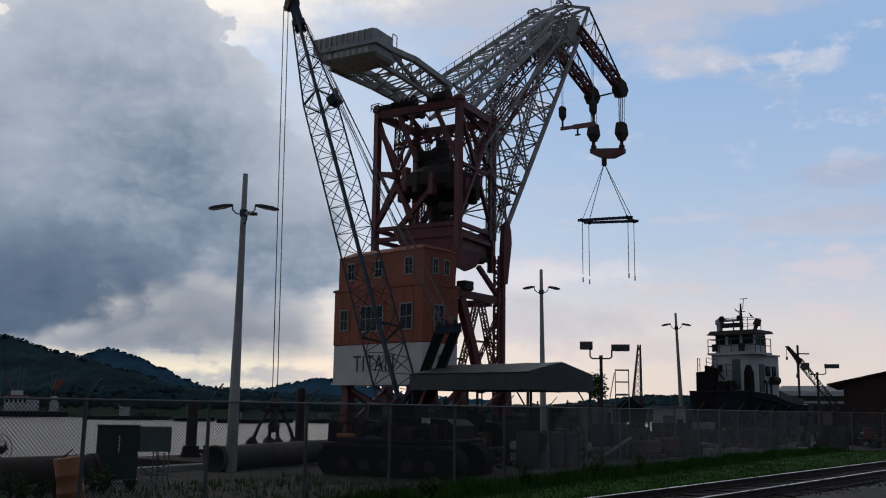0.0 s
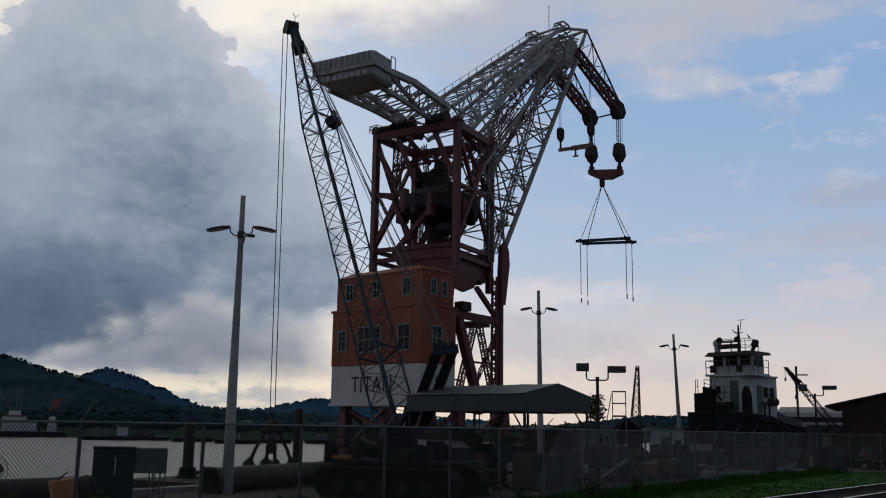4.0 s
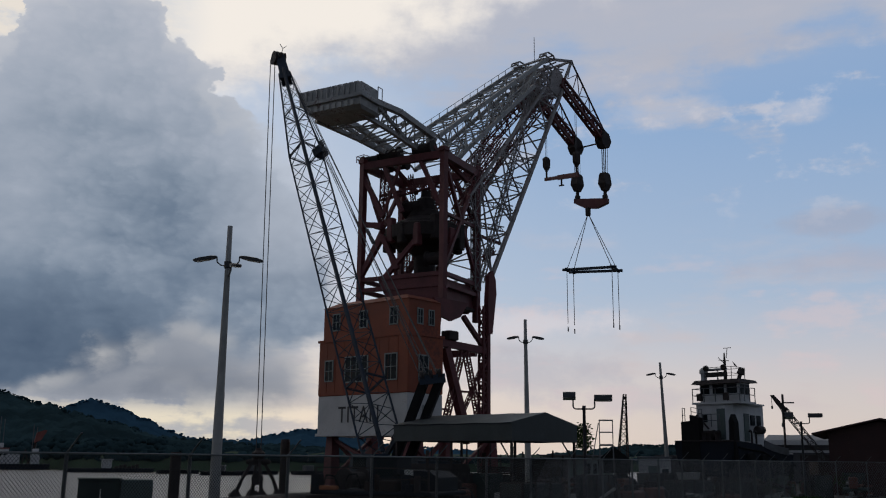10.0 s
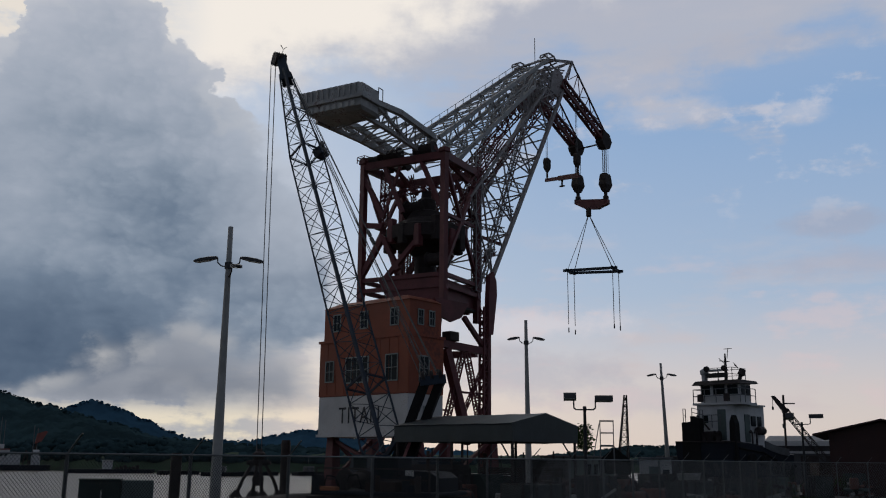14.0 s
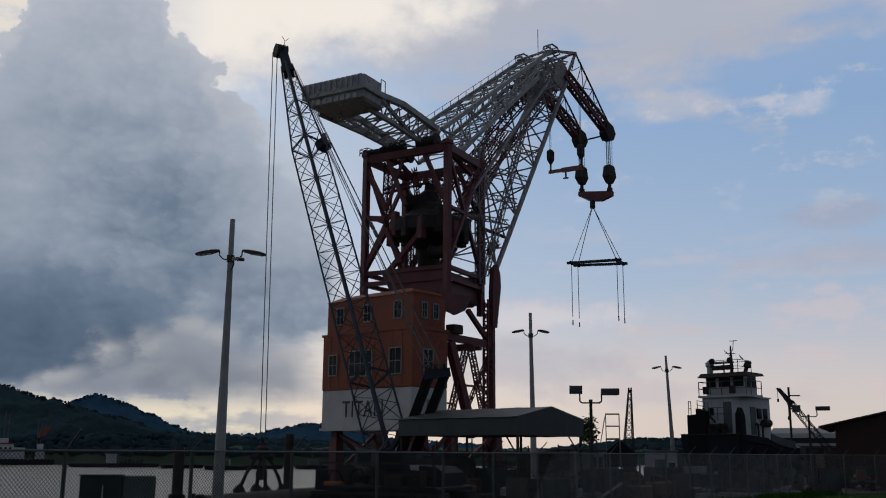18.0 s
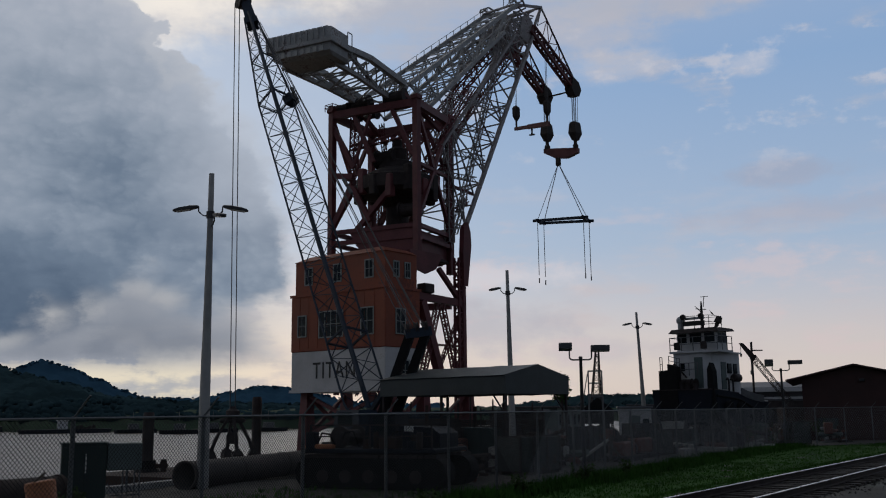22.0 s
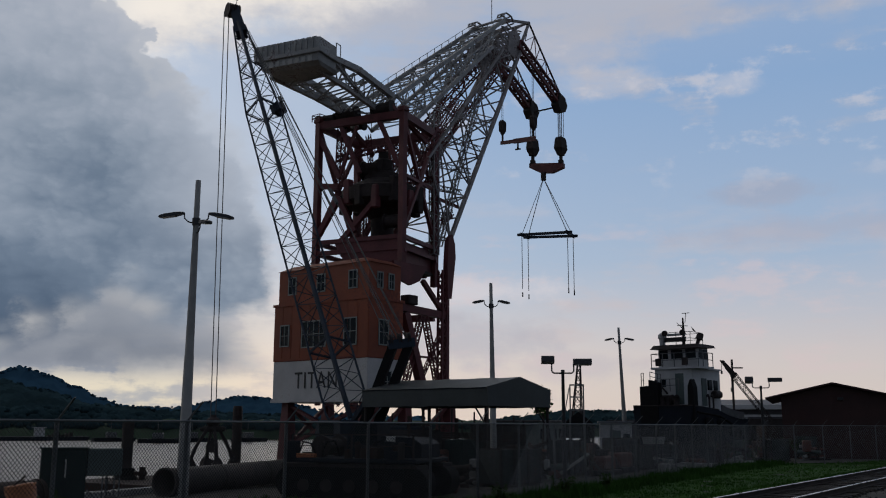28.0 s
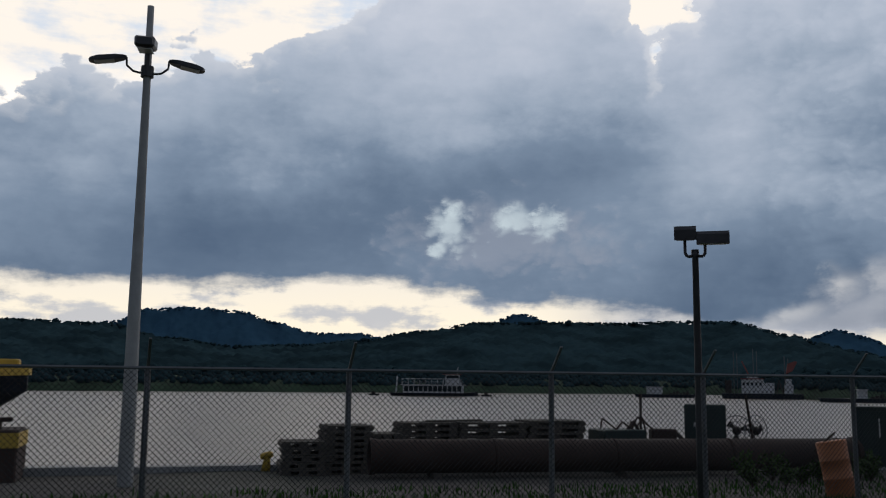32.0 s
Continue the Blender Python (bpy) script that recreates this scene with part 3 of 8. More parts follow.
def hills(name, table, step, d0, depth, z0, mat, label, rough, rows, crown, rise):
    """A wooded slope up to a skyline; its canopy is a swell of tree crowns."""
    m = Mesh()
    a = table[0][0]
    cols = 0
    while a <= table[-1][0]:
        near = d0(a)
        far = near + depth
        top = math.tan(radians(along(table, a))) * far + 2.2
        for j in range(rows):
            k = j / (rows - 2)
            if j == rows - 1:
                m.v.append(polar(a, far + 250, z0))
                continue
            d = near + depth * k
            p = polar(a, d, 0)
            z = z0 + (top - z0) * (k ** 1.25) + rough * noise.noise((a * 0.7, k * 5, 1)) * k * (1 - k)
            cell = noise.voronoi((p[0] / crown, p[1] / crown, 0.0))[0][0]
            z += rise * (0.45 - cell) * min(1.0, 4 * k) + rise * 0.35 * noise.noise((p[0] / crown * 2.1, p[1] / crown * 2.1, 3))
            m.v.append(polar(a, d, z))
        cols += 1
        a += step
    for i in range(cols - 1):
        for j in range(rows - 1):
            q = i * rows + j
            m.f.append((q, q + rows, q + rows + 1, q + 1))
    return solid(name, m, mat, label, "hill", kind="structure", smooth=True)


def clump(m, c, r, squash, rnd):
    """A rough leafy ball of 20 to 30 faces with an uneven outline."""
    n = 6
    rings = []
    for t, s in ((-0.75, 0.55), (-0.1, 1.0), (0.5, 0.8), (0.9, 0.35)):
        ring = []
        for i in range(n):
            a = 2 * math.pi * (i + 0.5 * (t > 0)) / n
            k = r * s * rnd.uniform(0.75, 1.2)
            ring.append((c[0] + k * math.cos(a), c[1] + k * math.sin(a), c[2] + (t + rnd.uniform(-0.12, 0.12)) * r * squash))
        rings.append(ring)
    m.rings(rings)


def far_woods():
    # trees that stand out on the skylines and along the shore
    rnd = random.Random(11)
    m = Mesh()
    for i in range(1500):
        a = rnd.uniform(-92, 48)
        far = shore_d(a) + 260 + rnd.uniform(-14, 6)
        z = math.tan(radians(along(RIDGE, a))) * far + 2.2
        r = rnd.uniform(0.6, 1.6) * (1.7 if rnd.random() < 0.1 else 1)
        for k in range(3):
            clump(m, polar(a + rnd.uniform(-0.12, 0.12), far + rnd.uniform(-1, 1), z + rnd.uniform(-1.2, 0.4)), r * rnd.uniform(0.4, 0.9), 0.75, rnd)
    for i in range(5200):
        a = rnd.uniform(-92, 48)
        d = shore_d(a) + 8 + 90 * rnd.random() ** 1.3
        clump(m, polar(a, d, 1.2 + (d - shore_d(a) - 8) * 0.075 * min(1.0, max(0.0, along(RIDGE, a) - 0.2) / 0.9) + rnd.uniform(-0.6, 0.6)), rnd.uniform(0.8, 2.2), 0.8, rnd)
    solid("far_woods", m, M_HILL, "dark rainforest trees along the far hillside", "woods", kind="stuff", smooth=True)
    f = Mesh()
    for i in range(900):
        a = rnd.uniform(-66, 3)
        d = 1600 + rnd.uniform(-30, 10)
        z = math.tan(radians(along(FAR_HILLS, a))) * d + 2.2
        clump(f, polar(a, d, z + rnd.uniform(-3.0, 0.5)), rnd.uniform(1.4, 3.0), 0.75, rnd)
    solid("distant_woods", f, M_HILLFAR, "forest on the distant hill, haze painted in as blue", "woods", kind="stuff", smooth=True)
    b = Mesh()
    for i in range(420):
        a = -95 + i / 3.0
        d = shore_d(a)
        for k, (dd, z) in enumerate(((0, WATER_Z - 0.3), (7, 0.4 + 0.5 * noise.noise((a, 0, 0))), (34, 3.2 + 1.5 * noise.noise((a * 0.8, 5, 0))), (70, 4.0))):
            b.v.append(polar(a, d + dd, z))
    for i in range(419):
        for k in range(3):
            q = i * 4 + k
            b.f.append((q, q + 4, q + 5, q + 1))
    solid("far_bank", b, M_BANK, "low grassy bank along the far shore", "bank", kind="structure", smooth=True)


build_ground()
build_water()
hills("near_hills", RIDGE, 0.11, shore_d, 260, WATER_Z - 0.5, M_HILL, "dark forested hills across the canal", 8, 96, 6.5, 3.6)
hills("distant_hills", FAR_HILLS, 0.12, lambda a: 1300, 300, 0, M_HILLFAR, "forested hill farther inland, haze painted in as blue", 14, 40, 15.0, 8.0)
far_woods()

# ---------------------------------------------------------------- fence, railway, lamp posts
POST_S = [-14.2, -11.2, -8.3, -5.3, -2.4, 0.64, 3.08, 5.85, 8.18, 10.72, 13.57, 16.52, 19.75, 22.9]
while POST_S[-1] < 130:
    POST_S.append(POST_S[-1] + 2.72)
FENCE_H = 2.36


def fence_n(s):
    """The fence bends towards the track to pass in front of the shed."""
    return 13.95 - 0.0625 * min(36.0, max(0.0, s - 24.0)) - 0.523 * min(16.0, max(0.0, s - 60.0)) - 0.139 * max(0.0, s - 76.0)


def fence():
    f = thing("chain_link_fence", "tall galvanised chain-link fence with angled barbed-wire arms", "fence", kind="")
    wires, wires_far = Mesh(), Mesh()
    for i, s in enumerate(POST_S):
        p = quay(s, fence_n(s))
        g = ground_z(p.x, p.y)
        part("post", Mesh().tube((p.x, p.y, g - 0.3), (p.x, p.y, FENCE_H + 0.03), ((0, 0.038), (0.985, 0.038), (1, 0.02)), 8), M_GALV, f)
        out = NX * -0.30
        part("barb_arm", Mesh().bar((p.x, p.y, FENCE_H), (p.x + out.x * 1.0 - AX.x * -0.05, p.y + out.y, FENCE_H + 0.34), 0.035, 0.02), M_GALV, f)
    for s0, s1 in zip(POST_S, POST_S[1:]):
        a, b = quay(s0, fence_n(s0) - 0.05, FENCE_H), quay(s1, fence_n(s1) - 0.05, FENCE_H)
        part("top_rail", Mesh().bar(a, b, 0.045, 0.045, 6), M_GALV, f)
    # woven wire, as two sets of slanting strands with a slight offset in depth
    pitch = 0.072
    near = 62.0
    s = POST_S[0]
    while s < POST_S[-1]:
        step = pitch if s < near else pitch * 3
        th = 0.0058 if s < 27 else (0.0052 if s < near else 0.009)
        run = FENCE_H - 0.06
        for sign, off in ((1, 0.0), (-1, 0.012)):
            e = s + sign * run
            if POST_S[0] <= e <= POST_S[-1]:
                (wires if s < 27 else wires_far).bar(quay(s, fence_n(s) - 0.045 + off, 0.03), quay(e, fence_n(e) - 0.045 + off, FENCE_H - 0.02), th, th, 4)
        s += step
    part("wire_mesh", wires, M_WIRE, f, "near diamond wire mesh, coloured dark as if backlit", kind="stuff")
    part("wire_mesh", wires_far, M_WIREFAR, f, "far diamond wire mesh, coloured pale like a hazy veil", kind="stuff")


def railway():
    t = thing("railway_track", "single railway track of rusty rails on timber sleepers", "railway track")
    for off in (0.77, -0.77):
        prof = ((-0.065, 0.0), (0.065, 0.0), (0.065, 0.02), (0.012, 0.035), (0.012, 0.115), (0.036, 0.125), (0.036, 0.15), (-0.036, 0.15), (-0.036, 0.125), (-0.012, 0.115), (-0.012, 0.035), (-0.065, 0.02))
        head = ((-0.036, 0.151), (0.036, 0.151), (0.034, 0.157), (0.024, 0.161), (-0.024, 0.161), (-0.034, 0.157))
        rail = None
        for nm, pr, mat in (("rail", prof, M_RAILSIDE), ("running_surface", head, M_RAIL)):
            rings = []
            for d in range(-60, 190, 10):
                o = TX * d + TN * (TRACK + off)
                rings.append([(o.x + TN.x * a, o.y + TN.y * a, 0.455 + b) for a, b in pr])
            ob = part(nm, Mesh().rings(rings), mat, rail or t, "" if rail is None else "bright worn running surface")
            rail = rail or ob
    rnd = random.Random(4)
    data = Mesh().box(-1.25, 1.25, -0.11, 0.11, -0.1, 0.055, 0.015).data("sleeper", M_SLEEPER)
    for i in range(190):
        d = -8 + i * 0.56
        o = TX * d + TN * TRACK
        ob = new("sleeper", data)
        ob.parent = t
        ob.matrix_basis = pose(o.x, o.y, 0.40 + rnd.uniform(-0.012, 0.01), 0, 0, math.degrees(math.atan2(TN.y, TN.x)) + rnd.uniform(-1.5, 1.5))
    b = Mesh()
    for i in range(16000):
        d, a = rnd.uniform(-6, 75), rnd.gauss(0, 0.95)
        if abs(a) > 2.1:
            continue
        o = TX * d + TN * (TRACK + a)
        r = rnd.uniform(0.025, 0.055)
        z = 0.40 - 0.05 * max(0, abs(a) - 1.2) + rnd.uniform(-0.01, 0.02)
        v = [(o.x + r * rnd.uniform(0.6, 1.2) * math.cos(k * 2.1), o.y + r * rnd.uniform(0.6, 1.2) * math.sin(k * 2.1), z) for k in range(3)]
        b.add(v + [(o.x + rnd.uniform(-r, r) * 0.3, o.y + rnd.uniform(-r, r) * 0.3, z + r * rnd.uniform(0.7, 1.2))], [(0, 1, 3), (1, 2, 3), (2, 0, 3), (2, 1, 0)])
    part("ballast", b, M_BALLAST, t, "crushed stone ballast", kind="stuff")


def cobra(parent, at, yaw, length, head_l, name="lamp_head", drop=0.0, tilt=-9.0):
    """A curved arm and a flat street-lamp head, heading yaw degrees from +x."""
    d = Vector((math.cos(radians(yaw)), math.sin(radians(yaw)), 0))
    p = Vector(at)
    pts = [p, p + d * 0.18 + Vector((0, 0, -0.03)), p + d * (length * 0.55) + Vector((0, 0, 0.0)), p + d * (length * 0.8) + Vector((0, 0, 0.12)), p + d * (length * 0.82) + Vector((0, 0, 0.3 - drop))]
    part("arm", Mesh().path(pts, 0.05, 6), M_LAMP, parent)
    e = pts[-1]
    side = Vector((-d.y, d.x, 0))
    up = Vector((0, 0, 1))
    rings = []
    for k, w, h0, h1 in ((0.0, 0.05, -0.03, 0.03), (0.08, 0.09, -0.05, 0.05), (0.3, 0.15, -0.06, 0.07), (0.75, 0.17, -0.06, 0.06), (0.95, 0.12, -0.05, 0.03), (1.0, 0.06, -0.03, 0.01)):
        o = e + d * (head_l * k) + up * (math.tan(radians(tilt)) * head_l * k)
        rings.append([o + side * w + up * h0, o + side * w + up * (h1 * 0.6), o + side * w * 0.5 + up * h1, o - side * w * 0.5 + up * h1, o - side * w + up * (h1 * 0.6), o - side * w + up * h0])
    head = part(name, Mesh().rings(rings), M_LAMP, parent, "dark street-lamp head")
    o0, o1 = e + d * head_l * 0.32, e + d * head_l * 0.85
    part("lens", Mesh().bar(o0 + up * (math.tan(radians(tilt)) * head_l * 0.32 - 0.065), o1 + up * (math.tan(radians(tilt)) * head_l * 0.85 - 0.065), 0.24, 0.03), M_LENS, head, "pale lamp lens")


def lamp_post(s, n, h, arm_z, yaws, label, lean=(0, 0), fat=1.0, head_l=0.68, arm_l=0.48):
    p = quay(s, n)
    t = thing("street_lamp", label, "street lamp", pose(p.x, p.y, 0), group="street lamps along the quay")
    top = (lean[0], lean[1], h)
    part("pole", Mesh().tube((0, 0, -0.4), top, ((0, 0.215 * fat), (0.05, 0.205 * fat), (0.45, 0.155 * fat), (0.452, 0.147 * fat), (0.8, 0.105 * fat), (1, 0.09 * fat)), 14), M_POLE, t, "tapered concrete pole", True)
    k = arm_z / h
    o = Vector((lean[0] * k, lean[1] * k, arm_z))
    part("clamp", Mesh().tube(o - Vector((0, 0, 0.12)), o + Vector((0, 0, 0.12)), ((0, 0.14), (1, 0.14)), 12), M_LAMP, t)
    for yaw, up in yaws:
        if up > 0.3:
            d = Vector((math.cos(radians(yaw)), math.sin(radians(yaw)), 0))
            e = Vector((-d.y, d.x, 0))
            q = o + Vector((0, 0, up)) + d * 0.12
            part("arm", Mesh().bar(o + d * 0.1, q + d * 0.1, 0.07), M_LAMP, t)
            ends = [[q + d * k + e * (a * w) + Vector((0, 0, b * h - 0.12 * k + (0.04 if k < 0.2 else 0))) for a, b in ((-1, -0.6), (-0.8, -1), (0.8, -1), (1, -0.6), (1, 0.7), (0.85, 1), (-0.85, 1), (-1, 0.7))] for k, w, h in ((0.0, 0.14, 0.1), (0.1, 0.21, 0.13), (0.7, 0.21, 0.12), (0.78, 0.16, 0.08))]
            head = part("lamp_head", Mesh().rings(ends), M_LAMP, t, "dark box lamp head facing the road")
            part("lens", Mesh().rings([[q + d * k + e * (a * 0.15) + Vector((0, 0, -0.135 - 0.12 * k - b)) for a in (-1, 1) for b in ((0.0, 0.02) if a < 0 else (0.02, 0.0))] for k in (0.15, 0.66)]), M_LENS, head, "pale lamp lens")
        else:
            cobra(t, o + Vector((0, 0, up)), yaw, arm_l, head_l)
    return t


def flood_lamp(x, y, z, h, half, turn, heads, label):
    """heads: across, length, height, lift, nod of each box."""
    t = thing("flood_lamp", label, "flood lamp", pose(x, y, z, 0, 0, turn), group="twin floodlights in the yard")
    part("pole", Mesh().tube((0, 0, -0.3), (0, 0, h + 0.08), ((0, 0.085), (0.3, 0.08), (0.97, 0.06), (0.975, 0.075), (1, 0.075)), 12), M_LAMP, t, "dark painted steel pole", True)
    part("base_plate", Mesh().box(-0.18, 0.18, -0.18, 0.18, 0, 0.05, 0.01), M_LAMP, t)
    for sx, (cx, l, d, lift, nod) in zip((-1, 1), heads):
        up = h + 0.28 + lift
        part("bracket", Mesh().path([(0, 0, h - 0.05), (sx * half * 0.8, 0, h - 0.05), (sx * half, 0, h + 0.02), (sx * half, 0, up + 0.03)], 0.06, 8), M_LAMP, t)
        w = 0.4
        c, n = math.cos(radians(nod)), math.sin(radians(nod))
        pr = [(-w / 2, -d / 2), (w / 2, -d / 2), (w / 2, d * 0.25), (w * 0.35, d / 2), (-w * 0.35, d / 2), (-w / 2, d * 0.25)]
        pr = [(a * c - b * n, a * n + b * c) for a, b in pr]
        box = Mesh().rings([[(cx + k * l / 2, yy * (1 if abs(k) < 1 else 0.94), up + d / 2 + zz) for yy, zz in pr] for k in (-1, -0.93, 0.93, 1)])
        hd = part("lamp_head", box, M_LAMP, t, "dark box floodlight")
        g = [(-0.4 * w, -d / 2 - 0.012), (0.4 * w, -d / 2 - 0.012), (0.4 * w, -d / 2 + 0.01), (-0.4 * w, -d / 2 + 0.01)]
        g = [(a * c - b * n, a * n + b * c) for a, b in g]
        part("lens", Mesh().rings([[(cx + k * l * 0.4, yy, up + d / 2 + zz) for yy, zz in g] for k in (-1, 1)]), M_LENS, hd, "pale lamp glass")
    return t


fence()
railway()
lamp_post(0.22, 23.25, 10.47, 8.95, ((QUAY + 2, 0), (QUAY + 178, 0), (QUAY - 95, 0.5)), "tall concrete street lamp with three heads by the quay", (0, 0), 0.8, 0.78, 0.55)
lamp_post(24.78, 24.01, 10.55, 9.1, ((0, 0), (180, 0), (-60, -0.38)), "tall concrete street lamp with three heads by a pipe", (0, 0), 1.0, 0.86, 0.5)
lamp_post(48.95, 23.62, 10.2, 8.9, ((0, 0), (180, 0)), "tall concrete street lamp with two heads behind the shelter", (-0.12, 0))
lamp_post(68.46, 21.78, 9.4, 8.3, ((-10, 0), (170, 0)), "tall leaning concrete street lamp with two heads", (-0.35, 0), 0.92)

# ---------------------------------------------------------------- the great floating crane
CRANE = pose(-1.75, 70, 0, 0, 0, math.degrees(math.atan2(0.742, 0.67)))


def girder(m, p, q, w, d, n, chord, brace, side=(0, 1, 0)):
    """A box lattice girder from p to q: w across (along side), d deep."""
    p, q = Vector(p), Vector(q)
    s = Vector(side).normalized()
    u = (q - p).normalized().cross(s).normalized()
    cs = [(s * (a * w / 2) + u * (b * d / 2)) for a, b in ((-1, -1), (1, -1), (1, 1), (-1, 1))]
    for c in cs:
        m.bar(p + c, q + c, chord)
    for i in range(4):
        a, b = cs[i], cs[(i + 1) % 4]
        m.lattice(p + a, q + a, p + b, q + b, n, brace, cross=False)
    return m


def members(name, mat, parent, bars, label=""):
    """Each bar (p, q, width, depth) as a part of its own."""
    for b in bars:
        part(name, Mesh().bar(*b), mat, parent, label)


def both(c0, pts, spread):
    return [Vector((x, c0 + k * spread, z)) for k in (-1, 1) for x, z in pts]


def rail_run_box(p, w, h):
    """A small square handrail round a landing."""
    m = Mesh()
    c = [p + Vector((x * w, y * w, 0)) for x, y in ((-1, -1), (1, -1), (1, 1), (-1, 1))]
    for i in range(4):
        q = c[(i + 1) % 4]
        m.bar(c[i], c[i] + Vector((0, 0, h)), 0.05)
        for k in (0.5, 1.0):
            m.bar(c[i] + Vector((0, 0, h * k)), q + Vector((0, 0, h * k)), 0.045)
    return m


def turned(m, ox, oy, ex, ey):
    """Lay a mesh along the direction (ex, ey) from the corner (ox, oy)."""
    m.v = [(ox + ex * x - ey * y, oy + ey * x + ex * y, z) for x, y, z in m.v]
    return m


def titan():
    t = thing("floating_crane", "huge floating crane, silver lattice boom, red tower, orange machinery house", "crane", CRANE)
    # pontoon it stands on
    hull = Mesh().poly(((-8.2, -3.2), (15, -3.2), (16.5, -2.0), (16.5, -0.9), (-8.6, -0.9), (-8.6, -2.0)), "y", -7.5, 3.4)
    part("pontoon", hull, M_DARKSTEEL, t, "dark riveted steel pontoon hull")
    deck = Mesh()
    for i in range(12):
        deck.bar((-8.4 + i * 2.15, -7.4, -0.9), (-8.4 + i * 2.15, -7.4, 0.1), 0.05)
    deck.bar((-8.4, -7.4, 0.1), (15.3, -7.4, 0.1), 0.05)
    deck.bar((-8.4, -7.4, -0.35), (15.3, -7.4, -0.35), 0.04)
    part("deck_railing", deck, M_RED, t)
    # machinery house
    y0, y1 = -5.9, 2.75
    part("lower_house", Mesh().box(-7.0, -3.65, y0, y1, 3.85, 6.45, 0.06), M_WHITE, t, "white painted lower band of the house")
    part("sill_band", Mesh().box(-7.08, -3.58, y0 - 0.08, y1 + 0.08, 3.72, 3.9), M_WHITE, t)
    part("middle_house", Mesh().box(-7.03, -3.65, y0 - 0.03, y1 + 0.03, 6.43, 10.25, 0.05), M_ORANGE, t, "orange sheet-steel middle storey")
    top = Mesh()
    a = [(-6.75, y0 + 0.25), (-3.65, y0 + 0.25), (-3.65, y1 - 0.08), (-6.75, y1 - 0.08)]
    top.rings([[(x, y, 10.15) for x, y in a], [(x, y, 12.6) for x, y in a]])
    part("upper_house", top, M_ORANGE, t, "orange sheet-steel upper storey")
    part("cornice", Mesh().box(-7.1, -3.58, y0 - 0.1, y1 + 0.1, 10.15, 10.32), M_ORANGE, t)
    roof = Mesh()
    roof.rings([[(x - 0.08 * (1 if x < -4 else 0), y + (0.08 if y > 0 else -0.08), 12.6) for x, y in a], [(x + (0.6 if x < -4 else 0), y + (-0.8 if y > 0 else 0.8), 13.0) for x, y in a]])
    part("roof", roof, M_ORANGE, t)
    for k in range(9):
        part("panel_seam", Mesh().box(-7.05, -7.028, y0 + 0.9 + k * 0.86, y0 + 0.93 + k * 0.86, 6.6, 10.1), M_ORANGE, t)

    def window(yc, zc, w, h, cols, rows, face="back"):
        def at(a, b, c0, c1):
            # a: across, b: up, c: out of the wall
            if face == "back":
                return (x - c1, x - c0, yc + a[0], yc + a[1], zc + b[0], zc + b[1])
            return (yc + a[0], yc + a[1], x - c1, x - c0, zc + b[0], zc + b[1])
        upper = zc > 10.3
        x = (-6.75 if upper else -7.03) if face == "back" else (y0 + 0.25 if upper else y0 - 0.03)
        fr = Mesh()
        for s in (-1, 1):
            fr.box(*at((s * w / 2 - 0.04, s * w / 2 + 0.04), (-h / 2 - 0.04, h / 2 + 0.04), 0.0, 0.06))
            fr.box(*at((-w / 2 - 0.04, w / 2 + 0.04), (s * h / 2 - 0.04, s * h / 2 + 0.04), 0.003, 0.063))
        f = part("window_frame", fr, M_FRAME, t, "pale green window frame")
        for i in range(cols):
            for j in range(rows):
                part("pane", Mesh().box(*at((-w / 2 + w * i / cols + 0.025, -w / 2 + w * (i + 1) / cols - 0.025), (-h / 2 + h * j / rows + 0.025, -h / 2 + h * (j + 1) / rows - 0.025), 0.006, 0.02)), M_GLASS, f)
        bars = Mesh()
        for i in range(1, cols):
            bars.box(*at((-w / 2 + w * i / cols - 0.02, -w / 2 + w * i / cols + 0.02), (-h / 2, h / 2), 0.006, 0.05))
        for j in range(1, rows):
            bars.box(*at((-w / 2, w / 2), (-h / 2 + h * j / rows - 0.02, -h / 2 + h * j / rows + 0.02), 0.008, 0.052))
        part("glazing_bar", bars, M_FRAME, f)

    for yc in (1.35, -1.4, -4.3):
        window(yc, 11.55, 0.72, 1.15, 2, 2)
    window(1.65, 8.15, 0.8, 1.4, 2, 2)
    window(-1.1, 8.15, 2.2, 1.7, 4, 2)
    window(-4.4, 8.15, 1.1, 1.7, 2, 2)
    for xc in (-5.7, -4.6):
        window(xc, 11.5, 0.5, 1.0, 2, 2, "side")
    window(-5.6, 8.1, 0.9, 1.6, 2, 2, "side")
    window(-5.2, 5.0, 0.8, 1.3, 2, 2, "side")
    # the name on the white band
    letters = bpy.data.curves.new("lettering", "FONT")
    letters.body, letters.size, letters.extrude, letters.align_x = "TITAN", 1.55, 0.01, "LEFT"
    letters.space_character = 1.12
    letters.materials.append(M_BLACKPAINT)
    word = new("lettering", letters)
    word.parent = t
    word.matrix_basis = Matrix(((0, 0, -1, -7.02), (-0.82, 0, 0, 0.62), (0, 1, 0, 4.62), (0, 0, 0, 1)))
    # legs below the house
    for x in (-6.2, -2.4, 2.4):
        for y in (-5.1, 2.0):
            part("portal_leg", Mesh().rings([[(x + a * 0.5, y + b * 0.5, -0.92) for a, b in ((-1, -1), (1, -1), (1, 1), (-1, 1))], [(x + a * 0.28, y + b * 0.28, 4.0) for a, b in ((-1, -1), (1, -1), (1, 1), (-1, 1))]]), M_RED, t)
    br = []
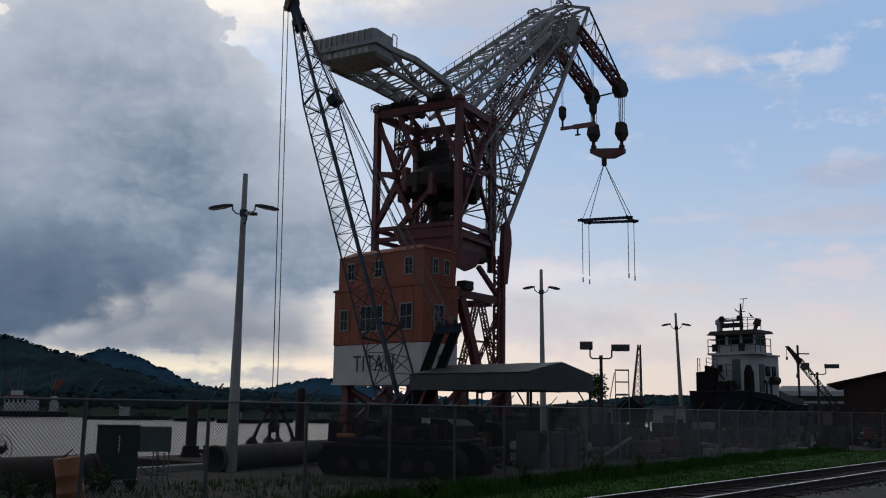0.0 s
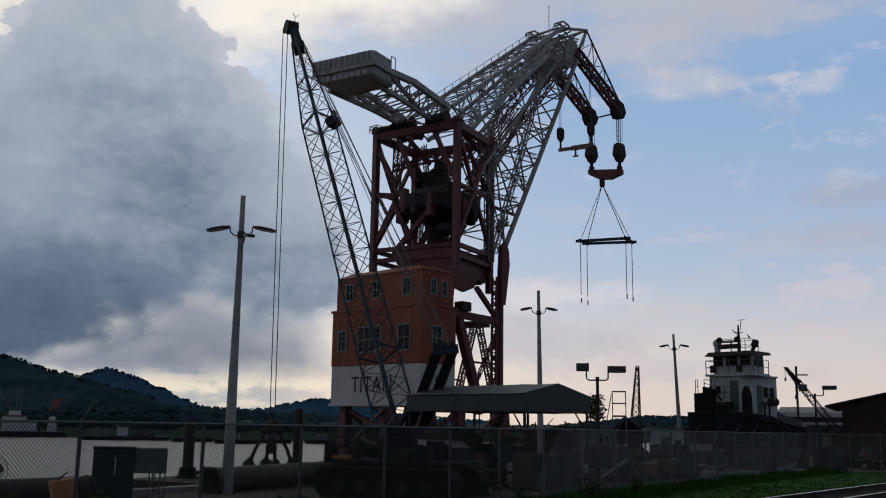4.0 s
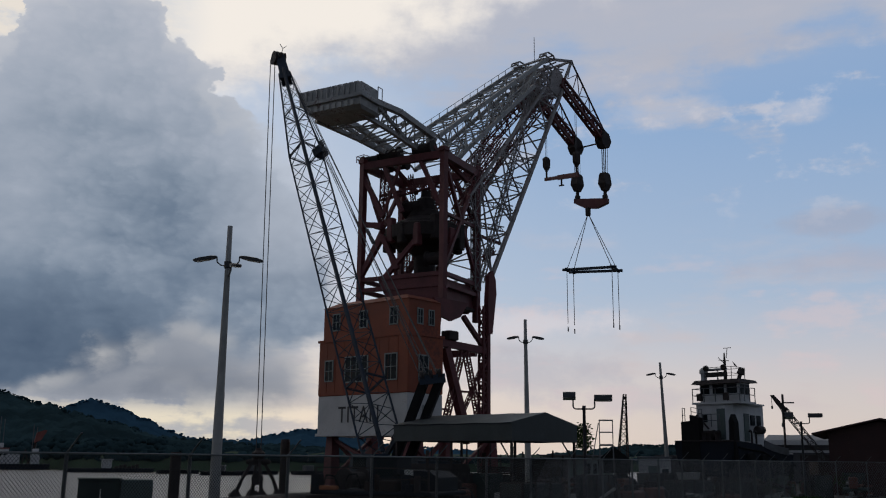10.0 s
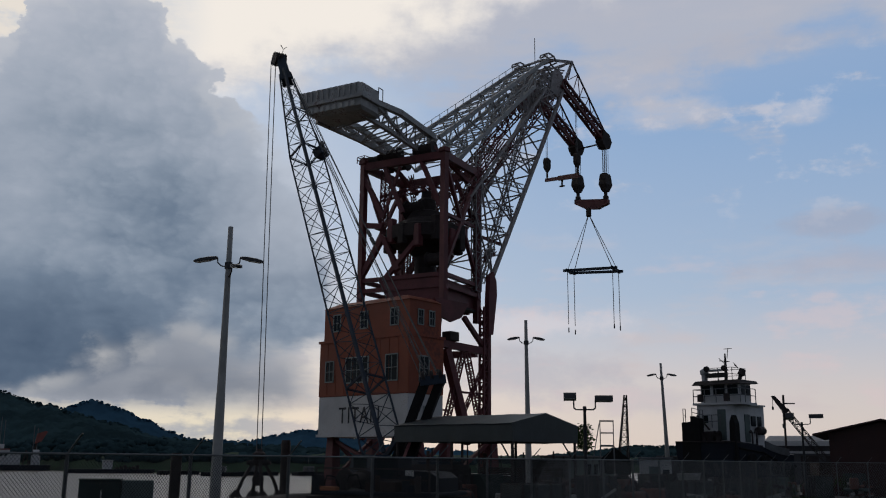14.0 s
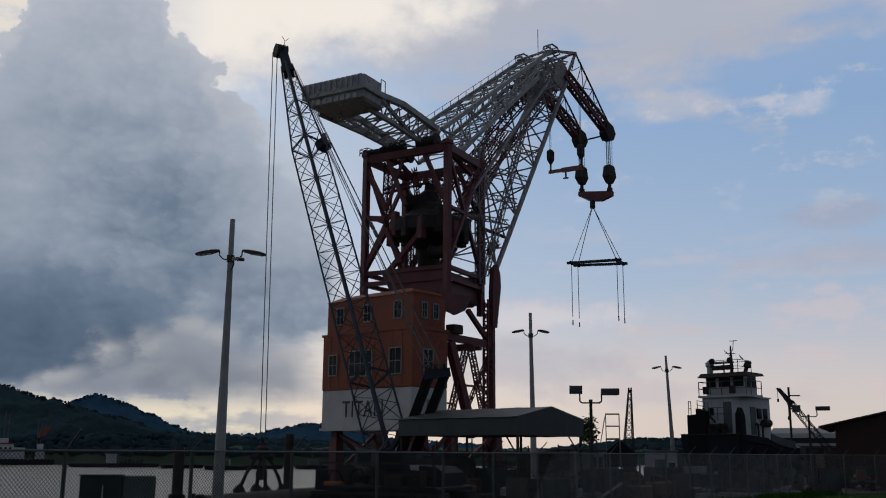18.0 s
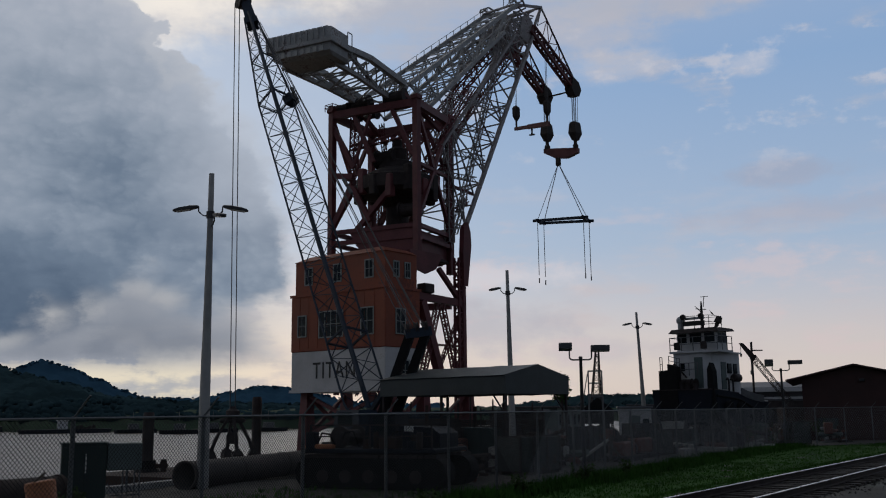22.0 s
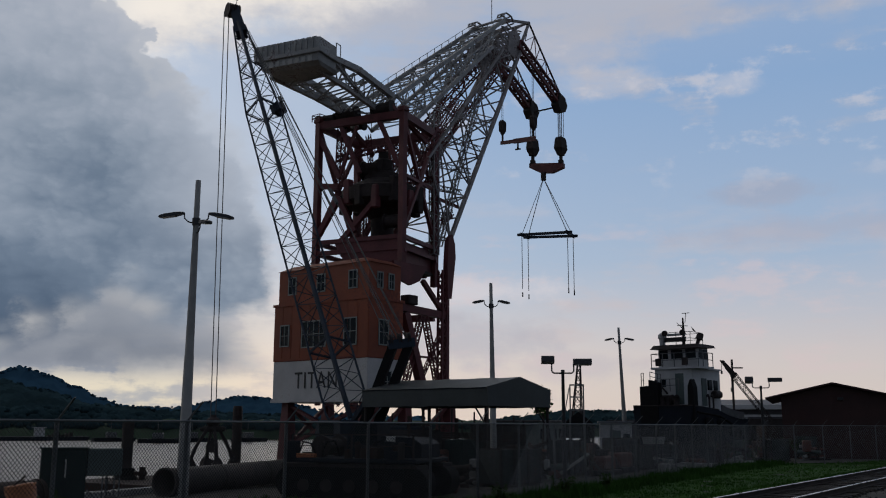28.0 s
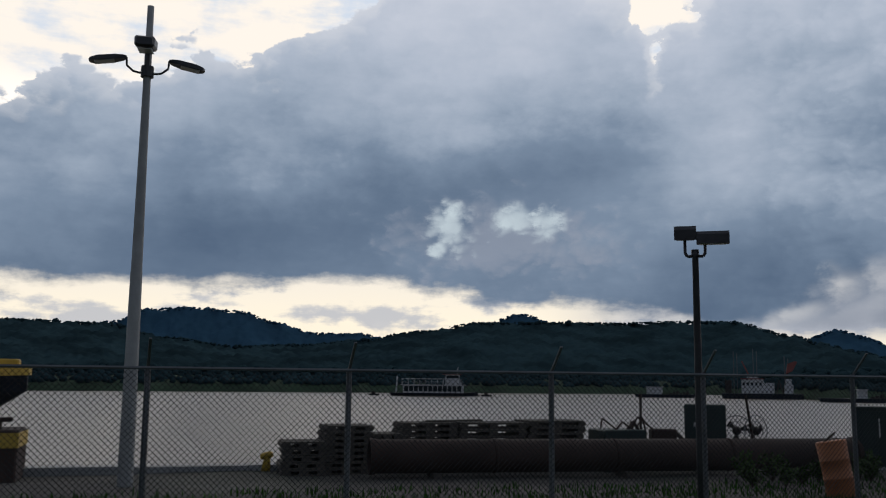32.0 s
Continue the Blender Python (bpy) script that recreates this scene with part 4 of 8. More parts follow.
    for y in (-5.1, 2.0):
        br += [((-6.2, y, 0.8), (-2.4, y, 3.7), 0.22), ((-2.4, y, 0.8), (-6.2, y, 3.7), 0.22), ((-2.4, y, 0.8), (2.4, y, 3.7), 0.22)]
    br += [((-6.2, -5.1, 0.8), (-6.2, 2.0, 3.6), 0.22), ((-6.2, 2.0, 0.8), (-6.2, -5.1, 3.6), 0.22)]
    members("portal_brace", M_RED, t, br)
    # tower: four legs, beams and cross braces, turned a little against the house
    bl, br_, fr_, fl = (-3.0, 3.05), (-1.4, -3.8), (3.9, -2.5), (2.3, 4.05)

    def P(a, b, z):
        """Back to front a, left to right b, inside the tower's plan."""
        return Vector(tuple((bl[i] * (1 - a) + fl[i] * a) * (1 - b) + (br_[i] * (1 - a) + fr_[i] * a) * b for i in (0, 1)) + (z,))

    for a in (0, 1):
        for b in (0, 1):
            part("tower_leg", Mesh().bar(P(a, b, 12.4), P(a, b, 24.5), 0.44), M_RED, t, "red riveted tower leg")
            part("leg_cap", Mesh().box(*[v for c in (P(a, b, 24.45),) for v in (c.x - 0.32, c.x + 0.32, c.y - 0.32, c.y + 0.32, 24.4, 24.75)], 0.04), M_RED, t)
    beams = []
    for z, w, h in ((24.2, 0.4, 0.55), (15.3, 0.3, 0.3), (14.5, 0.3, 0.3)):
        beams += [(P(a, 0, z), P(a, 1, z), w, h) for a in (0, 1)] + [(P(0, b, z), P(1, b, z), w, h) for b in (0, 1)]
    beams.append((P(1, 0, 10.1), P(1, 1, 10.1), 0.4, 0.5))
    members("tower_beam", M_RED, t, beams)
    br = []
    for a in (0, 1):
        br += [(P(a, 0, 23.4), P(a, 0.27, 20.0), 0.34), (P(a, 0, 15.6), P(a, 0.27, 18.6), 0.38), (P(a, 0, 19.6), P(a, 0.25, 19.35), 0.26, 0.4),
               (P(a, 0.27, 18.4), P(a, 0.46, 15.9), 0.36), (P(a, 0.68, 18.0), P(a, 0.3, 15.3), 0.34), (P(a, 0.27, 23.9), P(a, 0.5, 20.2), 0.3),
               (P(a, 0.72, 24.0), P(a, 0.96, 20.4), 0.3), (P(a, 0.27, 20.2), P(a, 0.46, 23.8), 0.2)]
    for b in (0, 1):
        br += [(P(0, b, 24), P(1, b, 15.6), 0.26), (P(1, b, 24), P(0, b, 15.6), 0.26), (P(0, b, 19.8), P(1, b, 19.8), 0.22)]
    members("cross_brace", M_RED, t, br)
    lace = Mesh()
    girder(lace, P(0.12, 0.2, 19.6), P(0.12, 0.22, 24.0), 0.45, 0.45, 9, 0.085, 0.05)
    girder(lace, P(0.88, 0.5, 19.8), P(0.88, 0.46, 24.0), 0.4, 0.4, 9, 0.08, 0.05)
    girder(lace, P(0.5, 0.32, 15.5), P(0.5, 0.34, 18.2), 0.3, 0.3, 6, 0.07, 0.045)
    girder(lace, P(0.06, 0.2, 21.6), P(0.06, 0.9, 22.1), 0.3, 0.36, 12, 0.07, 0.045, (1, 0, 0))
    girder(lace, P(0.94, 0.1, 20.9), P(0.94, 1, 20.6), 0.3, 0.36, 12, 0.07, 0.045, (1, 0, 0))
    girder(lace, P(0.1, 0.95, 16.0), P(0.95, 0.95, 23.0), 0.3, 0.36, 11, 0.07, 0.045)
    girder(lace, P(0.95, 0.3, 16.5), P(0.1, 0.55, 23.2), 0.25, 0.3, 11, 0.06, 0.04)
    part("lattice_bracing", lace, M_RED, t, kind="stuff")
    # slewing column with winch gear round it
    foot_c = P(0.48, 0.57, 0)
    col = Mesh().tube((foot_c.x, foot_c.y, 12), (foot_c.x, foot_c.y, 22.4), ((0, 1.2), (0.3, 1.1), (0.32, 0.85), (0.5, 0.85), (0.56, 1.5), (0.585, 2.6), (0.61, 3.0), (0.7, 3.05), (0.715, 2.6), (0.74, 2.3), (0.78, 1.5), (0.83, 1.3), (0.85, 0.8), (0.93, 0.7), (0.95, 0.4), (1, 0.35)), 22)
    part("slewing_column", col, M_DARKSTEEL, t, "dark greasy slewing column with a wide roller ring")
    for i in range(14):
        a = i * 0.449 + 0.1
        q = foot_c + Vector((2.85 * math.cos(a), 2.85 * math.sin(a), 0))
        part("winch_gear", Mesh().box(q.x - 0.28, q.x + 0.28, q.y - 0.28, q.y + 0.28, 18.0 - 0.25 * (i % 3), 19.4 + 0.5 * math.sin(i * 2.3), 0.06), M_DARKSTEEL if i % 2 else M_RED, t)
    for i, (a, b, z, r) in enumerate(((0.06, 0.06, 24.75, 0.42), (0.1, 0.3, 25.0, 0.55), (0.1, 0.72, 25.0, 0.6), (0.5, 0.2, 24.9, 0.5), (0.35, 0.5, 20.9, 0.75), (0.15, 0.86, 16.6, 0.6))):
        q = P(a, b, z)
        d = (P(a, b + 0.1, z) - q).normalized()
        part("rope_drum", Mesh().tube(q - d * 0.8, q + d * 0.8, ((0, r), (0.08, r), (0.1, r * 0.8), (0.9, r * 0.8), (0.92, r), (1, r)), 14), M_DARKSTEEL, t, "dark rope drum")
    part("tower_handrail", rail_run_box(P(0, 0, 24.5), 0.4, 0.5), M_RED, t)
    # slewing platform: plate girders between the legs
    for a in (0.02, 0.98):
        o = [P(a, 0.22, 15.2), P(a, 1.02, 15.25), P(a, 1.04, 14.2), P(a, 0.9, 13.1), P(a, 0.42, 13.2), P(a, 0.3, 14.2)]
        d = (P(1, 0.5, 0) - P(0, 0.5, 0)).normalized() * 0.15
        part("plate_girder", Mesh().rings([[p - d for p in o], [p + d for p in o]]), M_RED, t, "red plate girder of the slewing platform")
    o = [P(0, 0.3, 13.2), P(0, 1, 13.2), P(1, 1, 13.2), P(1, 0.3, 13.2)]
    part("platform_floor", Mesh().rings([o, [p + Vector((0, 0, 0.2)) for p in o]]), M_DARKSTEEL, t)
    for i in range(4):
        b = 0.36 + i * 0.2
        part("platform_rib", Mesh().bar(P(0.03, b, 14.2), P(0.97, b, 14.2), 0.18, 1.7), M_RED, t)
    L, R = 2.75, -5.3
    # lower front tower under the boom foot
    low = Mesh()
    pb = []
    for y in (R + 0.6, L - 0.6):
        girder(low, (2.0, y, -0.9), (2.1, y, 13.2), 0.4, 0.5, 18, 0.13, 0.07)
        pb += [((2.45, y, -0.92), (2.45, y, 12.6), 0.4), ((-2.1, y, 9.8), (0.4, y, 3.4), 0.55), ((-3.5, y, 10.0), (-3.3, y, 3.6), 0.3)]
        girder(low, (-0.3, y, 9.7), (-2.4, y, 3.6), 0.3, 0.34, 11, 0.08, 0.05)
        girder(low, (0.1, y, 9.7), (2.0, y, 3.6), 0.3, 0.34, 11, 0.08, 0.05)
        girder(low, (2.2, y, 9.2), (-1.4, y, 3.6), 0.18, 0.24, 10, 0.05, 0.04)
        pb += [((-0.2, y, 12.2), (2.2, y, 10.1), 0.3), ((-2.6, y, 13.2), (-3.0, y, 10.2), 0.26), ((-3.6, y, 10.15), (2.6, y, 9.95), 0.4, 0.5), ((-0.6, y, 6.9), (2.6, y, 6.9), 0.14), ((-3.5, y, 7.3), (-2.6, y, 7.3), 0.12), ((-3.5, y, 5.6), (-2.0, y, 5.6), 0.12)]
        part("sheave_box", Mesh().box(-2.1, -1.1, y - 0.4, y + 0.4, 10.35, 11.0, 0.05), M_DARKSTEEL, t)
        part("haunch_plate", Mesh().poly(((-3.4, 13.2), (-2.9, 12.0), (-1.6, 11.7), (-0.6, 12.1), (0.2, 13.2)), "y", y - 0.12, y + 0.12), M_RED, t)
    members("portal_beam", M_RED, t, pb)
    part("front_portal", low, M_RED, t, "red lattice front portal", kind="stuff")
    for y in (R + 0.4, L - 0.4):
        part("boom_bearing", Mesh().poly(((2.2, 11.2), (2.65, 11.2), (2.9, 12.8), (3.12, 14.2), (3.05, 15.2), (2.75, 15.9), (2.3, 15.5), (2.15, 13.6)), "y", y - 0.2, y + 0.2), M_RED, t)
    # counterweight arm
    C0 = 0.0
    arm = Mesh()
    cb = []
    for s in (-1, 1):
        y = C0 + s * 2.3
        cb += [((-8.4, y, 27.0), (-4.6, y, 26.9), 0.4), ((-4.6, y, 26.9), (-0.9, y, 26.0), 0.4), ((-8.9, y * 0.83, 26.05), (-5.0, y * 0.7, 25.6), 0.3), ((-5.0, y * 0.7, 25.6), (-1.0, y * 0.57, 24.9), 0.3),
               ((-7.2, y, 26.9), (-2.6, y * 0.62, 25.2), 0.24), ((-0.9, y, 26.0), (-1.0, y * 0.57, 24.3), 0.45)]
        arm.lattice((-8.0, y, 26.9), (-1.0, y, 26.1), (-8.0, y * 0.8, 25.95), (-1.0, y * 0.57, 24.9), 7, 0.09)
    arm.lattice((-8.4, C0 - 2.3, 27.0), (-1, C0 - 2.3, 26.1), (-8.4, C0 + 2.3, 27.0), (-1, C0 + 2.3, 26.1), 6, 0.09, cross=False)
    arm.lattice((-8.6, C0 - 1.9, 26.0), (-1, C0 - 1.3, 24.9), (-8.6, C0 + 1.9, 26.0), (-1, C0 + 1.3, 24.9), 6, 0.09, cross=False)
    members("counterweight_arm", M_SILVER, t, cb, "silver riveted arm chord")
    part("arm_bracing", arm, M_SILVER, t, kind="stuff")
    def lay(m):
        m.v = [(v[0] * 1.075, v[1], v[2] + 0.12) for v in m.v]
        return turned(m, -10.4, 2.1, 0.219, -0.976)

    box = part("counterweight", lay(Mesh().box(0, 5.0, 0, 2.15, 26.72, 27.55, 0.05)), M_SILVER, t, "grey ribbed counterweight box")
    part("ledge", lay(Mesh().box(0.15, 5.1, -0.12, 2.3, 26.45, 26.74, 0.03)), M_SILVER, box)
    under = [[(x, y, z) for x, y in ((x0, y0_), (x1, y0_), (x1, y1_), (x0, y1_))] for x0, x1, y0_, y1_, z in ((0.5, 4.9, 0.05, 2.2, 26.46), (0.55, 4.85, 0.1, 2.3, 25.95), (1.0, 4.7, 0.5, 2.6, 25.75))]
    part("lower_box", lay(Mesh().rings(under)), M_SILVER, box)
    for i in range(11):
        part("rib", lay(Mesh().box(0.12 + i * 0.43, 0.24 + i * 0.43, -0.09, 0.0, 26.76, 27.56)), M_SILVER, box)
        part("cap_block", lay(Mesh().box(0.1 + i * 0.43, 0.36 + i * 0.43, 0.1, 2.0, 27.54, 27.66)), M_SILVER, box)
    for i in range(8):
        part("opening", lay(Mesh().box(0.75 + i * 0.48, 1.02 + i * 0.48, 0.02, 0.12, 25.95, 26.32)), M_LENS, box, "pale slot in the counterweight")
    part("handrail", lay(Mesh().bar((4.9, 2.2, 26.7), (4.9, 2.2, 27.9), 0.05).bar((4.9, 2.75, 26.4), (4.9, 2.75, 27.9), 0.05).bar((4.9, 2.2, 27.9), (4.9, 2.75, 27.9), 0.05)), M_SILVER, box)
    # boom: top truss, front strut, inner struts, head, jib
    boom = Mesh()
    chords = []
    for s in (-1, 1):
        y = C0 + s * 1.6
        yb = C0 + s * 2.2
        a0, a1 = Vector((-0.3, yb, 26.2)), Vector((14.9, y, 37.8))
        b0, b1 = Vector((1.8, yb, 24.9)), Vector((12.9, y, 34.6))
        chords += [(a0, a1, 0.32), (b0, b1, 0.3)]
        boom.lattice(a0, a1, b0, b1, 9, 0.1, cross=False)
        m0, m1 = a0.lerp(b0, 0.5), a1.lerp(b1, 0.5)
        boom.bar(m0, m1, 0.1)
        for c0, c1 in ((a0, a1), (b0, b1)):
            rail = [c0.lerp(c1, k / 16) + Vector((0, 0, 0.62)) for k in range(17)]
            for k in range(17):
                boom.bar(c0.lerp(c1, k / 16), rail[k], 0.045)
            boom.path(rail, 0.04, 4)
    boom.lattice((-0.3, C0 - 2.2, 26.2), (14.9, C0 - 1.6, 37.8), (-0.3, C0 + 2.2, 26.2), (14.9, C0 + 1.6, 37.8), 11, 0.08, cross=False)
    boom.lattice((1.8, C0 - 2.2, 24.9), (12.9, C0 - 1.6, 34.6), (1.8, C0 + 2.2, 24.9), (12.9, C0 + 1.6, 34.6), 11, 0.08, cross=False)
    members("boom_chord", M_SILVER, t, chords, "silver boom chord")
    part("boom_bracing", boom, M_SILVER, t, "silver boom lacing and handrails", kind="stuff")
    st = Mesh()
    sc = []
    for s in (-1, 1):
        y0_, y1_ = C0 + s * 2.9, C0 + s * 1.7
        e0, e1 = Vector((5.3, y0_, 16.2)), Vector((17.2, y1_, 35.6))
        f0, f1 = Vector((2.6, y0_, 22.0)), Vector((14.6, y1_, 35.0))
        st.lattice(e0, e1, f0, f1, 8, 0.1, cross=False)
        sc += [(e0, e1, 0.26, 0.3), (f0, f1, 0.2)]
    st.lattice((5.3, C0 - 2.9, 16.2), (17.2, C0 - 1.7, 35.6), (5.3, C0 + 2.9, 16.2), (17.2, C0 + 1.7, 35.6), 10, 0.1, cross=False)
    # fan of grey lattice members between the tower and the boom
    for s in (-1, 1):
        if s < 0:
            girder(st, (3.6, C0 + s * 2.7, 14.8), (3.9, C0 + s * 2.4, 26.0), 0.45, 0.6, 11, 0.08, 0.045)
        girder(st, (4.2, C0 + s * 2.7, 15.6), (11.6, C0 + s * 1.9, 32.4), 0.3, 0.4, 15, 0.07, 0.04)
        if s > 0:
            girder(st, (4.0, C0 + s * 2.7, 18.6), (7.6, C0 + s * 2.1, 29.2), 0.3, 0.36, 11, 0.065, 0.04)
            continue
        for z0, x1, z1 in ((17.6, 6.4, 18.2), (19.8, 7.6, 20.2), (21.6, 8.8, 22.2), (24.0, 10.2, 24.4), (26.2, 11.6, 26.8)):
            st.lattice((3.4, C0 + s * 2.6, z0), (x1, C0 + s * 2.3, z1), (3.4, C0 + s * 2.6, z0 + 0.4), (x1, C0 + s * 2.3, z1 + 0.4), 8, 0.05, cross=False)
            st.bar((3.4, C0 + s * 2.6, z0), (x1, C0 + s * 2.3, z1), 0.08)
            st.bar((3.4, C0 + s * 2.6, z0 + 0.4), (x1, C0 + s * 2.3, z1 + 0.4), 0.08)
    members("strut_chord", M_STRUT, t, sc, "weathered front strut chord")
    part("strut_bracing", st, M_STRUT, t, kind="stuff")
    inn = Mesh()
    ib = []
    for s in (-1, 1):
        yy = C0 + s * 1.9
        girder(inn, (2.2, yy, 20.8), (15.6, yy * 0.7, 34.6), 0.5, 0.7, 15, 0.1, 0.05)
        ib += [((2.6, C0 + s * 2.7, 23.2), (-1.2, C0 + s * 2.4, 25.2), 0.28), ((3.6, C0 + s * 2.5, 19.3), (7.0, C0 + s * 2.4, 19.1), 0.2)]
        if s < 0:
            girder(inn, (2.8, C0 + s * 2.7, 23.0), (7.4, C0 + s * 2.2, 28.2), 0.4, 0.5, 7, 0.08, 0.045)
            girder(inn, (4.6, C0 + s * 2.6, 17.4), (6.4, C0 + s * 2.2, 18.6), 0.3, 0.35, 4, 0.07, 0.045)
        else:
            girder(inn, (4.0, C0 + s * 2.6, 24.4), (9.4, C0 + s * 2.1, 24.6), 0.25, 0.35, 8, 0.06, 0.04)
    members("luffing_strut", M_RED, t, ib)
    part("inner_strut", inn, M_RED, t, "rust-red inner luffing struts", kind="stuff")
    head = Mesh()
    hb = []
    for s in (-1, 1):
        y = C0 + s * 1.6
        part("head_plate", Mesh().poly(((15.2, 35.0), (15.6, 36.9), (16.6, 37.4), (17.3, 36.9), (17.2, 35.4), (16.4, 34.6)), "y", y - 0.1, y + 0.1), M_STRUT, t, "dark riveted head plate")
        hb += [((14.9, y, 37.8), (18.9, y, 38.9), 0.22), ((18.9, y, 38.9), (17.2, y, 35.8), 0.2)]
        cap = [(14.2, 37.8), (14.3, 38.1), (14.7, 38.3), (15.5, 38.25), (15.8, 37.9)]
        for p, q in zip(cap, cap[1:]):
            for o in (-0.3, 0.3):
                head.bar((p[0], y + o, p[1]), (q[0], y + o, q[1]), 0.11)
            head.bar((p[0], y - 0.3, p[1]), (p[0], y + 0.3, p[1]), 0.09)
    for x, z in ((14.3, 37.6), (16.2, 38.2), (17.0, 35.2), (13.2, 34.7), (18.9, 38.9), (15.3, 36.0)):
        hb.append(((x, C0 - 1.7, z), (x, C0 + 1.7, z), 0.16))
    for s in (-1, 1):
        y = C0 + s * 1.6
        head.lattice((12.9, y, 34.6), (14.9, y, 37.8), (16.2, y, 34.4), (17.6, y, 37.6), 4, 0.1)
        head.lattice((10.5, y, 32.4), (14.9, y, 36.6), (11.8, y, 30.8), (16.2, y, 34.8), 7, 0.09)
    head.lattice((12.9, C0 - 1.6, 34.6), (16.4, C0 - 1.6, 38.0), (12.9, C0 + 1.6, 34.6), (16.4, C0 + 1.6, 38.0), 4, 0.1)
    head.lattice((15.5, C0 - 1.6, 34.2), (18.0, C0 - 1.6, 38.4), (15.5, C0 + 1.6, 34.2), (18.0, C0 + 1.6, 38.4), 4, 0.1)
    members("head_beam", M_STRUT, t, hb)
    part("sheave_guard", head, M_STRUT, t, "curved sheave guards on the boom head", kind="stuff")
    part("aerial", Mesh().bar((15.2, C0, 38.2), (15.2, C0, 40.5), 0.045), M_CABLE, t)
    jl = Mesh()
    ends = {-1: (23.9, C0 - 1.8), 1: (23.9, C0 + 1.35)}
    for s in (-1, 1):
        x, y = ends[s]
        root = C0 + s * 1.6
        p0, p1 = Vector((17.0, root, 36.2)), Vector((x - 0.1, y, 32.5))
        girder(jl, p0, p1, 0.5, 0.85, 9, 0.2, 0.1)
        part("jib_head", Mesh().poly(((x - 1.0, 32.1), (x - 0.5, 31.5), (x + 0.3, 31.6), (x + 0.7, 32.3), (x + 0.3, 33.0), (x - 0.7, 33.3)), "y", y - 0.4, y + 0.4), M_DARKSTEEL, t, "dark jib sheave housing")
        part("jib_stay", Mesh().bar((18.9, root, 38.9), (x + 0.3, y, 33.1), 0.12), M_DARKSTEEL, t)
        jl.lattice((18.2, root, 36.9), (x - 0.4, y, 33.4), (18.9, root, 38.8), (x + 0.2, y, 33.3), 6, 0.06, cross=False)
    part("jib_tie", Mesh().bar((23.9, C0 - 1.8, 32.2), (23.9, C0 + 1.35, 32.2), 0.12), M_DARKSTEEL, t)
    part("jib_lattice", jl, M_RED, t, "dark red twin lattice jib arms", kind="stuff")
    # tackle: falls of rope, blocks, cross beams, sling frame
    rope = Mesh()
    small_at = {-1: (18.7, C0 - 2.05, 28.5), 1: (19.2, C0 + 1.65, 28.9)}
    low = {-1: (23.85, C0 - 1.8, 26.55), 1: (23.75, C0 + 1.25, 27.0)}
    for s in (-1, 1):
        x, y = ends[s]
        lx, ly, lz = low[s]
        for k in range(7):
            rope.bar((x - 0.5 + 0.16 * k, y + 0.15 * (k % 2 - 0.5), 31.9), (lx - 0.42 + 0.14 * k, ly + 0.15 * (k % 2 - 0.5), lz + 2.4), 0.032)
        sx, sy, sz = small_at[s]
        for k in (-1, 1):
            rope.bar((sx + 0.1 * k, sy, sz + 6.0), (sx + 0.1 * k, sy, sz + 1.2), 0.03)
    part("hoist_rope", rope, M_CABLE, t, kind="stuff")
    square = ((-1, -1), (1, -1), (1, 1), (-1, 1))
    for s in (-1, 1):
        lx, ly, lz = low[s]
        bl_ = Mesh().rings([[(lx + a * w, ly + b * w * 0.7, lz + z) for a, b in square] for z, w in ((2.5, 0.4), (2.3, 0.48), (1.4, 0.58), (0.75, 0.3))])
        b = part("hook_block", bl_, M_DARKSTEEL, t, "heavy black hook block")
        part("shackle", Mesh().box(lx - 0.15, lx + 0.15, ly - 0.12, ly + 0.12, lz + 0.3, lz + 0.8, 0.03).box(lx - 0.23, lx + 0.23, ly - 0.2, ly + 0.2, lz - 0.1, lz + 0.35, 0.05), M_DARKSTEEL, b)
        sx, sy, sz = small_at[s]
        part("small_block", Mesh().rings([[(sx + a * w, sy + b * w * 0.7, sz + z) for a, b in square] for z, w in ((1.3, 0.2), (1.1, 0.32), (0.3, 0.3), (-0.1, 0.1))]), M_DARKSTEEL, t, "small black hook block")
        part("small_link", Mesh().bar((sx, sy, sz), (sx, sy, sz - 0.75), 0.13), M_DARKSTEEL, t)
    p, q = Vector(low[1]), Vector(low[-1])
    d = (q - p).normalized()
    p, q = p - d * 0.3, q + d * 0.3
    o = [p, q, q - Vector((0, 0, 0.45)), p.lerp(q, 0.68) - Vector((0, 0, 0.95)), p.lerp(q, 0.32) - Vector((0, 0, 0.95)), p - Vector((0, 0, 0.45))]
    n = d.cross(Vector((0, 0, 1))).normalized() * 0.22
    part("cross_beam", Mesh().rings([[v - n for v in o], [v + n for v in o]]), M_RED, t, "red lifting cross beam")
    p, q = Vector(small_at[1]) - Vector((0, 0, 0.85)), Vector(small_at[-1]) - Vector((0, 0, 0.85))
    d = (q - p).normalized()
    mid2 = p.lerp(q, 0.5)
    part("small_cross_beam", Mesh().bar(p - d * 0.2, p.lerp(q, 0.4), 0.2, 0.3).bar(p.lerp(q, 0.38), q + d * 0.2, 0.22, 0.42), M_RED, t)
    part("small_hook", Mesh().bar(mid2, mid2 - Vector((0, 0, 0.8)), 0.12).bar(mid2 - Vector((0, 0, 0.8)) - d * 0.3, mid2 - Vector((0, 0, 0.8)) + d * 0.3, 0.12), M_DARKSTEEL, t)
    hook = Vector((23.45, C0 - 0.1, 25.3))
    part("hook", Mesh().box(hook.x - 0.2, hook.x + 0.2, hook.y - 0.2, hook.y + 0.2, 25.05, 25.85, 0.05), M_DARKSTEEL, t)
    Z = 19.55
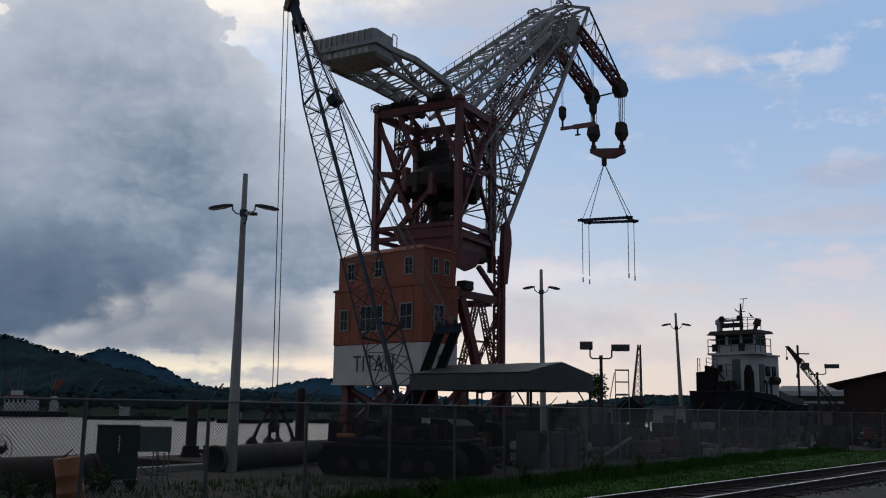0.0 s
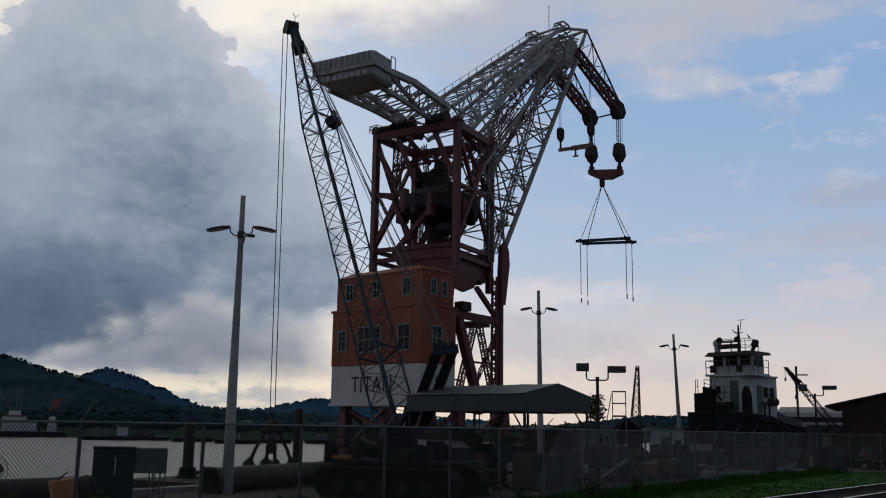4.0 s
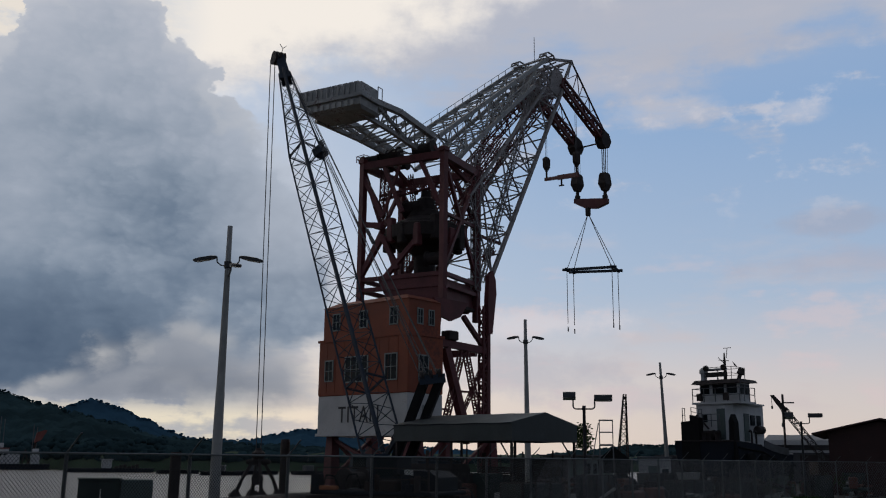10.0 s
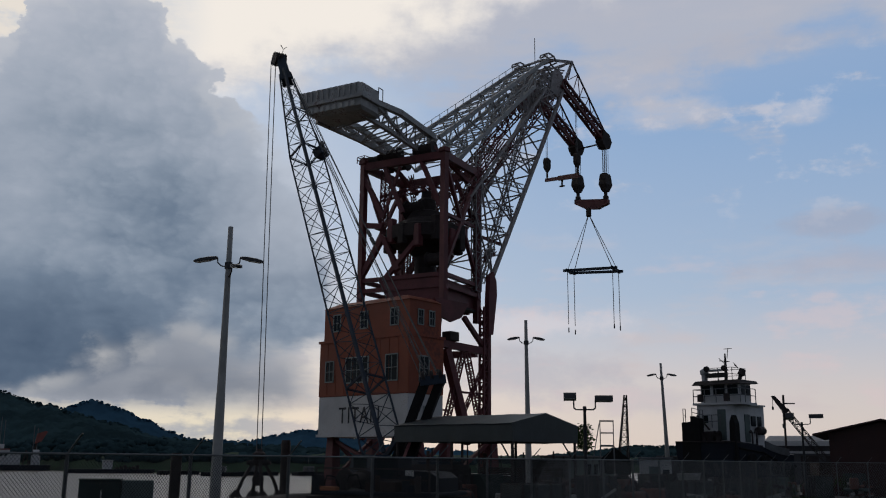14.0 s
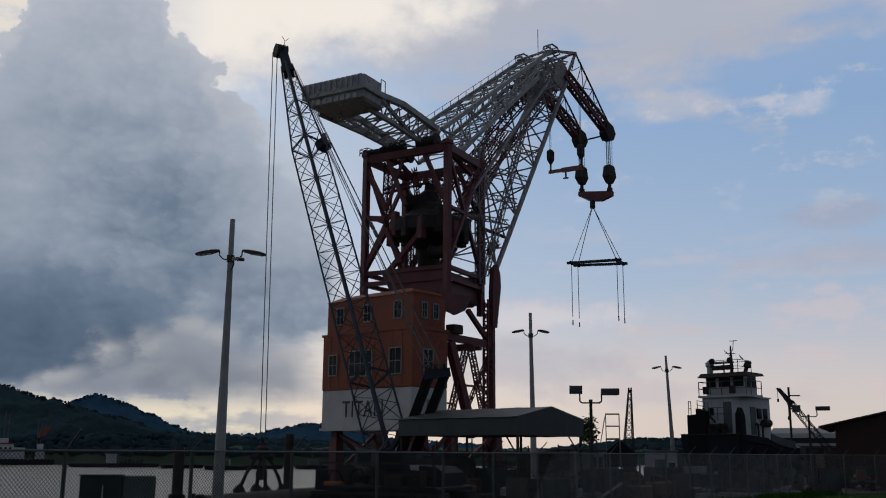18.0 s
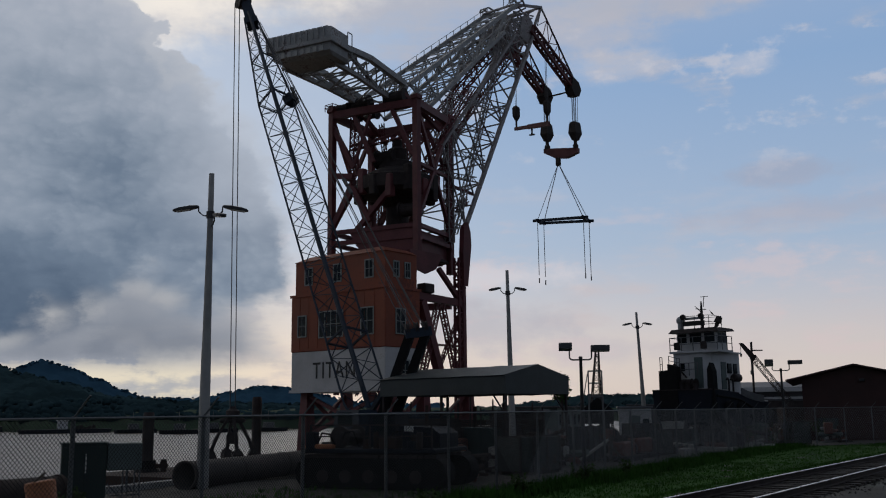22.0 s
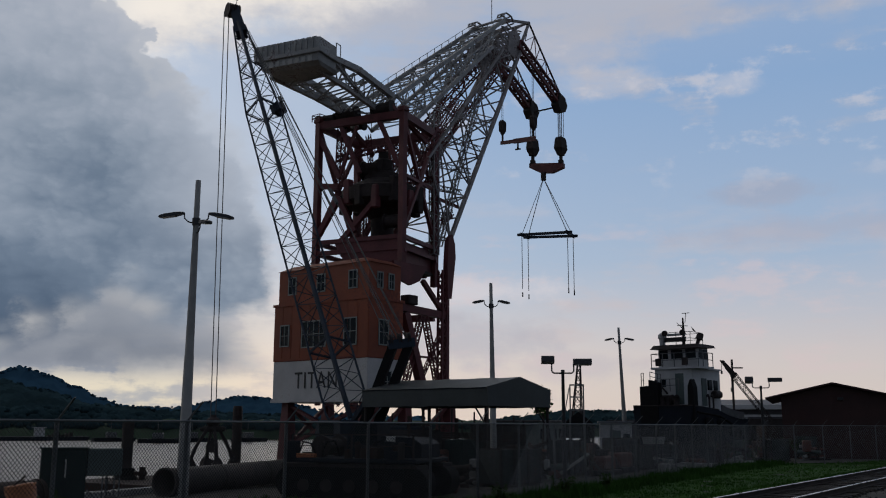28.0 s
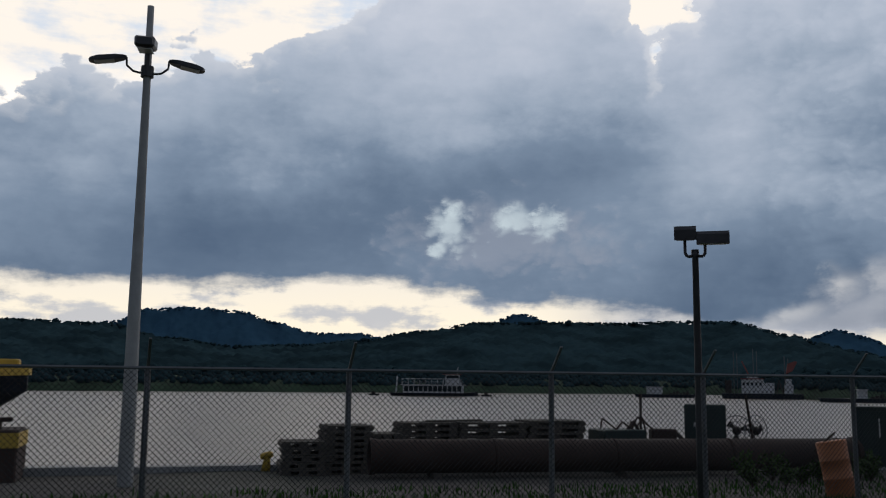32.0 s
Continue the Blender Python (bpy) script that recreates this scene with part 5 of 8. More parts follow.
    a_, b_, c_, d_ = Vector((23.9, C0 - 2.9, Z - 0.1)), Vector((22.3, C0 - 3.25, Z - 0.05)), Vector((22.05, C0 + 1.5, Z + 0.25)), Vector((23.65, C0 + 1.85, Z + 0.3))
    for p, q in ((a_, d_), (b_, c_)):
        e = (q - p).normalized() * 0.45
        part("frame_beam", Mesh().bar(p - e, q + e, 0.2, 0.24), M_BOOM, t, "blue-grey beam of the lifting frame")
    for p, q in ((a_, b_), (d_, c_)):
        e = (q - p).normalized() * 0.3
        part("frame_end", Mesh().bar(p - e, q + e, 0.16, 0.3), M_BOOM, t)
    for p in (a_, b_, c_, d_):
        ch = Mesh().bar(hook, p, 0.05).bar(p, p + Vector((0.1, 0.05, -5.1)), 0.045)
        ch.box(p.x + 0.06, p.x + 0.14, p.y, p.y + 0.08, Z - 5.6, Z - 5.15)
        part("chain_sling", ch, M_CABLE, t)


titan()

# ---------------------------------------------------------------- the crawler crane
BOOM_FOOT, BOOM_TIP = Vector((-2.65, 46.4, 2.25)), Vector((-11.25, 61.0, 29.2))


def crawler_tracks(t, gap):
    for y in (-gap, gap):
        outline = []
        for k in range(20):
            a = 2 * math.pi * k / 20
            outline.append((math.cos(a) * 0.5 + (2.1 if math.cos(a) > 0 else -2.1), 0.52 + math.sin(a) * 0.5))
        track = part("crawler_track", Mesh().poly(outline, "y", y - 0.42, y + 0.42), M_RUBBER, t, "dirty black crawler track")
        for k in range(22):
            x = -2.3 + k * 0.215
            part("track_shoe", Mesh().box(x, x + 0.17, y - 0.46, y + 0.46, 0.98, 1.08), M_DARKSTEEL, track)
        for x in (-1.6, -0.8, 0, 0.8, 1.6):
            part("track_roller", Mesh().tube((x, y - 0.47, 0.42), (x, y + 0.47, 0.42), ((0, 0.2), (1, 0.2)), 10), M_DARKSTEEL, track)
    part("carbody", Mesh().box(-1.3, 1.3, -1.4, 1.4, 0.55, 1.15, 0.08), M_DARKSTEEL, t)


def tracked_machine():
    """A low dark machine on crawler tracks, parked in front of the shelter."""
    t = thing("crawler_machine", "dark low crawler machine with dirty black tracks", "machine", pose(-1.75, 33.4, 0, 0, 0, 156))
    crawler_tracks(t, 1.15)
    part("deck", Mesh().box(-2.2, 2.3, -1.5, 1.5, 1.12, 1.26, 0.03), M_HULL, t)
    part("engine_hood", Mesh().poly(((-2.0, 1.26), (-0.6, 1.26), (-0.6, 1.95), (-1.7, 1.9), (-2.0, 1.7)), "y", -1.2, 0.5), M_HULL, t, "dark engine hood")
    cab = part("cab", Mesh().poly(((-0.2, 1.26), (0.9, 1.26), (0.9, 1.8), (0.7, 2.35), (-0.2, 2.35)), "y", -1.2, -0.1), M_HULL, t)
    part("cab_window", Mesh().box(-0.05, 0.6, -0.1, -0.08, 1.7, 2.25), M_GLASS, cab)
    part("winch_drum", Mesh().tube((1.5, -0.8, 1.6), (1.5, 0.6, 1.6), ((0, 0.36), (0.08, 0.36), (0.1, 0.24), (0.9, 0.24), (0.92, 0.36), (1, 0.36)), 16), M_DARKSTEEL, t)
    part("orange_guard", Mesh().box(1.3, 2.3, 1.25, 1.5, 1.26, 1.4, 0.03), M_DRUM, t, "faded orange guard rail")
    for x0, z0 in ((-1.1, 1.75), (-1.15, 1.45)):
        part("notice", Mesh().box(x0, x0 + 0.32, 0.5, 0.52, z0, z0 + 0.2), M_LENS, t, "pale notice plate")
    part("tool_box", Mesh().box(-0.9, -0.3, 0.9, 1.45, 1.26, 1.6, 0.03), M_RUST, t)
    part("exhaust", Mesh().tube((-1.2, -0.4, 1.9), (-1.2, -0.4, 2.6), ((0, 0.06), (1, 0.06)), 8), M_RUST, t)
    rnd = random.Random(77)
    for i in range(9):
        x, y = rnd.uniform(-1.9, 2.0), rnd.uniform(0.6, 1.4)
        w, h = rnd.uniform(0.12, 0.4), rnd.uniform(0.15, 0.6)
        part("deck_fitting", Mesh().box(x, x + w, y, y + w, 1.25, 1.26 + h, 0.02), (M_DARKSTEEL, M_RUST, M_HULL)[i % 3], t)
    for i in range(5):
        x = -1.8 + i * 0.85
        part("hose", Mesh().path([(x, 0.7, 1.3), (x + 0.1, 0.9, 1.7 + 0.1 * (i % 2)), (x + 0.35, 1.0, 1.75), (x + 0.6, 0.8, 1.35)], 0.06, 6), M_RUBBER, t)
    for x in (-2.1, 0.0, 2.1):
        part("deck_stanchion", Mesh().bar((x, 1.45, 1.26), (x, 1.45, 2.0), 0.05), M_DARKSTEEL, t)
    part("deck_rail", Mesh().bar((-2.1, 1.45, 2.0), (2.1, 1.45, 2.0), 0.045).bar((-2.1, 1.45, 1.65), (2.1, 1.45, 1.65), 0.035), M_DARKSTEEL, t)


def crawler_crane():
    d = (BOOM_TIP - BOOM_FOOT)
    turn = math.degrees(math.atan2(d.y, d.x))
    flat = Vector((d.x, d.y, 0)).normalized()
    base = BOOM_FOOT - flat * 1.6
    m = pose(base.x, base.y, 0, 0, 0, turn)
    inv = m.inverted()
    t = thing("crawler_crane", "black crawler crane with a long blue-black lattice boom", "crane", m)
    foot, tip = inv @ BOOM_FOOT, inv @ BOOM_TIP
    crawler_tracks(t, 1.65)
    part("slew_ring", Mesh().tube((0, 0, 1.1), (0, 0, 1.32), ((0, 0.85), (1, 0.85)), 20), M_DARKSTEEL, t)
    part("machinery_house", Mesh().poly(((-2.9, 1.3), (1.3, 1.3), (1.3, 2.3), (-1.4, 2.4), (-2.9, 2.2)), "y", -1.5, 0.7), M_BOOM, t, "dark machinery house")
    part("counterweight", Mesh().poly(((-3.5, 1.35), (-2.85, 1.25), (-2.85, 2.1), (-3.3, 2.1), (-3.5, 1.9)), "y", -1.6, 1.6), M_DARKSTEEL, t, "dark counterweight slab")
    cab = part("cab", Mesh().poly(((-0.4, 1.3), (1.7, 1.3), (2.0, 1.9), (1.7, 2.5), (-0.4, 2.5)), "y", 0.78, 1.7), M_BOOM, t, "operator cab")
    part("cab_window", Mesh().poly(((0.2, 1.8), (1.55, 1.8), (1.55, 2.4), (0.2, 2.4)), "y", 1.7, 1.72), M_GLASS, cab)
    # gantry: two heavy legs leaning back, joined at the head
    lows = [inv @ Vector(p) for p in ((-2.1, 45.6, 2.3), (-1.45, 45.7, 2.3))]
    tops = [inv @ Vector(p) for p in ((-0.78, 45.3, 5.95), (-0.02, 45.4, 6.05))]
    for p, q in zip(lows, tops):
        part("gantry_leg", Mesh().bar(p, q, 0.4, 0.4), M_RUBBER, t, "heavy black gantry leg")
    part("gantry_head", Mesh().bar(tops[0] + (tops[0] - tops[1]) * 0.35, tops[1] + (tops[1] - tops[0]) * 0.25, 0.5, 0.42), M_BOOM, t)
    for k in (-0.2, 0.35, 0.9):
        c = tops[0].lerp(tops[1], k) + Vector((0, 0, 0.2))
        e = (tops[1] - tops[0]).normalized() * 0.08
        part("gantry_sheave", Mesh().tube(c - e, c + e, ((0, 0.32), (0.5, 0.26), (1, 0.32)), 14), M_DARKSTEEL, t)
    part("gantry_tie", Mesh().bar(lows[0].lerp(tops[0], 0.45), lows[1].lerp(tops[1], 0.45), 0.16), M_BOOM, t)
    part("back_strut", Mesh().bar(lows[0] + Vector((1.2, 0, 0)), lows[0].lerp(tops[0], 0.55), 0.2), M_BOOM, t)
    # lattice boom, one edge turned to the yard; it tapers at both ends
    ax = (tip - foot).normalized()
    view = (inv @ Vector((0, 2, 2)) - foot.lerp(tip, 0.5)).normalized()
    side = ax.cross(view).normalized()
    up = side.cross(ax).normalized()
    length = (tip - foot).length

    def half(k):
        return 0.8 + 0.22 * k / 0.03 if k < 0.03 else (1.02 if k < 0.69 else 1.02 - (k - 0.69) / 0.31 * 0.78)

    def corners(k):
        o, h = foot + ax * (length * k), half(k)
        return [o - side * h, o - up * h, o + side * h, o + up * h]

    ks = [0, 0.03, 0.36, 0.69, 0.95]
    for i in range(4):
        for a, b in zip(ks, ks[1:]):
            part("boom_chord", Mesh().bar(corners(a)[i], corners(b)[i], 0.26 if i == 3 else 0.12, None, 6), M_BOOM, t)
    lace = Mesh()
    n = 30
    for j in range(n):
        a, b = 0.02 + 0.92 * j / n, 0.02 + 0.92 * (j + 1) / n
        ca, cb = corners(a), corners(b)
        for i in range(4):
            p, q = (ca[i], cb[(i + 1) % 4]) if (j + i) % 2 else (ca[(i + 1) % 4], cb[i])
            lace.bar(p, q, 0.036)
            if j % 2 == 0:
                lace.bar(ca[i], ca[(i + 1) % 4], 0.032)
    part("boom_lacing", lace, M_BOOM, t, "thin diagonal boom lacing", kind="stuff")
    for k in (0.14, 0.69, 0.81):
        c = corners(k)
        part("splice_frame", Mesh().bar(c[0], c[1], 0.07).bar(c[1], c[2], 0.07).bar(c[2], c[3], 0.07).bar(c[3], c[0], 0.07), M_BOOM, t)
    e0, e1 = foot + ax * (length * 0.92), tip
    hd = Mesh().rings([[p + side * (a * w) + up * (b * w) for a, b in ((-1, -1), (1, -1), (1, 1), (-1, 1))] for p, w in ((e0, 0.36), (e0.lerp(e1, 0.5), 0.32), (e1, 0.28))])
    part("boom_head", hd, M_BOOM, t, "solid black boom head")
    axle = ax.cross(Vector((0, 0, 1))).normalized()
    for o in (-0.3, 0.0, 0.3):
        c = tip - side * 0.15
        part("head_sheave", Mesh().tube(c + axle * (o - 0.08), c + axle * (o + 0.08), ((0, 0.5), (0.3, 0.44), (0.7, 0.44), (1, 0.5)), 16), M_DARKSTEEL, t)
    part("wind_vane", Mesh().bar(tip, tip + Vector((0.1, -0.15, 0.8)), 0.035).bar(tip + Vector((0.1, -0.15, 0.8)), tip + Vector((0.1, -0.4, 1.05)), 0.035).bar(tip + Vector((0.1, -0.15, 0.8)), tip + Vector((0.1, 0.05, 1.1)), 0.035), M_CABLE, t)
    c = corners(0.69)
    part("fairlead", Mesh().bar(c[2].lerp(c[1], 0.35), c[2] + side * 0.15, 0.75, 0.55), M_BOOM, t)
    # pendants to the gantry, hoist falls to the grab
    g = tops[0].lerp(tops[1], 0.5) + Vector((0, 0, 0.2))
    ropes = Mesh()
    for y, k in ((-0.35, 0.3), (0.35, 0.62)):
        off = (tops[1] - tops[0]) * y
        p, q = foot + ax * (length * 0.93) + side * 0.4, g + off
        ropes.bar(p, q, 0.04)
        for o in (k - 0.012, k + 0.012):
            ropes.bar(p.lerp(q, o - 0.01), p.lerp(q, o + 0.01), 0.15)
        ropes.bar(p + axle * y * 0.4, q + Vector((0, 0, -0.15)), 0.028)
        ropes.bar(c[2], q + Vector((0.3, 0, -0.4)), 0.028)
    part("pendant", ropes, M_CABLE, t, kind="stuff")
    fall = inv @ Vector((BOOM_TIP.x - 0.12, BOOM_TIP.y - 0.2, 2.4))
    falls = Mesh()
    for y in (-0.16, 0.16):
        falls.bar(tip - side * 0.55 + axle * y, fall + axle * y, 0.045)
    part("hoist_rope", falls, M_CABLE, t)


def grab_barge():
    """The work barge in the slip, with the grab standing on it."""
    o = Vector((BOOM_TIP.x, BOOM_TIP.y, 0))
    b = thing("work_barge", "low rusty work barge moored behind the quay", "barge", pose(o.x + 2.5, o.y - 3, -0.6, 0, 0, QUAY))
    part("hull", Mesh().poly(((-9, -2.9), (8.2, -2.9), (9, -1.4), (9, 0.0), (-9.6, 0.0), (-9.6, -1.6)), "y", -4, 5), M_RUST, b)
    rnd = random.Random(5)
    for i in range(7):
        x, y, s = rnd.uniform(-3, 7), rnd.uniform(-3.2, 1), rnd.uniform(0.3, 0.6)
        part("deck_gear", Mesh().box(x, x + s * 1.6, y, y + s, 0.0, s * rnd.uniform(0.7, 1.3), 0.05), M_DARKSTEEL, b)
    part("coil", Mesh().tube((3.0, -2.6, 0), (3.0, -2.6, 0.6), ((0, 0.9), (0.5, 1.0), (1, 0.7)), 14), M_RUBBER, b)
    t = thing("grab_bucket", "black four-armed grab hanging on hoist ropes", "grab", pose(o.x - 0.1, o.y - 0.2, -0.6))
    part("head", Mesh().tube((0, 0, 2.75), (0, 0, 3.45), ((0, 0.3), (0.25, 0.42), (0.6, 0.42), (0.8, 0.2), (1, 0.16)), 12), M_DARKSTEEL, t)
    part("cross_beam", Mesh().tube((-0.75, 0, 2.6), (0.75, 0, 2.6), ((0, 0.12), (0.15, 0.18), (0.85, 0.18), (1, 0.12)), 10), M_DARKSTEEL, t)
    part("lower_sheave", Mesh().tube((0, -0.14, 1.55), (0, 0.14, 1.55), ((0, 0.36), (0.3, 0.36), (0.5, 0.28), (0.7, 0.36), (1, 0.36)), 14), M_DARKSTEEL, t)
    for s in (-0.1, 0.1):
        part("closing_rope", Mesh().bar((s, 0, 1.6), (s, 0, 2.8), 0.035), M_CABLE, t)
    for a in (0.4, 1.97, 3.54, 5.1):
        x, y = math.cos(a), math.sin(a)
        part("arm", Mesh().bar((x * 0.25, y * 0.25, 2.8), (x * 1.0, y * 1.0, 1.5), 0.17).bar((x * 1.0, y * 1.0, 1.5), (x * 1.35, y * 1.35, 0.55), 0.19), M_DARKSTEEL, t)
        claw = part("claw", Mesh().rings([[(x * (q + u * w) - y * v * w, y * (q + u * w) + x * v * w, z) for u, v in ((-1, -0.7), (1, -0.9), (1, 0.9), (-1, 0.7))] for q, w, z in ((1.3, 0.12, 0.95), (1.38, 0.34, 0.6), (1.15, 0.36, 0.15), (0.6, 0.1, -0.25))]), M_DARKSTEEL, t, "curved black grab claw")
        part("pin", Mesh().tube((x * 1.33 - y * 0.3, y * 1.33 + x * 0.3, 0.72), (x * 1.33 + y * 0.3, y * 1.33 - x * 0.3, 0.72), ((0, 0.09), (1, 0.09)), 8), M_DARKSTEEL, claw)


# ---------------------------------------------------------------- shelter, pipes, boxes


def shelter():
    c = Vector((2.95, 40.0, 0))
    turn = math.degrees(math.atan2(0.67, -0.74))
    t = thing("tarpaulin_shelter", "dark green tarpaulin shelter roof on steel posts", "shelter", pose(c.x, c.y, 0, 0, 0, turn))
    L, W, E, P, V = 6.9, -4.8, 3.84, 4.34, 3.08
    # x along the long side, y across (negative is away to the side)
    roof = Mesh()
    n = 14
    prof = [(0.0, V), (0.03, E - 0.06), (0.09, E), (W / 2, P), (W - 0.09, E), (W - 0.03, E - 0.06), (W, V)]
    for i in range(n + 1):
        x = L * i / n
        sag = 0.02 * math.sin(math.pi * (i % 4) / 4)
        for k, (y, z) in enumerate(prof):
            wob = 0.03 * noise.noise((x * 1.3, y * 1.7, z)) if k in (0, 6) else 0
            roof.v.append((x, y + wob * 2, z - sag * (k not in (0, 6)) + wob))
    m = len(prof)
    for i in range(n):
        for k in range(m - 1):
            q = i * m + k
            roof.f.append((q, q + m, q + m + 1, q + 1))
    for e in (0, n * m):
        roof.f.append(tuple(e + k for k in range(m)))
    part("canopy", roof, M_TARP, t, "sagging dark green tarpaulin")
    for x in (0.1, L / 2, L - 0.1):
        for y in (-0.1, W + 0.1):
            part("post", Mesh().bar((x, y, 0), (x, y, E - 0.1), 0.09), M_DARKSTEEL, t)
    for x in (0.1, L / 2, L - 0.1):
        part("truss", Mesh().bar((x, -0.1, E - 0.1), (x, W / 2, P - 0.08), 0.07).bar((x, W / 2, P - 0.08), (x, W + 0.1, E - 0.1), 0.07).bar((x, -0.1, V + 0.1), (x, W + 0.1, V + 0.1), 0.06), M_DARKSTEEL, t)
    for y in (-0.1, W + 0.1):
        part("brace", Mesh().bar((0.1, y, 2.2), (0.8, y, V + 0.1), 0.05), M_DARKSTEEL, t)
    # what stands below it
    gen = thing("generator_set", "dark skid-mounted generator under the shelter", "generator", pose(c.x - 1.6, c.y + 3.6, 0, 0, 0, turn))
    part("skid", Mesh().box(-1.8, 1.8, -0.7, 0.7, 0, 0.3, 0.03), M_DARKSTEEL, gen)
    part("engine", Mesh().box(-1.5, 0.3, -0.55, 0.55, 0.3, 1.7, 0.08), M_GREENBOX, gen)
    part("radiator", Mesh().box(0.5, 1.4, -0.6, 0.6, 0.3, 1.9, 0.04), M_DARKSTEEL, gen)
    part("stack", Mesh().tube((-0.8, 0, 1.7), (-0.8, 0, 2.6), ((0, 0.09), (1, 0.09)), 10), M_RUST, gen)


def big_pipe(p, q, r, mat, label, wall=0.03):
    t = thing("steel_pipe", label, "pipe", group="big dredge pipes on the yard")
    p, q = Vector(p), Vector(q)
    d = (q - p).normalized()
    up = Vector((0, 0, 1))
    a = d.cross(up).normalized()
    m = Mesh()
    n = 28
    rings = []
    for o, rr in ((p, r), (q, r), (q, r - wall), (p, r - wall)):
        rings.append([o + a * (rr * math.cos(2 * math.pi * i / n)) + up * (rr * math.sin(2 * math.pi * i / n)) for i in range(n)])
    m.rings(rings + [rings[0]], cap=False)
    part("shell", m, mat, t, "", True)
    length = (q - p).length
    k = 2.9
    while k < length:
        o = p + d * k
        part("weld_collar", Mesh().tube(o - d * 0.04, o + d * 0.04, ((0, r + 0.004), (0.2, r + 0.018), (0.8, r + 0.018), (1, r + 0.004)), 28), mat, t)
        k += 3.0
    for o in (p, q):
        part("end_flange", Mesh().rings([[o + s * d * 0.06 + a * (rr * math.cos(2 * math.pi * i / n)) + up * (rr * math.sin(2 * math.pi * i / n)) for i in range(n)] for s, rr in ((-1, r - wall), (-1, r + 0.03), (1, r + 0.03), (1, r - wall), (-1, r - wall))], cap=False), mat, t)
    for f in (0.12, 0.5, 0.88):
        o = p.lerp(q, f)
        part("timber_chock", Mesh().bar((o.x - a.x * r * 1.1, o.y - a.y * r * 1.1, o.z - r - 0.05), (o.x + a.x * r * 1.1, o.y + a.y * r * 1.1, o.z - r - 0.05), 0.2, 0.14), M_WOOD, t)
    return t


def switch_boxes():
    p = Vector((-10.1, 29.25, 0))
    turn = math.degrees(math.atan2(0.55, 1.05))
    t = thing("switch_cabinet", "dark green steel cabinet beside a raised box on legs", "cabinet", pose(p.x, p.y, 0, 0, 0, turn - 8))
    part("cabinet_body", Mesh().box(-0.85, 0.45, -0.5, 0.5, 0.05, 1.62, 0.02), M_GREENBOX, t)
    part("plinth", Mesh().box(-0.9, 0.5, -0.55, 0.55, -0.05, 0.08), M_POLE, t)
    part("cabinet_door", Mesh().box(-0.80, -0.21, -0.53, -0.503, 0.15, 1.55, 0.01), M_GREENBOX, t)
    part("cabinet_door", Mesh().box(-0.19, 0.40, -0.53, -0.503, 0.15, 1.55, 0.01), M_GREENBOX, t)
    part("handle", Mesh().box(-0.17, -0.13, -0.56, -0.53, 0.85, 1.35), M_LENS, t, "pale door strip")
    part("roof_lip", Mesh().box(-0.9, 0.5, -0.56, 0.55, 1.62, 1.66), M_GREENBOX, t)
    part("raised_box", Mesh().box(0.47, 1.5, -0.45, 0.45, 0.88, 1.62, 0.02), M_GREYGREEN, t, "grey-green raised box")
    for x in (0.95, 1.15, 1.3, 1.45):
        part("leg", Mesh().bar((x, -0.35 if x != 1.15 else 0.3, 0), (x, -0.35 if x != 1.15 else 0.3, 0.9), 0.045), M_GALV, t)
    part("conduit", Mesh().path([(1.05, -0.4, 0.9), (1.05, -0.4, 0.45), (1.2, -0.4, 0.4), (1.2, -0.4, 0.3)], 0.05), M_GALV, t)
    part("brace", Mesh().bar((0.5, -0.4, 0.5), (0.9, -0.4, 0.15), 0.04), M_GALV, t)
    part("bottom_rail", Mesh().bar((0.6, -0.35, 0.2), (1.5, -0.35, 0.2), 0.04), M_GALV, t)
    for ob in t.children:
        for v in ob.data.vertices:
            v.co.x *= 0.9
    # a second dark cabinet farther along the quay, and wire reels by it
    q = quay(15.1, 25.0)
    c = thing("steel_cabinet", "dark green steel cabinet standing behind the long pipe", "cabinet", pose(q.x, q.y, 0, 0, 0, 27))
    part("cabinet_body", Mesh().box(-0.54, 0.54, -0.4, 0.4, 0.1, 1.68, 0.02), M_GREENBOX, c)
    part("plinth", Mesh().box(-0.58, 0.58, -0.44, 0.44, 0, 0.12), M_POLE, c)
    part("cabinet_door", Mesh().box(-0.5, -0.02, -0.43, -0.402, 0.2, 1.6), M_GREENBOX, c)
    part("cabinet_door", Mesh().box(0.02, 0.5, -0.43, -0.402, 0.2, 1.6), M_GREENBOX, c)
    part("notice", Mesh().box(-0.3, -0.12, -0.436, -0.43, 1.1, 1.2), M_WHITE, c, "small pale notice plate")
    for k, (s, n, r) in enumerate(((15.75, 24.5, 0.4), (16.2, 24.3, 0.42))):
        o = quay(s, n)
        w = thing("wire_fan", "round wire-guarded yard fan on a stand", "fan", pose(o.x, o.y, 0, 0, 0, 30 + 40 * k))
        ring = Mesh()
        pts = [(r * math.cos(a * 0.3927), 0, 1.0 + r * math.sin(a * 0.3927)) for a in range(17)]
        ring.path(pts, 0.025, 5)
        ring.path([(x * 0.6, 0, 1.0 + (z - 1) * 0.6) for x, y, z in pts], 0.015, 4)
        for x, y, z in pts[:16]:
            ring.bar((0, 0, 1.0), (x, y, z), 0.012, None, 3)
        part("guard", ring, M_GALV, w, "round wire guard")
        part("motor", Mesh().tube((0, -0.12, 1.0), (0, 0.2, 1.0), ((0, 0.07), (0.3, 0.12), (1, 0.1)), 12), M_DARKSTEEL, w)
        for a in (-0.25, 0.25):
            part("leg", Mesh().bar((0, 0.1, 0.95), (a, 0.1, 0), 0.04), M_DARKSTEEL, w)
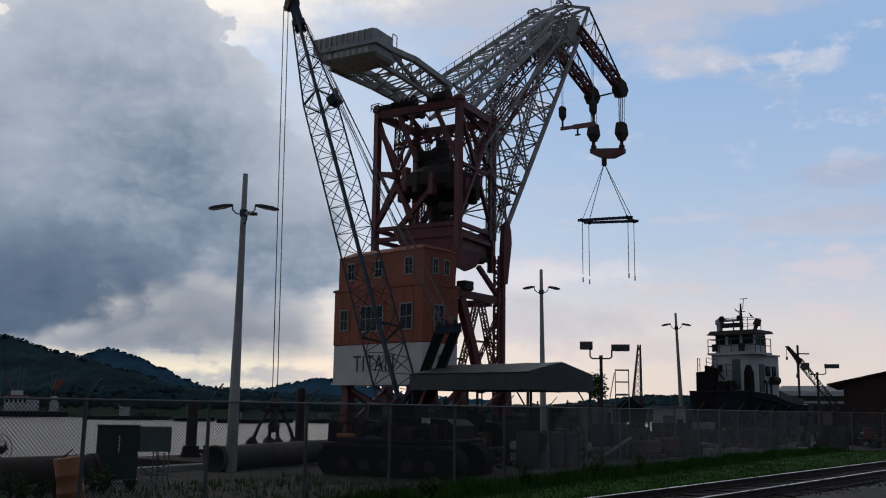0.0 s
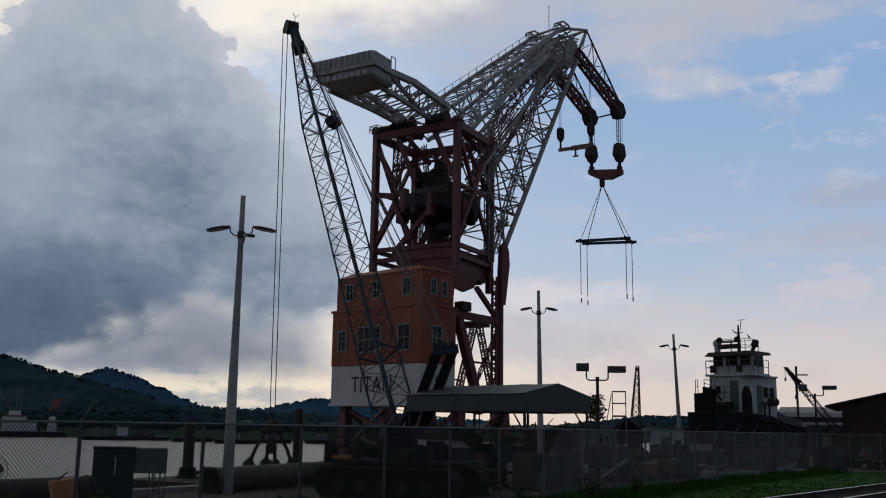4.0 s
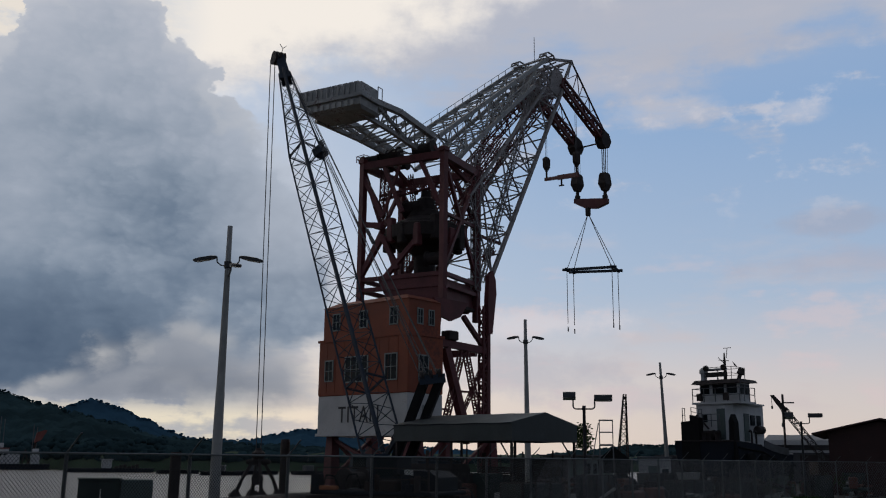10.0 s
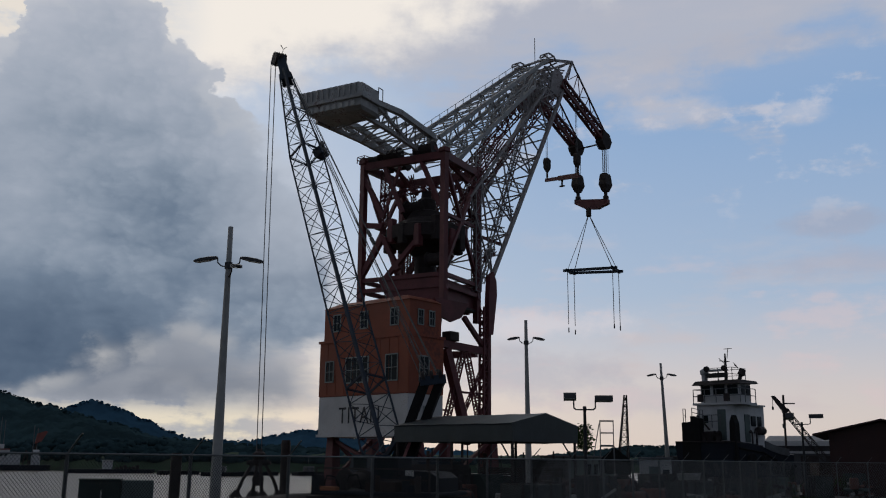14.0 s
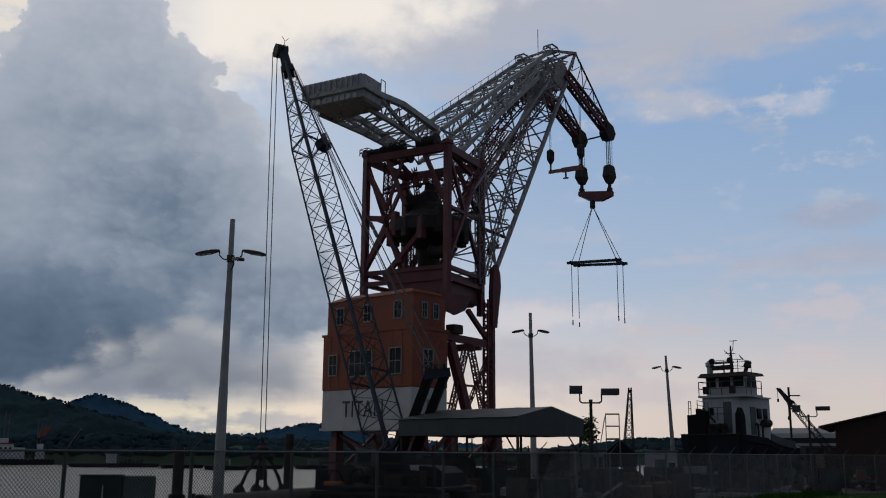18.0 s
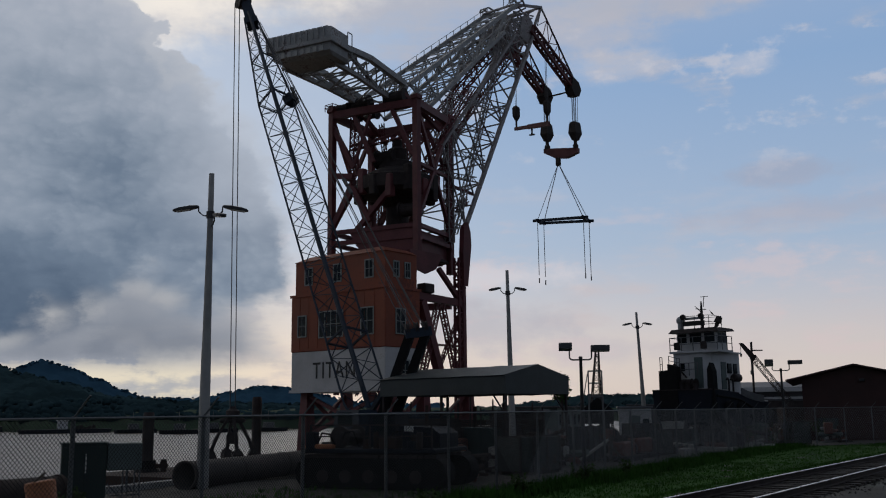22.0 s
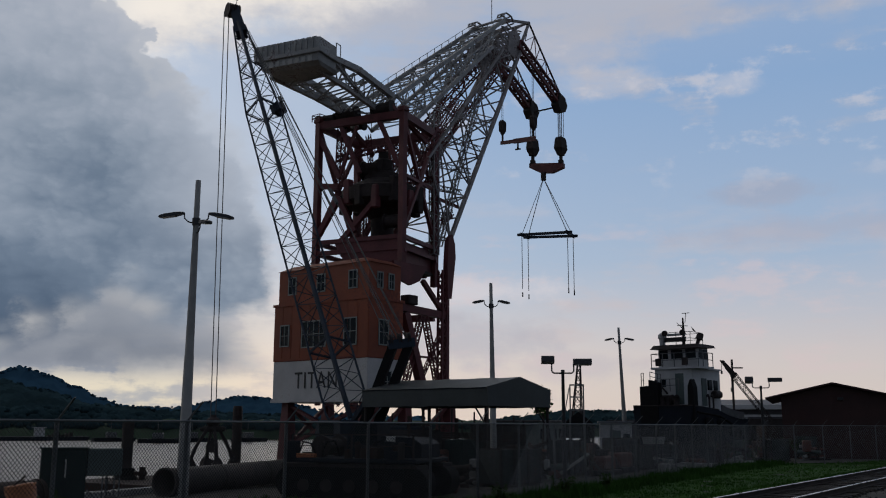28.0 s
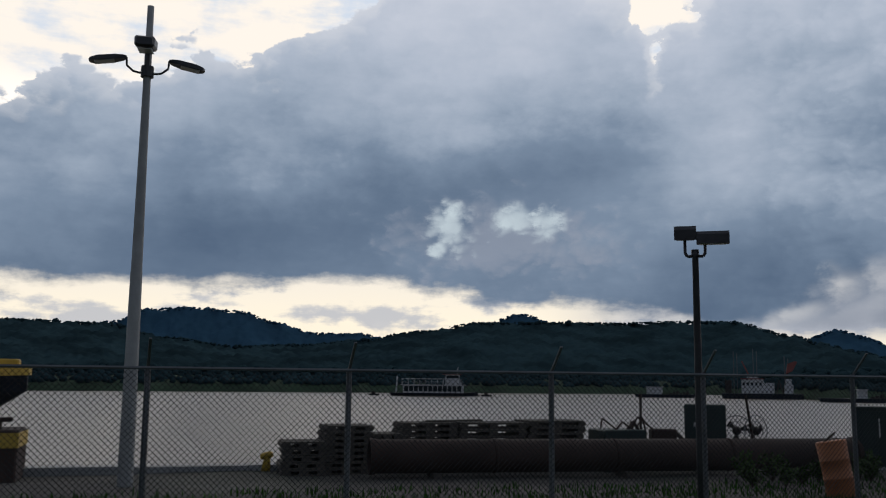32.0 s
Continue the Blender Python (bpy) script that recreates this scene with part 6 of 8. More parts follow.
        for a in range(3):
            b = a * 2.094
            part("blade", Mesh().add([(0, 0.02, 1.0), (0.3 * math.cos(b), 0.0, 1.0 + 0.3 * math.sin(b)), (0.3 * math.cos(b + 0.6), 0.05, 1.0 + 0.3 * math.sin(b + 0.6)), (0, 0.03, 1.0), (0.3 * math.cos(b), 0.01, 1.0 + 0.3 * math.sin(b)), (0.3 * math.cos(b + 0.6), 0.06, 1.0 + 0.3 * math.sin(b + 0.6))], [(0, 1, 2), (3, 5, 4), (0, 3, 4, 1), (1, 4, 5, 2), (2, 5, 3, 0)]), M_DARKSTEEL, w)
    for s, n, h, lx in ((13.3, 25.3, 1.95, 0.02), (15.95, 23.9, 1.95, -0.28)):
        o = quay(s, n)
        solid("marker_stake", Mesh().bar((0, 0, 0), (lx, 0, h), 0.05), M_RUST, "thin rusty steel stake standing in the yard", "stake", pose(o.x, o.y, 0), group="stakes behind the pipe")
    o = quay(13.6, 24.6)
    w = thing("winch", "small dark winch and hook gear on the quay", "winch", pose(o.x, o.y, 0, 0, 0, 40))
    part("frame", Mesh().box(-0.35, 0.3, -0.25, 0.25, 0, 1.05, 0.03), M_RUST, w)
    part("lever", Mesh().bar((0.3, 0, 0.95), (0.75, 0, 0.55), 0.09).bar((0.75, 0, 0.55), (0.95, 0, 0.7), 0.06), M_DARKSTEEL, w)
    part("drum", Mesh().tube((0.5, -0.25, 0.3), (0.5, 0.25, 0.3), ((0, 0.3), (0.1, 0.3), (0.12, 0.18), (0.88, 0.18), (0.9, 0.3), (1, 0.3)), 14), M_DARKSTEEL, w)


def pallet(name, m, l, w, h, decks, label):
    """A stack of slatted timber pallets."""
    t = thing(name, label, "pallet", m, group="timber pallets on the quay")
    dh = h / decks
    rnd = random.Random(int(l * 100 + h * 1000))
    for k in range(decks):
        z, o = k * dh, rnd.uniform(-0.05, 0.05)
        for x in (0.0, l / 2 - 0.07, l - 0.14):
            part("bearer", Mesh().box(x - 0.04 + o, x + 0.18 + o, 0, w, z + dh * 0.2, z + dh * 0.7), M_WOOD, t)
        for i in range(5):
            y = i * (w - 0.15) / 4
            part("slat", Mesh().box(o - 0.015, l + o + 0.015, y - 0.01, y + 0.16, z + dh * 0.71, z + dh * 0.97), M_WOOD, t)
        for y in (0.0, w / 2, w - 0.12):
            part("slat", Mesh().box(o, l + o, y - 0.01, y + 0.12, z + 0.002, z + dh * 0.19), M_WOOD, t)
    return t


def quay_clutter():
    rnd = random.Random(21)
    # stack of pallets and crates by the quay
    def place(s, n, l, w, h, decks, label, tilt=0):
        p = quay(s, n)
        pallet("pallet_stack", pose(p.x, p.y, tilt, 0, 0, QUAY + rnd.uniform(-4, 4)), l, w, h, decks, label)
    place(3.68, 24.7, 0.98, 1.1, 0.8, 5, "stack of grey weathered timber pallets by the quay")
    place(4.72, 24.9, 1.08, 1.1, 1.16, 8, "taller stack of grey timber pallets")
    place(5.92, 25.0, 0.68, 1.1, 0.95, 6, "stack of grey timber pallets behind the pipe")
    place(6.66, 25.0, 1.35, 1.1, 1.21, 8, "stack of grey timber pallets behind the pipe")
    place(8.1, 24.9, 1.7, 1.1, 1.22, 7, "long stack of grey timber pallets behind the pipe")
    place(9.92, 24.8, 1.5, 1.1, 1.26, 8, "stack of grey timber pallets behind the pipe")
    p = quay(7.3, 25.3, 1.21)
    solid("loose_plank", Mesh().bar((0, 0, 0.03), (1.5, 0.1, 0.05), 0.2, 0.04), M_WOOD, "loose grey plank lying on the pallets", "plank", pose(p.x, p.y, p.z, 0, 0, QUAY))
    o = quay(12.3, 24.7)
    b = thing("scrap_bin", "green scrap bin full of bent pipes", "bin", pose(o.x, o.y, 0, 0, 0, QUAY))
    part("bin_body", Mesh().box(-0.6, 0.6, -0.5, 0.5, 0, 1.05, 0.03), M_GREENBOX, b)
    for i in range(7):
        x, y = rnd.uniform(-0.5, 0.5), rnd.uniform(-0.3, 0.3)
        part("bent_pipe", Mesh().path([(x, y, 0.9), (x + rnd.uniform(-0.2, 0.4), y, 1.3 + rnd.uniform(-0.1, 0.1)), (x + rnd.uniform(0.4, 1.0), y, 0.95 + rnd.uniform(-0.1, 0.1))], 0.045), M_RUST, b)
    # yellow bollard head
    q = quay(3.4, 25.9)
    bo = thing("mooring_bollard", "worn yellow mooring bollard at the quay edge", "bollard", pose(q.x, q.y, 0, 0, 0, QUAY))
    part("stem", Mesh().tube((0, 0, 0), (0.05, 0, 0.42), ((0, 0.12), (0.7, 0.08), (1, 0.08)), 14), M_YELLOW, bo, "", True)
    part("horn", Mesh().tube((-0.13, 0, 0.36), (0.17, 0, 0.43), ((0, 0.05), (0.3, 0.09), (0.7, 0.09), (1, 0.06)), 12), M_YELLOW, bo, "", True)
    # rusty fender box with a cleat at the quay edge, and a moored ship's bow
    q = quay(-4.0, 25.4)
    f = thing("rusty_float", "rusty steel float with a mooring cleat on top", "float", pose(q.x, q.y, 0, 0, 0, QUAY))
    part("tank", Mesh().box(-2.0, 1.93, -0.8, 0.8, -0.35, 1.1, 0.04), M_RUST, f)
    part("yellow_band", Mesh().box(-2.02, 1.95, -0.82, 0.82, 0.72, 1.04), M_YELLOW, f, "faded yellow paint band")
    part("cleat", Mesh().box(1.1, 1.18, -0.1, 0.1, 1.1, 1.25).box(1.4, 1.48, -0.1, 0.1, 1.1, 1.25).bar((0.9, 0, 1.28), (1.7, 0, 1.3), 0.1), M_RUST, f)
    for x in (-1.0, 0.2, 1.3):
        part("seam", Mesh().box(x, x + 0.06, -0.83, 0.83, -0.3, 0.7), M_RUST, f)
    q = quay(-3.75, 39.7)
    s = thing("moored_ship", "black ship bow with a yellow rubbing strake", "ship", pose(q.x, q.y, 0, 0, 0, -125.0))
    hull = Mesh()
    rings = []
    for x, half, z0, zt in ((0.0, 0.15, 1.75, 2.35), (1.2, 1.4, 1.0, 2.3), (3.0, 2.6, -0.2, 2.2), (6.0, 3.2, -1.8, 2.1), (14.0, 3.4, -2.9, 2.0), (26.0, 3.4, -2.9, 2.0)):
        rings.append([(x, -half, zt), (x, -half * 0.75, (z0 + zt) / 2), (x, -half * 0.3, z0), (x, half * 0.3, z0), (x, half * 0.75, (z0 + zt) / 2), (x, half, zt)])
    hull.rings(rings)
    part("hull", hull, M_HULL, s)
    st = Mesh()
    rings = []
    for x, half, zt in ((-0.08, 0.25, 2.32), (1.2, 1.5, 2.27), (3.0, 2.7, 2.17), (6.0, 3.3, 2.07), (26.0, 3.5, 1.97)):
        rings.append([(x, -half, zt), (x, half, zt), (x, half, zt + 0.36), (x, -half, zt + 0.36)])
    part("bulwark", st.rings(rings), M_YELLOW, s, "yellow bulwark band")
    part("fairlead", Mesh().box(0.3, 1.6, -0.25, 0.25, 2.66, 2.9, 0.05), M_YELLOW, s)
    # mooring piles
    for x, y, r, z1, lab in ((-14.7, 54.0, 0.30, 2.53, "dark timber mooring pile with a rubber foot"), (-11.5, 72.3, 0.35, 3.6, "tall dark steel mooring pile")):
        p = thing("mooring_pile", lab, "pile", pose(x, y, 0), group="mooring piles")
        part("shaft", Mesh().tube((0, 0, -3.2), (0, 0, z1), ((0, r), (0.97, r), (1, r * 0.85)), 14), M_DARKSTEEL, p)
        if y < 60:
            part("foot_collar", Mesh().tube((0, 0, -1.04), (0, 0, 0.0), ((0, 0.72), (0.4, 0.7), (0.6, 0.5), (1, 0.44)), 14), M_RUBBER, p)
            part("valve", Mesh().box(0.3, 1.1, -0.17, 0.17, -0.4, -0.18, 0.04).tube((0.87, 0, -1.0), (0.87, 0, 0.05), ((0, 0.17), (1, 0.17)), 8), M_RUST, p)
    # leaning orange drum behind the fence
    d = thing("oil_drum", "leaning faded orange drum in the weeds", "drum", pose(-8.55, 21.6, 0.0, 0, -9, 20))
    rr = [(0, 0.285), (0.02, 0.3), (0.32, 0.285), (0.335, 0.3), (0.35, 0.285), (0.65, 0.285), (0.665, 0.3), (0.68, 0.285), (0.98, 0.3), (1.0, 0.29)]
    part("shell", Mesh().tube((0, 0, 0), (0, 0, 1.12), rr, 24), M_DRUM, d, "", True)
    part("stick", Mesh().bar((-0.35, 0.05, 0.95), (0.12, -0.1, 1.28), 0.035), M_WOOD, d)


crawler_crane()
tracked_machine()
grab_barge()
shelter()
big_pipe(quay(5.6, 23.88, 0.5), quay(17.9, 22.65, 0.5), 0.39, M_RUST, "very long rusty brown steel pipe on chocks")
big_pipe((-8.35, 33.5, 0.44), (-4.6, 41.6, 0.5), 0.45, M_PIPE, "thick grey-brown dredge pipe lying on the quay")
switch_boxes()
quay_clutter()
flood_lamp(-10.05, 18.54, 0.0, 4.75, 0.19, 27, ((-0.18, 0.42, 0.27, 0.0, 8), (0.34, 0.62, 0.24, -0.09, 4)), "black post with twin floodlights beside the fence")
flood_lamp(5.74, 38.5, 0.0, 4.38, 0.43, -8, ((-0.58, 0.51, 0.25, 0.07, -12), (0.77, 0.72, 0.22, 0.0, -6)), "black post with twin floodlights near the shelter")
flood_lamp(22.4, 59.4, 0.0, 4.7, 0.5, -20, ((-0.68, 0.5, 0.34, 0.0, -20), (0.85, 0.84, 0.24, 0.05, 0)), "black post with twin floodlights near the shed")

# ---------------------------------------------------------------- tug, sheds, boats and far things


def rail_run(m, pts, h, w=0.035, closed=False):
    """A pipe railing of two bars on posts along pts."""
    ps = list(pts) + ([pts[0]] if closed else [])
    for p in pts:
        m.bar(p, Vector(p) + Vector((0, 0, h)), w)
    for a, b in zip(ps, ps[1:]):
        for k in (0.5, 1.0):
            m.bar(Vector(a) + Vector((0, 0, h * k)), Vector(b) + Vector((0, 0, h * k)), w)
    return m


def tug():
    t = thing("push_tug", "white and black push tug standing on blocks in the yard", "tug", pose(19.8, 67.5, -0.52, 0, 0, 223))
    rings = []
    for x, half, zb, zd in ((2.4, 2.25, 2.0, 4.15), (1.9, 2.45, 1.2, 4.12), (0.6, 2.55, 0.5, 4.08), (-0.8, 2.6, 0.4, 3.9), (-2.0, 2.6, 0.4, 3.65), (-3.4, 2.55, 0.4, 3.45), (-5.6, 2.4, 0.6, 3.35), (-6.6, 1.9, 1.6, 3.45)):
        rings.append([(x, -half, zd), (x, -half * 0.97, zb + 1.3), (x, -half * 0.8, zb), (x, half * 0.8, zb), (x, half * 0.97, zb + 1.3), (x, half, zd)])
    part("hull", Mesh().rings(rings), M_HULL, t, "black riveted hull")
    for s in (-1, 1):
        part("rubbing_strake", Mesh().path([(2.0, s * 2.46, 3.75), (-0.8, s * 2.64, 3.5), (-3.4, s * 2.6, 2.75), (-6.2, s * 2.2, 2.6)], 0.16, 6), M_RUBBER, t)
    part("bulwark_cap", Mesh().path([(-0.8, -2.58, 3.93), (2.0, -2.4, 4.15), (2.42, -2.2, 4.18), (2.42, 2.2, 4.18), (2.0, 2.4, 4.15), (-0.8, 2.58, 3.93)], 0.1, 6), M_DARKSTEEL, t)
    part("push_knee", Mesh().poly(((-1.65, 1.6), (-0.25, 1.6), (-0.25, 5.75), (-0.95, 5.95), (-0.95, 5.55), (-1.65, 5.5)), "x", 1.9, 2.45), M_RUBBER, t, "stepped black push knee")
    part("push_knee", Mesh().poly(((1.9, 1.6), (2.4, 1.6), (2.35, 5.4), (2.15, 5.95), (1.95, 5.5)), "x", 1.7, 2.3), M_RUBBER, t, "black push knee with a pointed top")
    part("knee_railing", rail_run(Mesh(), [(2.3, -1.6, 5.5), (2.0, -1.6, 5.5)], 0.95, 0.04), M_GALV, t)
    part("knee_railing", rail_run(Mesh(), [(2.3, -0.9, 5.9), (2.3, -0.3, 5.75), (1.9, -0.3, 5.75)], 0.6, 0.04), M_GALV, t)
    house = [(1.2, -1.15), (1.2, 1.1), (0.9, 1.55), (-2.8, 1.75), (-2.8, -1.15)]
    part("deckhouse", Mesh().rings([[(x, y, 2.9) for x, y in house], [(x, y, 6.75) for x, y in house]]), M_SHIPWHITE, t, "white lower deckhouse")
    part("deck_door", Mesh().box(1.2, 1.23, 0.45, 1.08, 4.3, 6.4), M_GREYGREEN, t, "dull grey steel door")
    part("side_door", Mesh().box(-0.95, -0.3, 1.62, 1.68, 4.2, 6.1), M_GREYGREEN, t)
    for x in (-1.6, -2.4):
        part("deck_window", Mesh().box(x, x + 0.5, 1.66, 1.77, 5.3, 6.0), M_GLASS, t)
    part("deck_window", Mesh().box(1.2, 1.225, -0.75, -0.3, 5.5, 6.0), M_GLASS, t)
    part("bridge_deck", Mesh().box(-0.75, 1.4, -1.35, 2.4, 6.72, 6.86), M_SHIPWHITE, t)
    part("boat_deck", Mesh().box(-2.8, -0.75, -1.3, 1.9, 6.7, 6.8), M_SHIPWHITE, t)
    wh = part("wheelhouse", Mesh().box(-0.7, 0.75, -1.1, 2.0, 6.86, 8.2, 0.05), M_SHIPWHITE, t, "white wheelhouse")
    for y0, y1 in ((-0.98, -0.28), (-0.05, 0.86), (1.06, 1.86)):
        part("wheelhouse_window", Mesh().box(0.74, 0.77, y0, y1, 7.45, 8.08), M_GLASS, wh)
        part("window_frame", Mesh().box(0.75, 0.79, y0 - 0.06, y1 + 0.06, 7.37, 7.45).box(0.75, 0.79, y0 - 0.06, y0, 7.45, 8.1).box(0.75, 0.79, y1, y1 + 0.06, 7.45, 8.1), M_SHIPWHITE, wh)
    for x0 in (-0.6, 0.05):
        part("wheelhouse_window", Mesh().box(x0, x0 + 0.55, 1.99, 2.03, 7.4, 8.05), M_GLASS, wh)
        part("wheelhouse_window", Mesh().box(x0, x0 + 0.55, -1.13, -1.09, 7.4, 8.05), M_GLASS, wh)
    roof = [[(-1.2, -1.45, 8.2), (1.3, -1.45, 8.12), (1.3, 2.35, 8.12), (-1.2, 2.35, 8.2)], [(-1.3, -1.3, 8.4), (1.0, -1.3, 8.42), (1.0, 2.15, 8.42), (-1.3, 2.15, 8.4)]]
    part("roof", Mesh().rings(roof), M_DARKSTEEL, t, "overhanging dark wheelhouse roof")
    part("bridge_railing", rail_run(Mesh(), [(1.36, -1.3, 6.86), (1.36, -0.4, 6.86), (1.36, 0.5, 6.86), (1.36, 1.4, 6.86), (1.36, 2.35, 6.86), (0.7, 2.35, 6.86), (0.0, 2.35, 6.86), (-0.7, 2.35, 6.86)], 0.95, 0.045), M_GALV, t)
    part("bridge_railing", rail_run(Mesh(), [(1.36, -1.3, 6.86), (0.3, -1.3, 6.86), (-0.7, -1.3, 6.86)], 0.95, 0.045), M_GALV, t)
    for y in (-0.95, 1.1):
        part("rail_box", Mesh().box(1.3, 1.42, y, y + 0.42, 6.95, 7.47), M_DARKSTEEL, t, "dark box hung on the railing")
    part("top_railing", rail_run(Mesh(), [(0.8, -0.6, 8.4), (0.8, 0.4, 8.4), (0.8, 1.5, 8.4), (-1.0, 1.5, 8.4), (-1.0, -0.6, 8.4)], 0.9, 0.035, True), M_GALV, t)
    part("fore_railing", rail_run(Mesh(), [(1.8, -0.3, 5.15), (1.8, 0.35, 5.15), (1.8, 1.0, 5.15)], 0.85, 0.045), M_GALV, t)
    part("searchlight", Mesh().tube((0.5, -0.85, 8.3), (0.5, -0.85, 9.35), ((0, 0.2), (0.55, 0.22), (0.62, 0.3), (0.85, 0.3), (1, 0.14)), 12), M_SHIPWHITE, t, "white covered searchlight")
    part("searchlight", Mesh().tube((0.4, 1.75, 8.3), (0.2, 2.0, 9.15), ((0, 0.12), (0.5, 0.14), (0.55, 0.26), (1, 0.22)), 12), M_DARKSTEEL, t)
    mast = part("mast", Mesh().tube((-0.2, 0.45, 8.3), (-0.2, 0.45, 10.4), ((0, 0.13), (0.6, 0.1), (1, 0.05)), 8), M_DARKSTEEL, t)
    part("yard_arm", Mesh().bar((-0.2, 0.0, 9.9), (-0.2, 0.8, 9.8), 0.05).bar((-0.2, 0.6, 10.0), (-0.2, 0.7, 10.75), 0.035).bar((-0.2, 0.4, 10.72), (-0.2, 1.0, 10.72), 0.04).bar((-0.2, 0.45, 9.6), (-0.2, -0.05, 10.1), 0.04), M_DARKSTEEL, mast)
    part("flag", Mesh().poly(((1.05, 9.75), (1.3, 9.5), (1.45, 9.3), (1.2, 9.45)), "x", -0.22, -0.19), M_RUBBER, mast, "dark furled flag")
    part("radar", Mesh().box(0.3, 0.6, -0.55, 0.95, 9.1, 9.25, 0.03), M_SHIPWHITE, t)
    part("board", Mesh().box(0.82, 0.87, -0.5, 1.2, 8.62, 8.95), M_BLACKPAINT, t, "dark name board")
    for y in (-0.45, 0.95):
        part("deck_lamp", Mesh().tube((0.7, y, 9.3), (0.95, y, 9.25), ((0, 0.1), (0.3, 0.2), (1, 0.2)), 10), M_DARKSTEEL, t)
    part("winch", Mesh().box(1.35, 1.85, -0.5, 0.3, 4.1, 4.9, 0.08).tube((1.6, 0.35, 4.6), (1.6, 0.75, 4.6), ((0, 0.35), (0.2, 0.35), (0.25, 0.22), (0.8, 0.22), (0.85, 0.35), (1, 0.35)), 12), M_DARKSTEEL, t)
    for y in (-0.2, 0.9):
        part("capstan", Mesh().tube((2.0, y, 4.0), (2.0, y, 4.75), ((0, 0.26), (0.2, 0.17), (0.8, 0.17), (1, 0.24)), 12), M_DARKSTEEL, t)
    part("deck_derrick", Mesh().bar((1.7, -0.3, 4.2), (1.5, -0.95, 6.0), 0.12).bar((1.5, -0.95, 6.0), (1.9, 0.2, 5.0), 0.09), M_DARKSTEEL, t)
    part("side_bulwark", Mesh().rings([[(x, y - 0.04, z), (x, y + 0.04, z), (x, y + 0.04, z + 0.5), (x, y - 0.04, z + 0.45)] for x, y, z in ((-1.2, 2.58, 3.8), (-2.0, 2.6, 3.6), (-3.4, 2.55, 3.4), (-4.8, 2.45, 3.3))]), M_GALV, t, "pale side bulwark")
    for x, z in ((0.9, 3.0), (-0.8, 2.9), (-2.5, 2.5), (-4.2, 2.3)):
        part("tyre_fender", Mesh().tube((x, 2.58, z), (x, 2.85, z), ((0, 0.4), (0.5, 0.46), (1, 0.4)), 14), M_RUBBER, t, "black tyre fender")
    for x, y in ((-0.4, 2.1), (-1.0, 2.1)):
        part("vent", Mesh().path([(x, y, 3.9), (x, y, 4.8), (x + 0.15, y, 4.95), (x + 0.3, y, 4.85)], 0.14, 8), M_DARKSTEEL, t)
    part("vent", Mesh().tube((-3.9, 1.2, 3.0), (-3.9, 1.2, 4.1), ((0, 0.2), (0.6, 0.2), (0.65, 0.32), (1, 0.3)), 10), M_DARKSTEEL, t)
    part("life_raft", Mesh().tube((-2.3, 1.95, 5.0), (-1.4, 1.95, 5.0), ((0, 0.2), (0.1, 0.28), (0.9, 0.28), (1, 0.2)), 12), M_DARKSTEEL, t)
    for x in (-6, -2, 1.2):
        part("keel_block", Mesh().box(x - 0.3, x + 0.3, -1.6, 1.6, 0.5, 0.75), M_WOOD, t, "stacked timber keel blocks")


